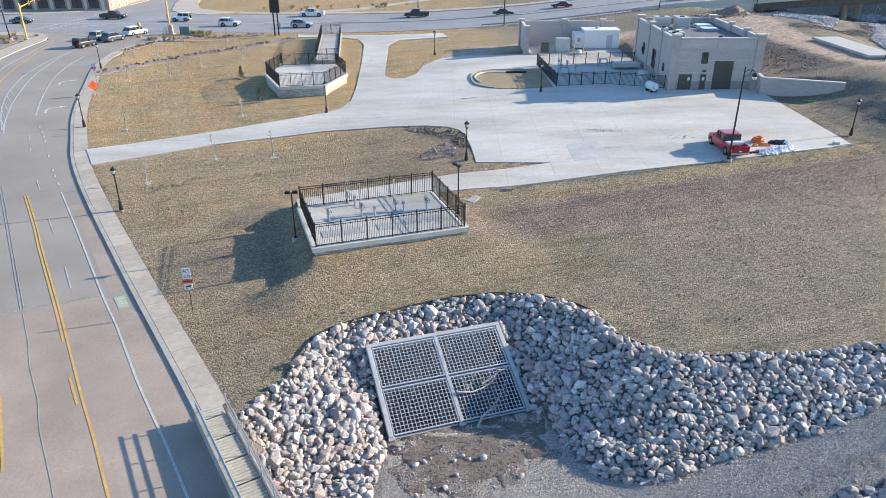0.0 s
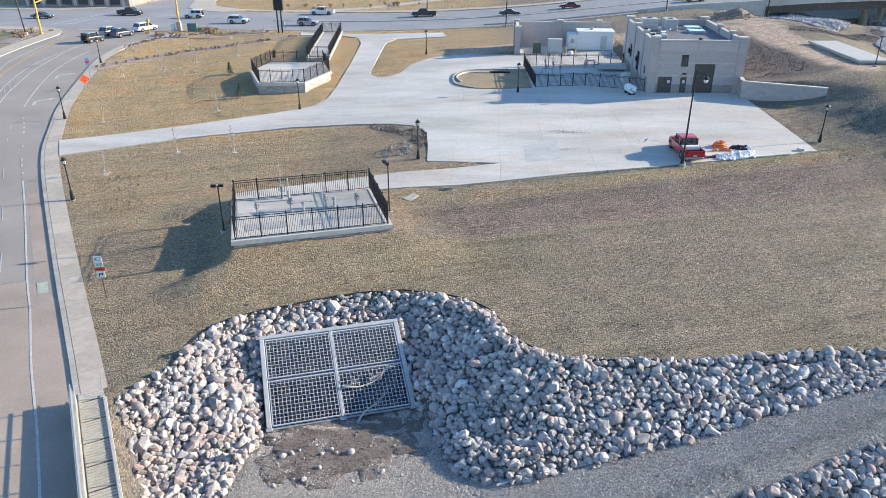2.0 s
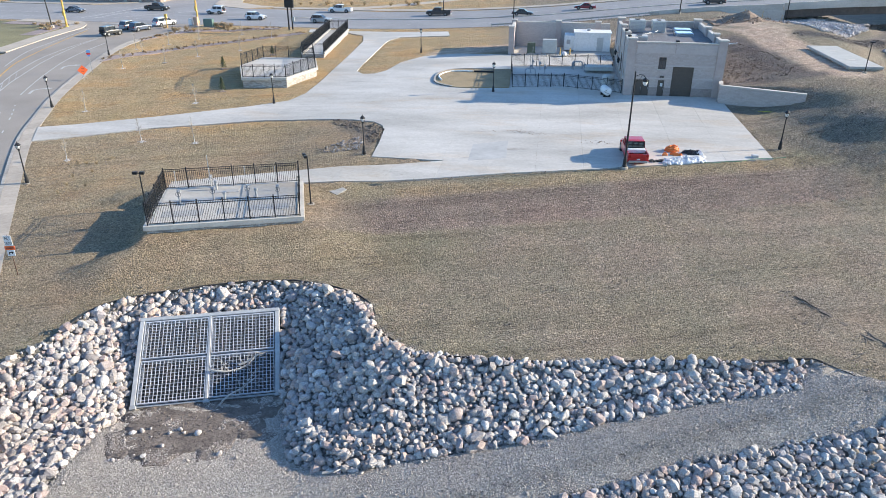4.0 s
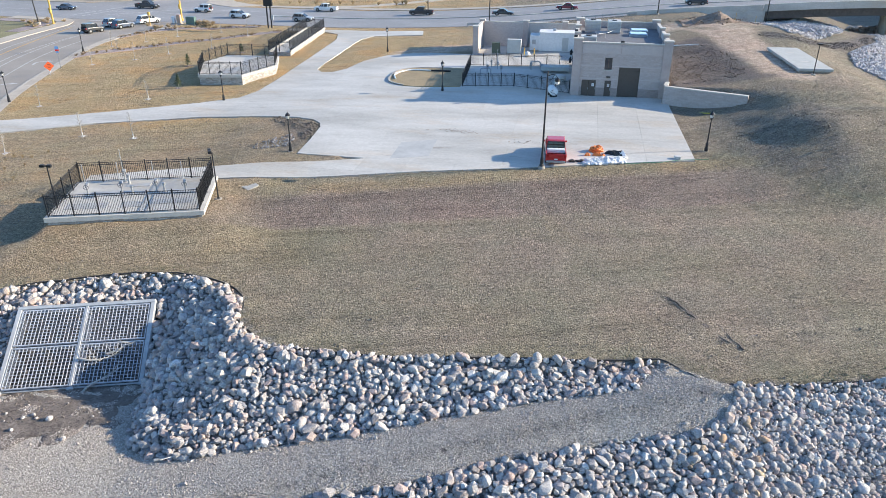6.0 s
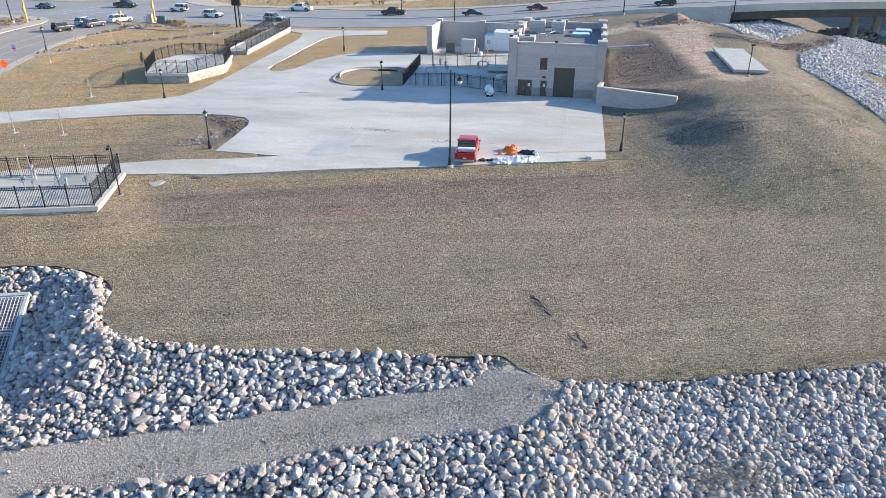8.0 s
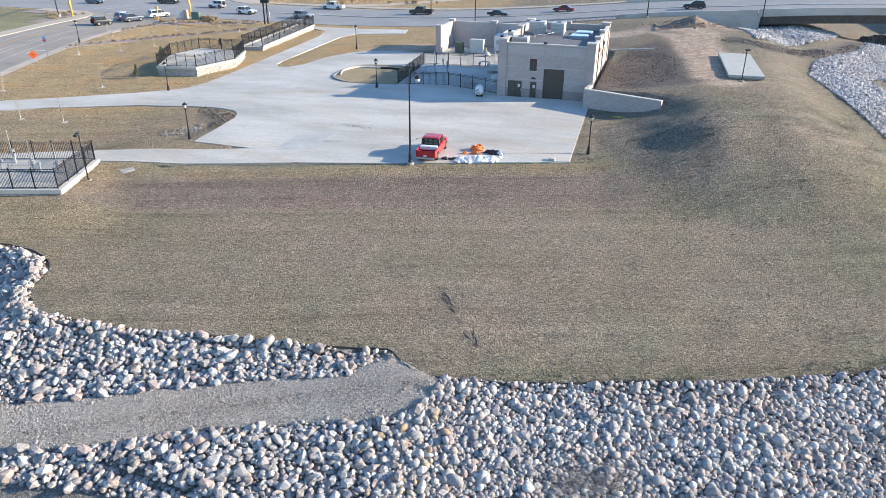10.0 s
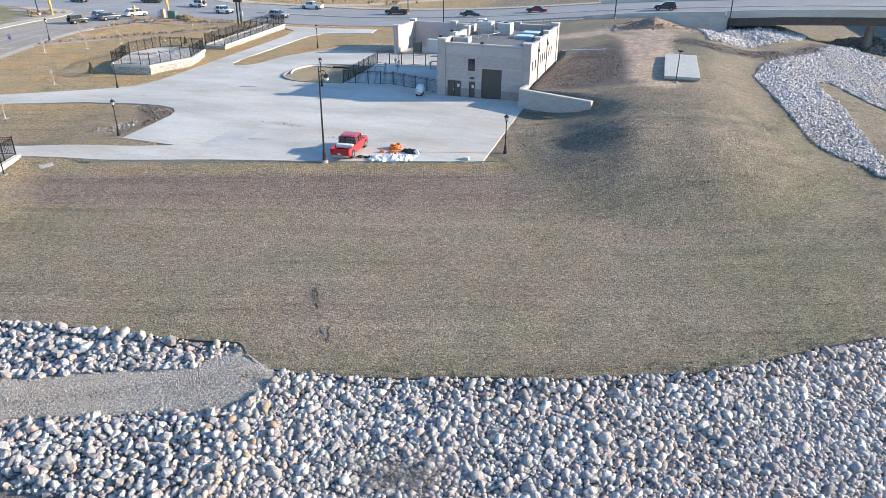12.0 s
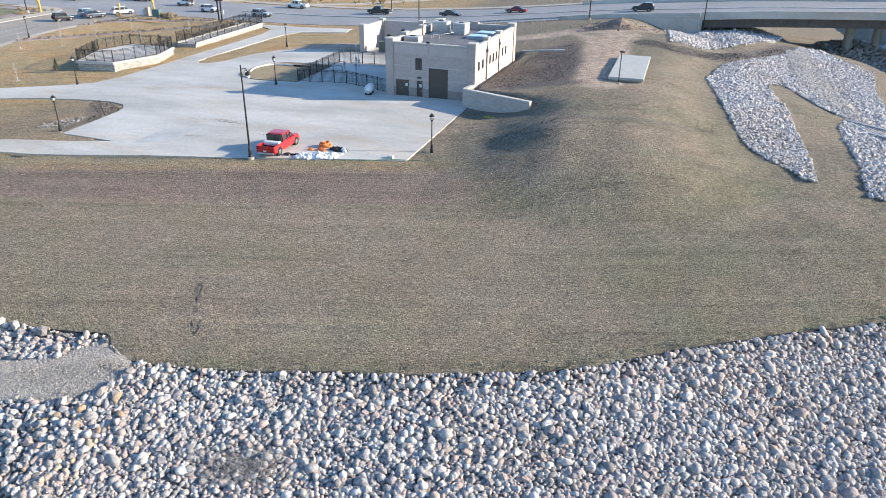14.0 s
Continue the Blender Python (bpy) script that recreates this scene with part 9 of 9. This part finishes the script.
def plant(ob, x, y, s):
    m = pose(x, y, z_at(x, y), 0, 0, rs.uniform(0, 360)) @ Matrix.Scale(s, 4)
    if ob.name not in used:
        used[ob.name] = 1
        ob.matrix_basis = m
        return
    c = copy_thing(ob, m)
    c.matrix_basis = m


for line, n, w in ((bed_a, 105, 1.8), (bed_b, 95, 1.5)):
    pts = resample(line, 0.2)
    for k in range(n):
        x, y = rs.choice(pts)
        plant(rs.choice(src), x + rs.uniform(-w / 2, w / 2), y + rs.uniform(-w / 2, w / 2), rs.uniform(0.35, 0.75))
for x, y, n, sx, sy in ((-57.5, 143.5, 8, 1.5, 1.0), (-48.5, 149.3, 9, 2.4, 0.5), (-86.5, 144.0, 10, 2.2, 1.8), (-84.0, 140.0, 6, 1.4, 1.4), (-33, 189, 10, 5, 1.5), (-18, 193, 10, 5, 1.5)):
    for k in range(n):
        plant(rs.choice(straw), x + rs.gauss(0, sx), y + rs.gauss(0, sy), rs.uniform(0.7, 1.2))


for x, y in ((-27.1, 62.8), (-27.0, 63.9), (-26.0, 63.9), (-25.0, 64.1), (-24.1, 61.9), (-25.2, 60.4), (-24.4, 58.2), (-24.4, 65.9), (-22.4, 58.1), (-24.0, 56.3)):
    plant(rs.choice(straw), x, y, rs.uniform(0.26, 0.38))


def sapling(seed, h):
    r = random.Random(seed)
    t = thing("sapling", pose(0, 0, 0), "young bare tree with a white trunk guard and mulch ring", "tree", "young trees on the lawn")
    bm = bmesh.new()
    lean = Vector((r.uniform(-0.04, 0.04), r.uniform(-0.04, 0.04), 1))
    rod(bm, (0, 0, 0), lean * h * 0.55, 0.045, 0.032, 6)
    rod(bm, lean * h * 0.55, lean * h, 0.032, 0.012, 5)
    part("trunk", bm, M_bark, t)
    bm = bmesh.new()
    for k in range(22):
        z = r.uniform(0.38, 0.95)
        a = r.uniform(0, 6.28)
        e = lean * h * z + Vector((math.cos(a), math.sin(a), 0.9)) * h * 0.22 * (1.15 - z)
        rod(bm, lean * h * z, e, 0.014, 0.007, 4, False)
        for q in range(3):
            p = (lean * h * z).lerp(e, r.uniform(0.4, 0.95))
            rod(bm, p, p + Vector((r.uniform(-1, 1), r.uniform(-1, 1), 1)) * 0.14, 0.008, 0.004, 3, False)
    part("crown", bm, M_bark, t, "bare twigs")
    bm = bmesh.new()
    lathe(bm, [(0.04, 0.0), (0.04, 0.5)], 8)
    part("trunk_guard", bm, M_white, t, "white plastic trunk guard")
    bm = bmesh.new()
    for k in range(30):
        a, d = r.uniform(0, 6.28), r.uniform(0.05, 0.42)
        lumpy(bm, (d * math.cos(a), d * math.sin(a), 0.0), 0.12, 0.09, 0.04, 900 + k, 5)
    part("mulch_ring", bm, M_rock, t, "ring of grey stones")
    return t


saps = [sapling(k, 2.5 + 0.25 * k) for k in range(3)]
for k, (x, y) in enumerate(((-28.8, 64.8), (-24.0, 71.2), (-17.9, 71.6), (-25.0, 86.6), (-37.5, 81.6), (-42.9, 112.0), (-34.2, 122.6), (-39.5, 117.0), (-47.5, 107.0), (-51.4, 120.0),
                            (-54.0, 122.3), (-51.2, 129.0), (-48.5, 136.0), (-42.0, 141.8), (-33.4, 136.0))):
    m = pose(x, y, z_at(x, y) + 0.02, 0, 0, 57 * k)
    if k < 3:
        saps[k].matrix_basis = m
    else:
        copy_thing(saps[k % 3], m)


def conifer(x, y, h, seed):
    r = random.Random(seed)
    t = thing("young_pine", pose(x, y, z_at(x, y)), "small young pine on the lawn with a mulch ring", "tree", "young pines")
    bm = bmesh.new()
    rod(bm, (0, 0, -0.1), (0, 0, h * 0.95), 0.06, 0.01, 6)
    part("trunk", bm, M_bark, t)
    bm = bmesh.new()
    for k in range(80):
        z = 0.12 + 0.83 * (k / 80)
        a = k * 2.4 + r.uniform(-0.3, 0.3)
        reach = h * 0.36 * (1.05 - z) * r.uniform(0.7, 1.15)
        p0 = Vector((0, 0, z * h))
        p1 = p0 + Vector((math.cos(a) * reach, math.sin(a) * reach, 0.14 * h * r.uniform(0.2, 1.0)))
        rod(bm, p0, p1, 0.014, 0.006, 4, False)
        for q in range(16):
            c = p0.lerp(p1, r.uniform(0.25, 1.0))
            d = Vector((r.uniform(-1, 1), r.uniform(-1, 1), r.uniform(-0.2, 1))).normalized() * 0.17
            w = d.cross(Vector((0.3, 0.2, 1))).normalized() * 0.022
            bm.faces.new([bm.verts.new(c - w), bm.verts.new(c + d), bm.verts.new(c + w)])
    part("crown", bm, M_pine, t, "green needles")
    bm = bmesh.new()
    for k in range(20):
        a, d = r.uniform(0, 6.28), r.uniform(0.1, 0.6)
        lumpy(bm, (d * math.cos(a), d * math.sin(a), 0.03), 0.13, 0.1, 0.05, 950 + k, 5)
    part("mulch_ring", bm, M_mulch, t)


conifer(-24.2, 93.0, 1.9, 2)
conifer(-30.3, 106.9, 1.9, 6)
conifer(-26.8, 119.0, 1.5, 9)

# stony soil heap at the tip of the lawn by the forecourt
loose = thing("rubble_heap", pose(0, 0, 0), "dark clods and grey rubble at the lawn's tip", "rubble")
CLOD = [(-5.0, 80.6), (-2.2, 80.0), (0.8, 79.2), (2.4, 77.0), (2.9, 74.6), (2.5, 72.0), (1.7, 72.6), (0.6, 75.4), (-1.6, 77.4), (-4.2, 78.6)]
joined_rocks("clod_fill", scatter(CLOD, [LOT], -6, 4, 71, 82, 0.27, (0.07, 0.5, 0.03, 0.22), RUBBLE, keep=0.85, sink=0.15, jitter=0.5), M_mud, loose, "dark soil clods")
M_rubble = rock_material("grey_rubble", True, (0.58, 0.60, 0.63), QUARRY_STONE)
HEAP = [(-2.6, 68.9), (-0.6, 68.4), (1.4, 69.6), (1.2, 72.0), (0.2, 74.0), (-0.8, 72.6), (-2.0, 71.2)]
joined_rocks("rubble", scatter(HEAP, [], -3, 2, 68, 75, 0.22, (0.062, 0.5, 0.03, 0.19), RUBBLE, keep=0.6, sink=0.1), M_rubble, loose, "grey stone rubble")

# sparse grass tufts and weeds over the bank
def tufts(name, n, x0, x1, y0, y1, ok, material, label, size, seed):
    r = np.random.default_rng(seed)
    xs, ys = r.uniform(x0, x1, n), r.uniform(y0, y1, n)
    keep = ok(xs, ys)
    xs, ys = xs[keep], ys[keep]
    zs = ground(xs, ys)
    m = len(xs)
    vv, ff = [], []
    for b in range(4):
        a = r.uniform(0, 2 * math.pi, m)
        h = r.lognormal(math.log(size), 0.4, m)
        wx, wy = -np.sin(a) * h * 0.16, np.cos(a) * h * 0.16
        ox, oy = r.normal(0, 0.05, m), r.normal(0, 0.05, m)
        p0 = np.stack([xs + ox - wx, ys + oy - wy, zs - 0.02], -1)
        p1 = np.stack([xs + ox + wx, ys + oy + wy, zs - 0.02], -1)
        p2 = np.stack([xs + ox + np.cos(a) * h * 0.7, ys + oy + np.sin(a) * h * 0.7, zs + h], -1)
        vv.append(np.stack([p0, p1, p2], 1).reshape(-1, 3))
    vv = np.concatenate(vv)
    ff = np.arange(len(vv)).reshape(-1, 3)
    me = bpy.data.meshes.new(name)
    me.from_pydata(vv.tolist(), [], ff.tolist())
    me.materials.append(material)
    tagged(new(name, me), label, "grass", kind="stuff")


lawn_ok = lambda x, y: ~inside(x, y, RIVER) & ~inside(x, y, LOT) & ~inside(x, y, PAD) & ~inside(x, y, STREET) & (polyline_distance(x, y, KERB) > 2.0) & ~((x > 30) & (x < 42.4) & (y > 95))
tufts("grass", 24000, -30, 86, 34, 92, lawn_ok, M_tuft, "sparse dry grass tufts", 0.06, 3)
weedy = lambda x, y: lawn_ok(x, y) & (polyline_distance(x, y, BANK) < 1.3)
tufts("weeds", 9000, -12, 86, 30, 60, weedy, surface("green_weed", (0.07, 0.10, 0.035), (0.22, 0.25, 0.11), 3.0, 0.3, 0.95, bump=0), "green weeds along the riprap edge", 0.055, 5)
clumps = [(44 + 0.62 * k + rs.uniform(-0.4, 0.4), rs.uniform(0.15, 0.9)) for k in range(64)]
spots = [(x, float(np.interp(x, [p[0] for p in BANK[17:]], [p[1] for p in BANK[17:]])) + d) for x, d in clumps]
near_spot = lambda x, y: lawn_ok(x, y) & (np.min([np.hypot(x - a, y - b) for a, b in spots], axis=0) < 0.28)
tufts("weed_clump", 60000, 43, 86, 36, 60, near_spot, surface("grey_green_weed", (0.13, 0.15, 0.09), (0.32, 0.34, 0.24), 3.0, 0.3, 0.95, bump=0), "grey-green weed clumps at the lawn's edge", 0.075, 8)
dots = [(rs.uniform(20, 86), rs.uniform(42, 74)) for _ in range(230)]
dots += [(x, 56.4 + 0.345 * x - 8.0 + rs.gauss(0, 0.12)) for x in (rs.uniform(16, 50) for _ in range(70))]
on_dot = lambda x, y: lawn_ok(x, y) & (np.min([np.hypot(x - a, (y - b) * 1.4) for a, b in dots], axis=0) < 0.17)
tufts("lawn_weed", 120000, 20, 86, 42, 74, on_dot, surface("pale_weed", (0.32, 0.30, 0.19), (0.56, 0.52, 0.38), 3.0, 0.3, 0.95, bump=0), "small pale weed tufts dotted over the lawn", 0.05, 9)
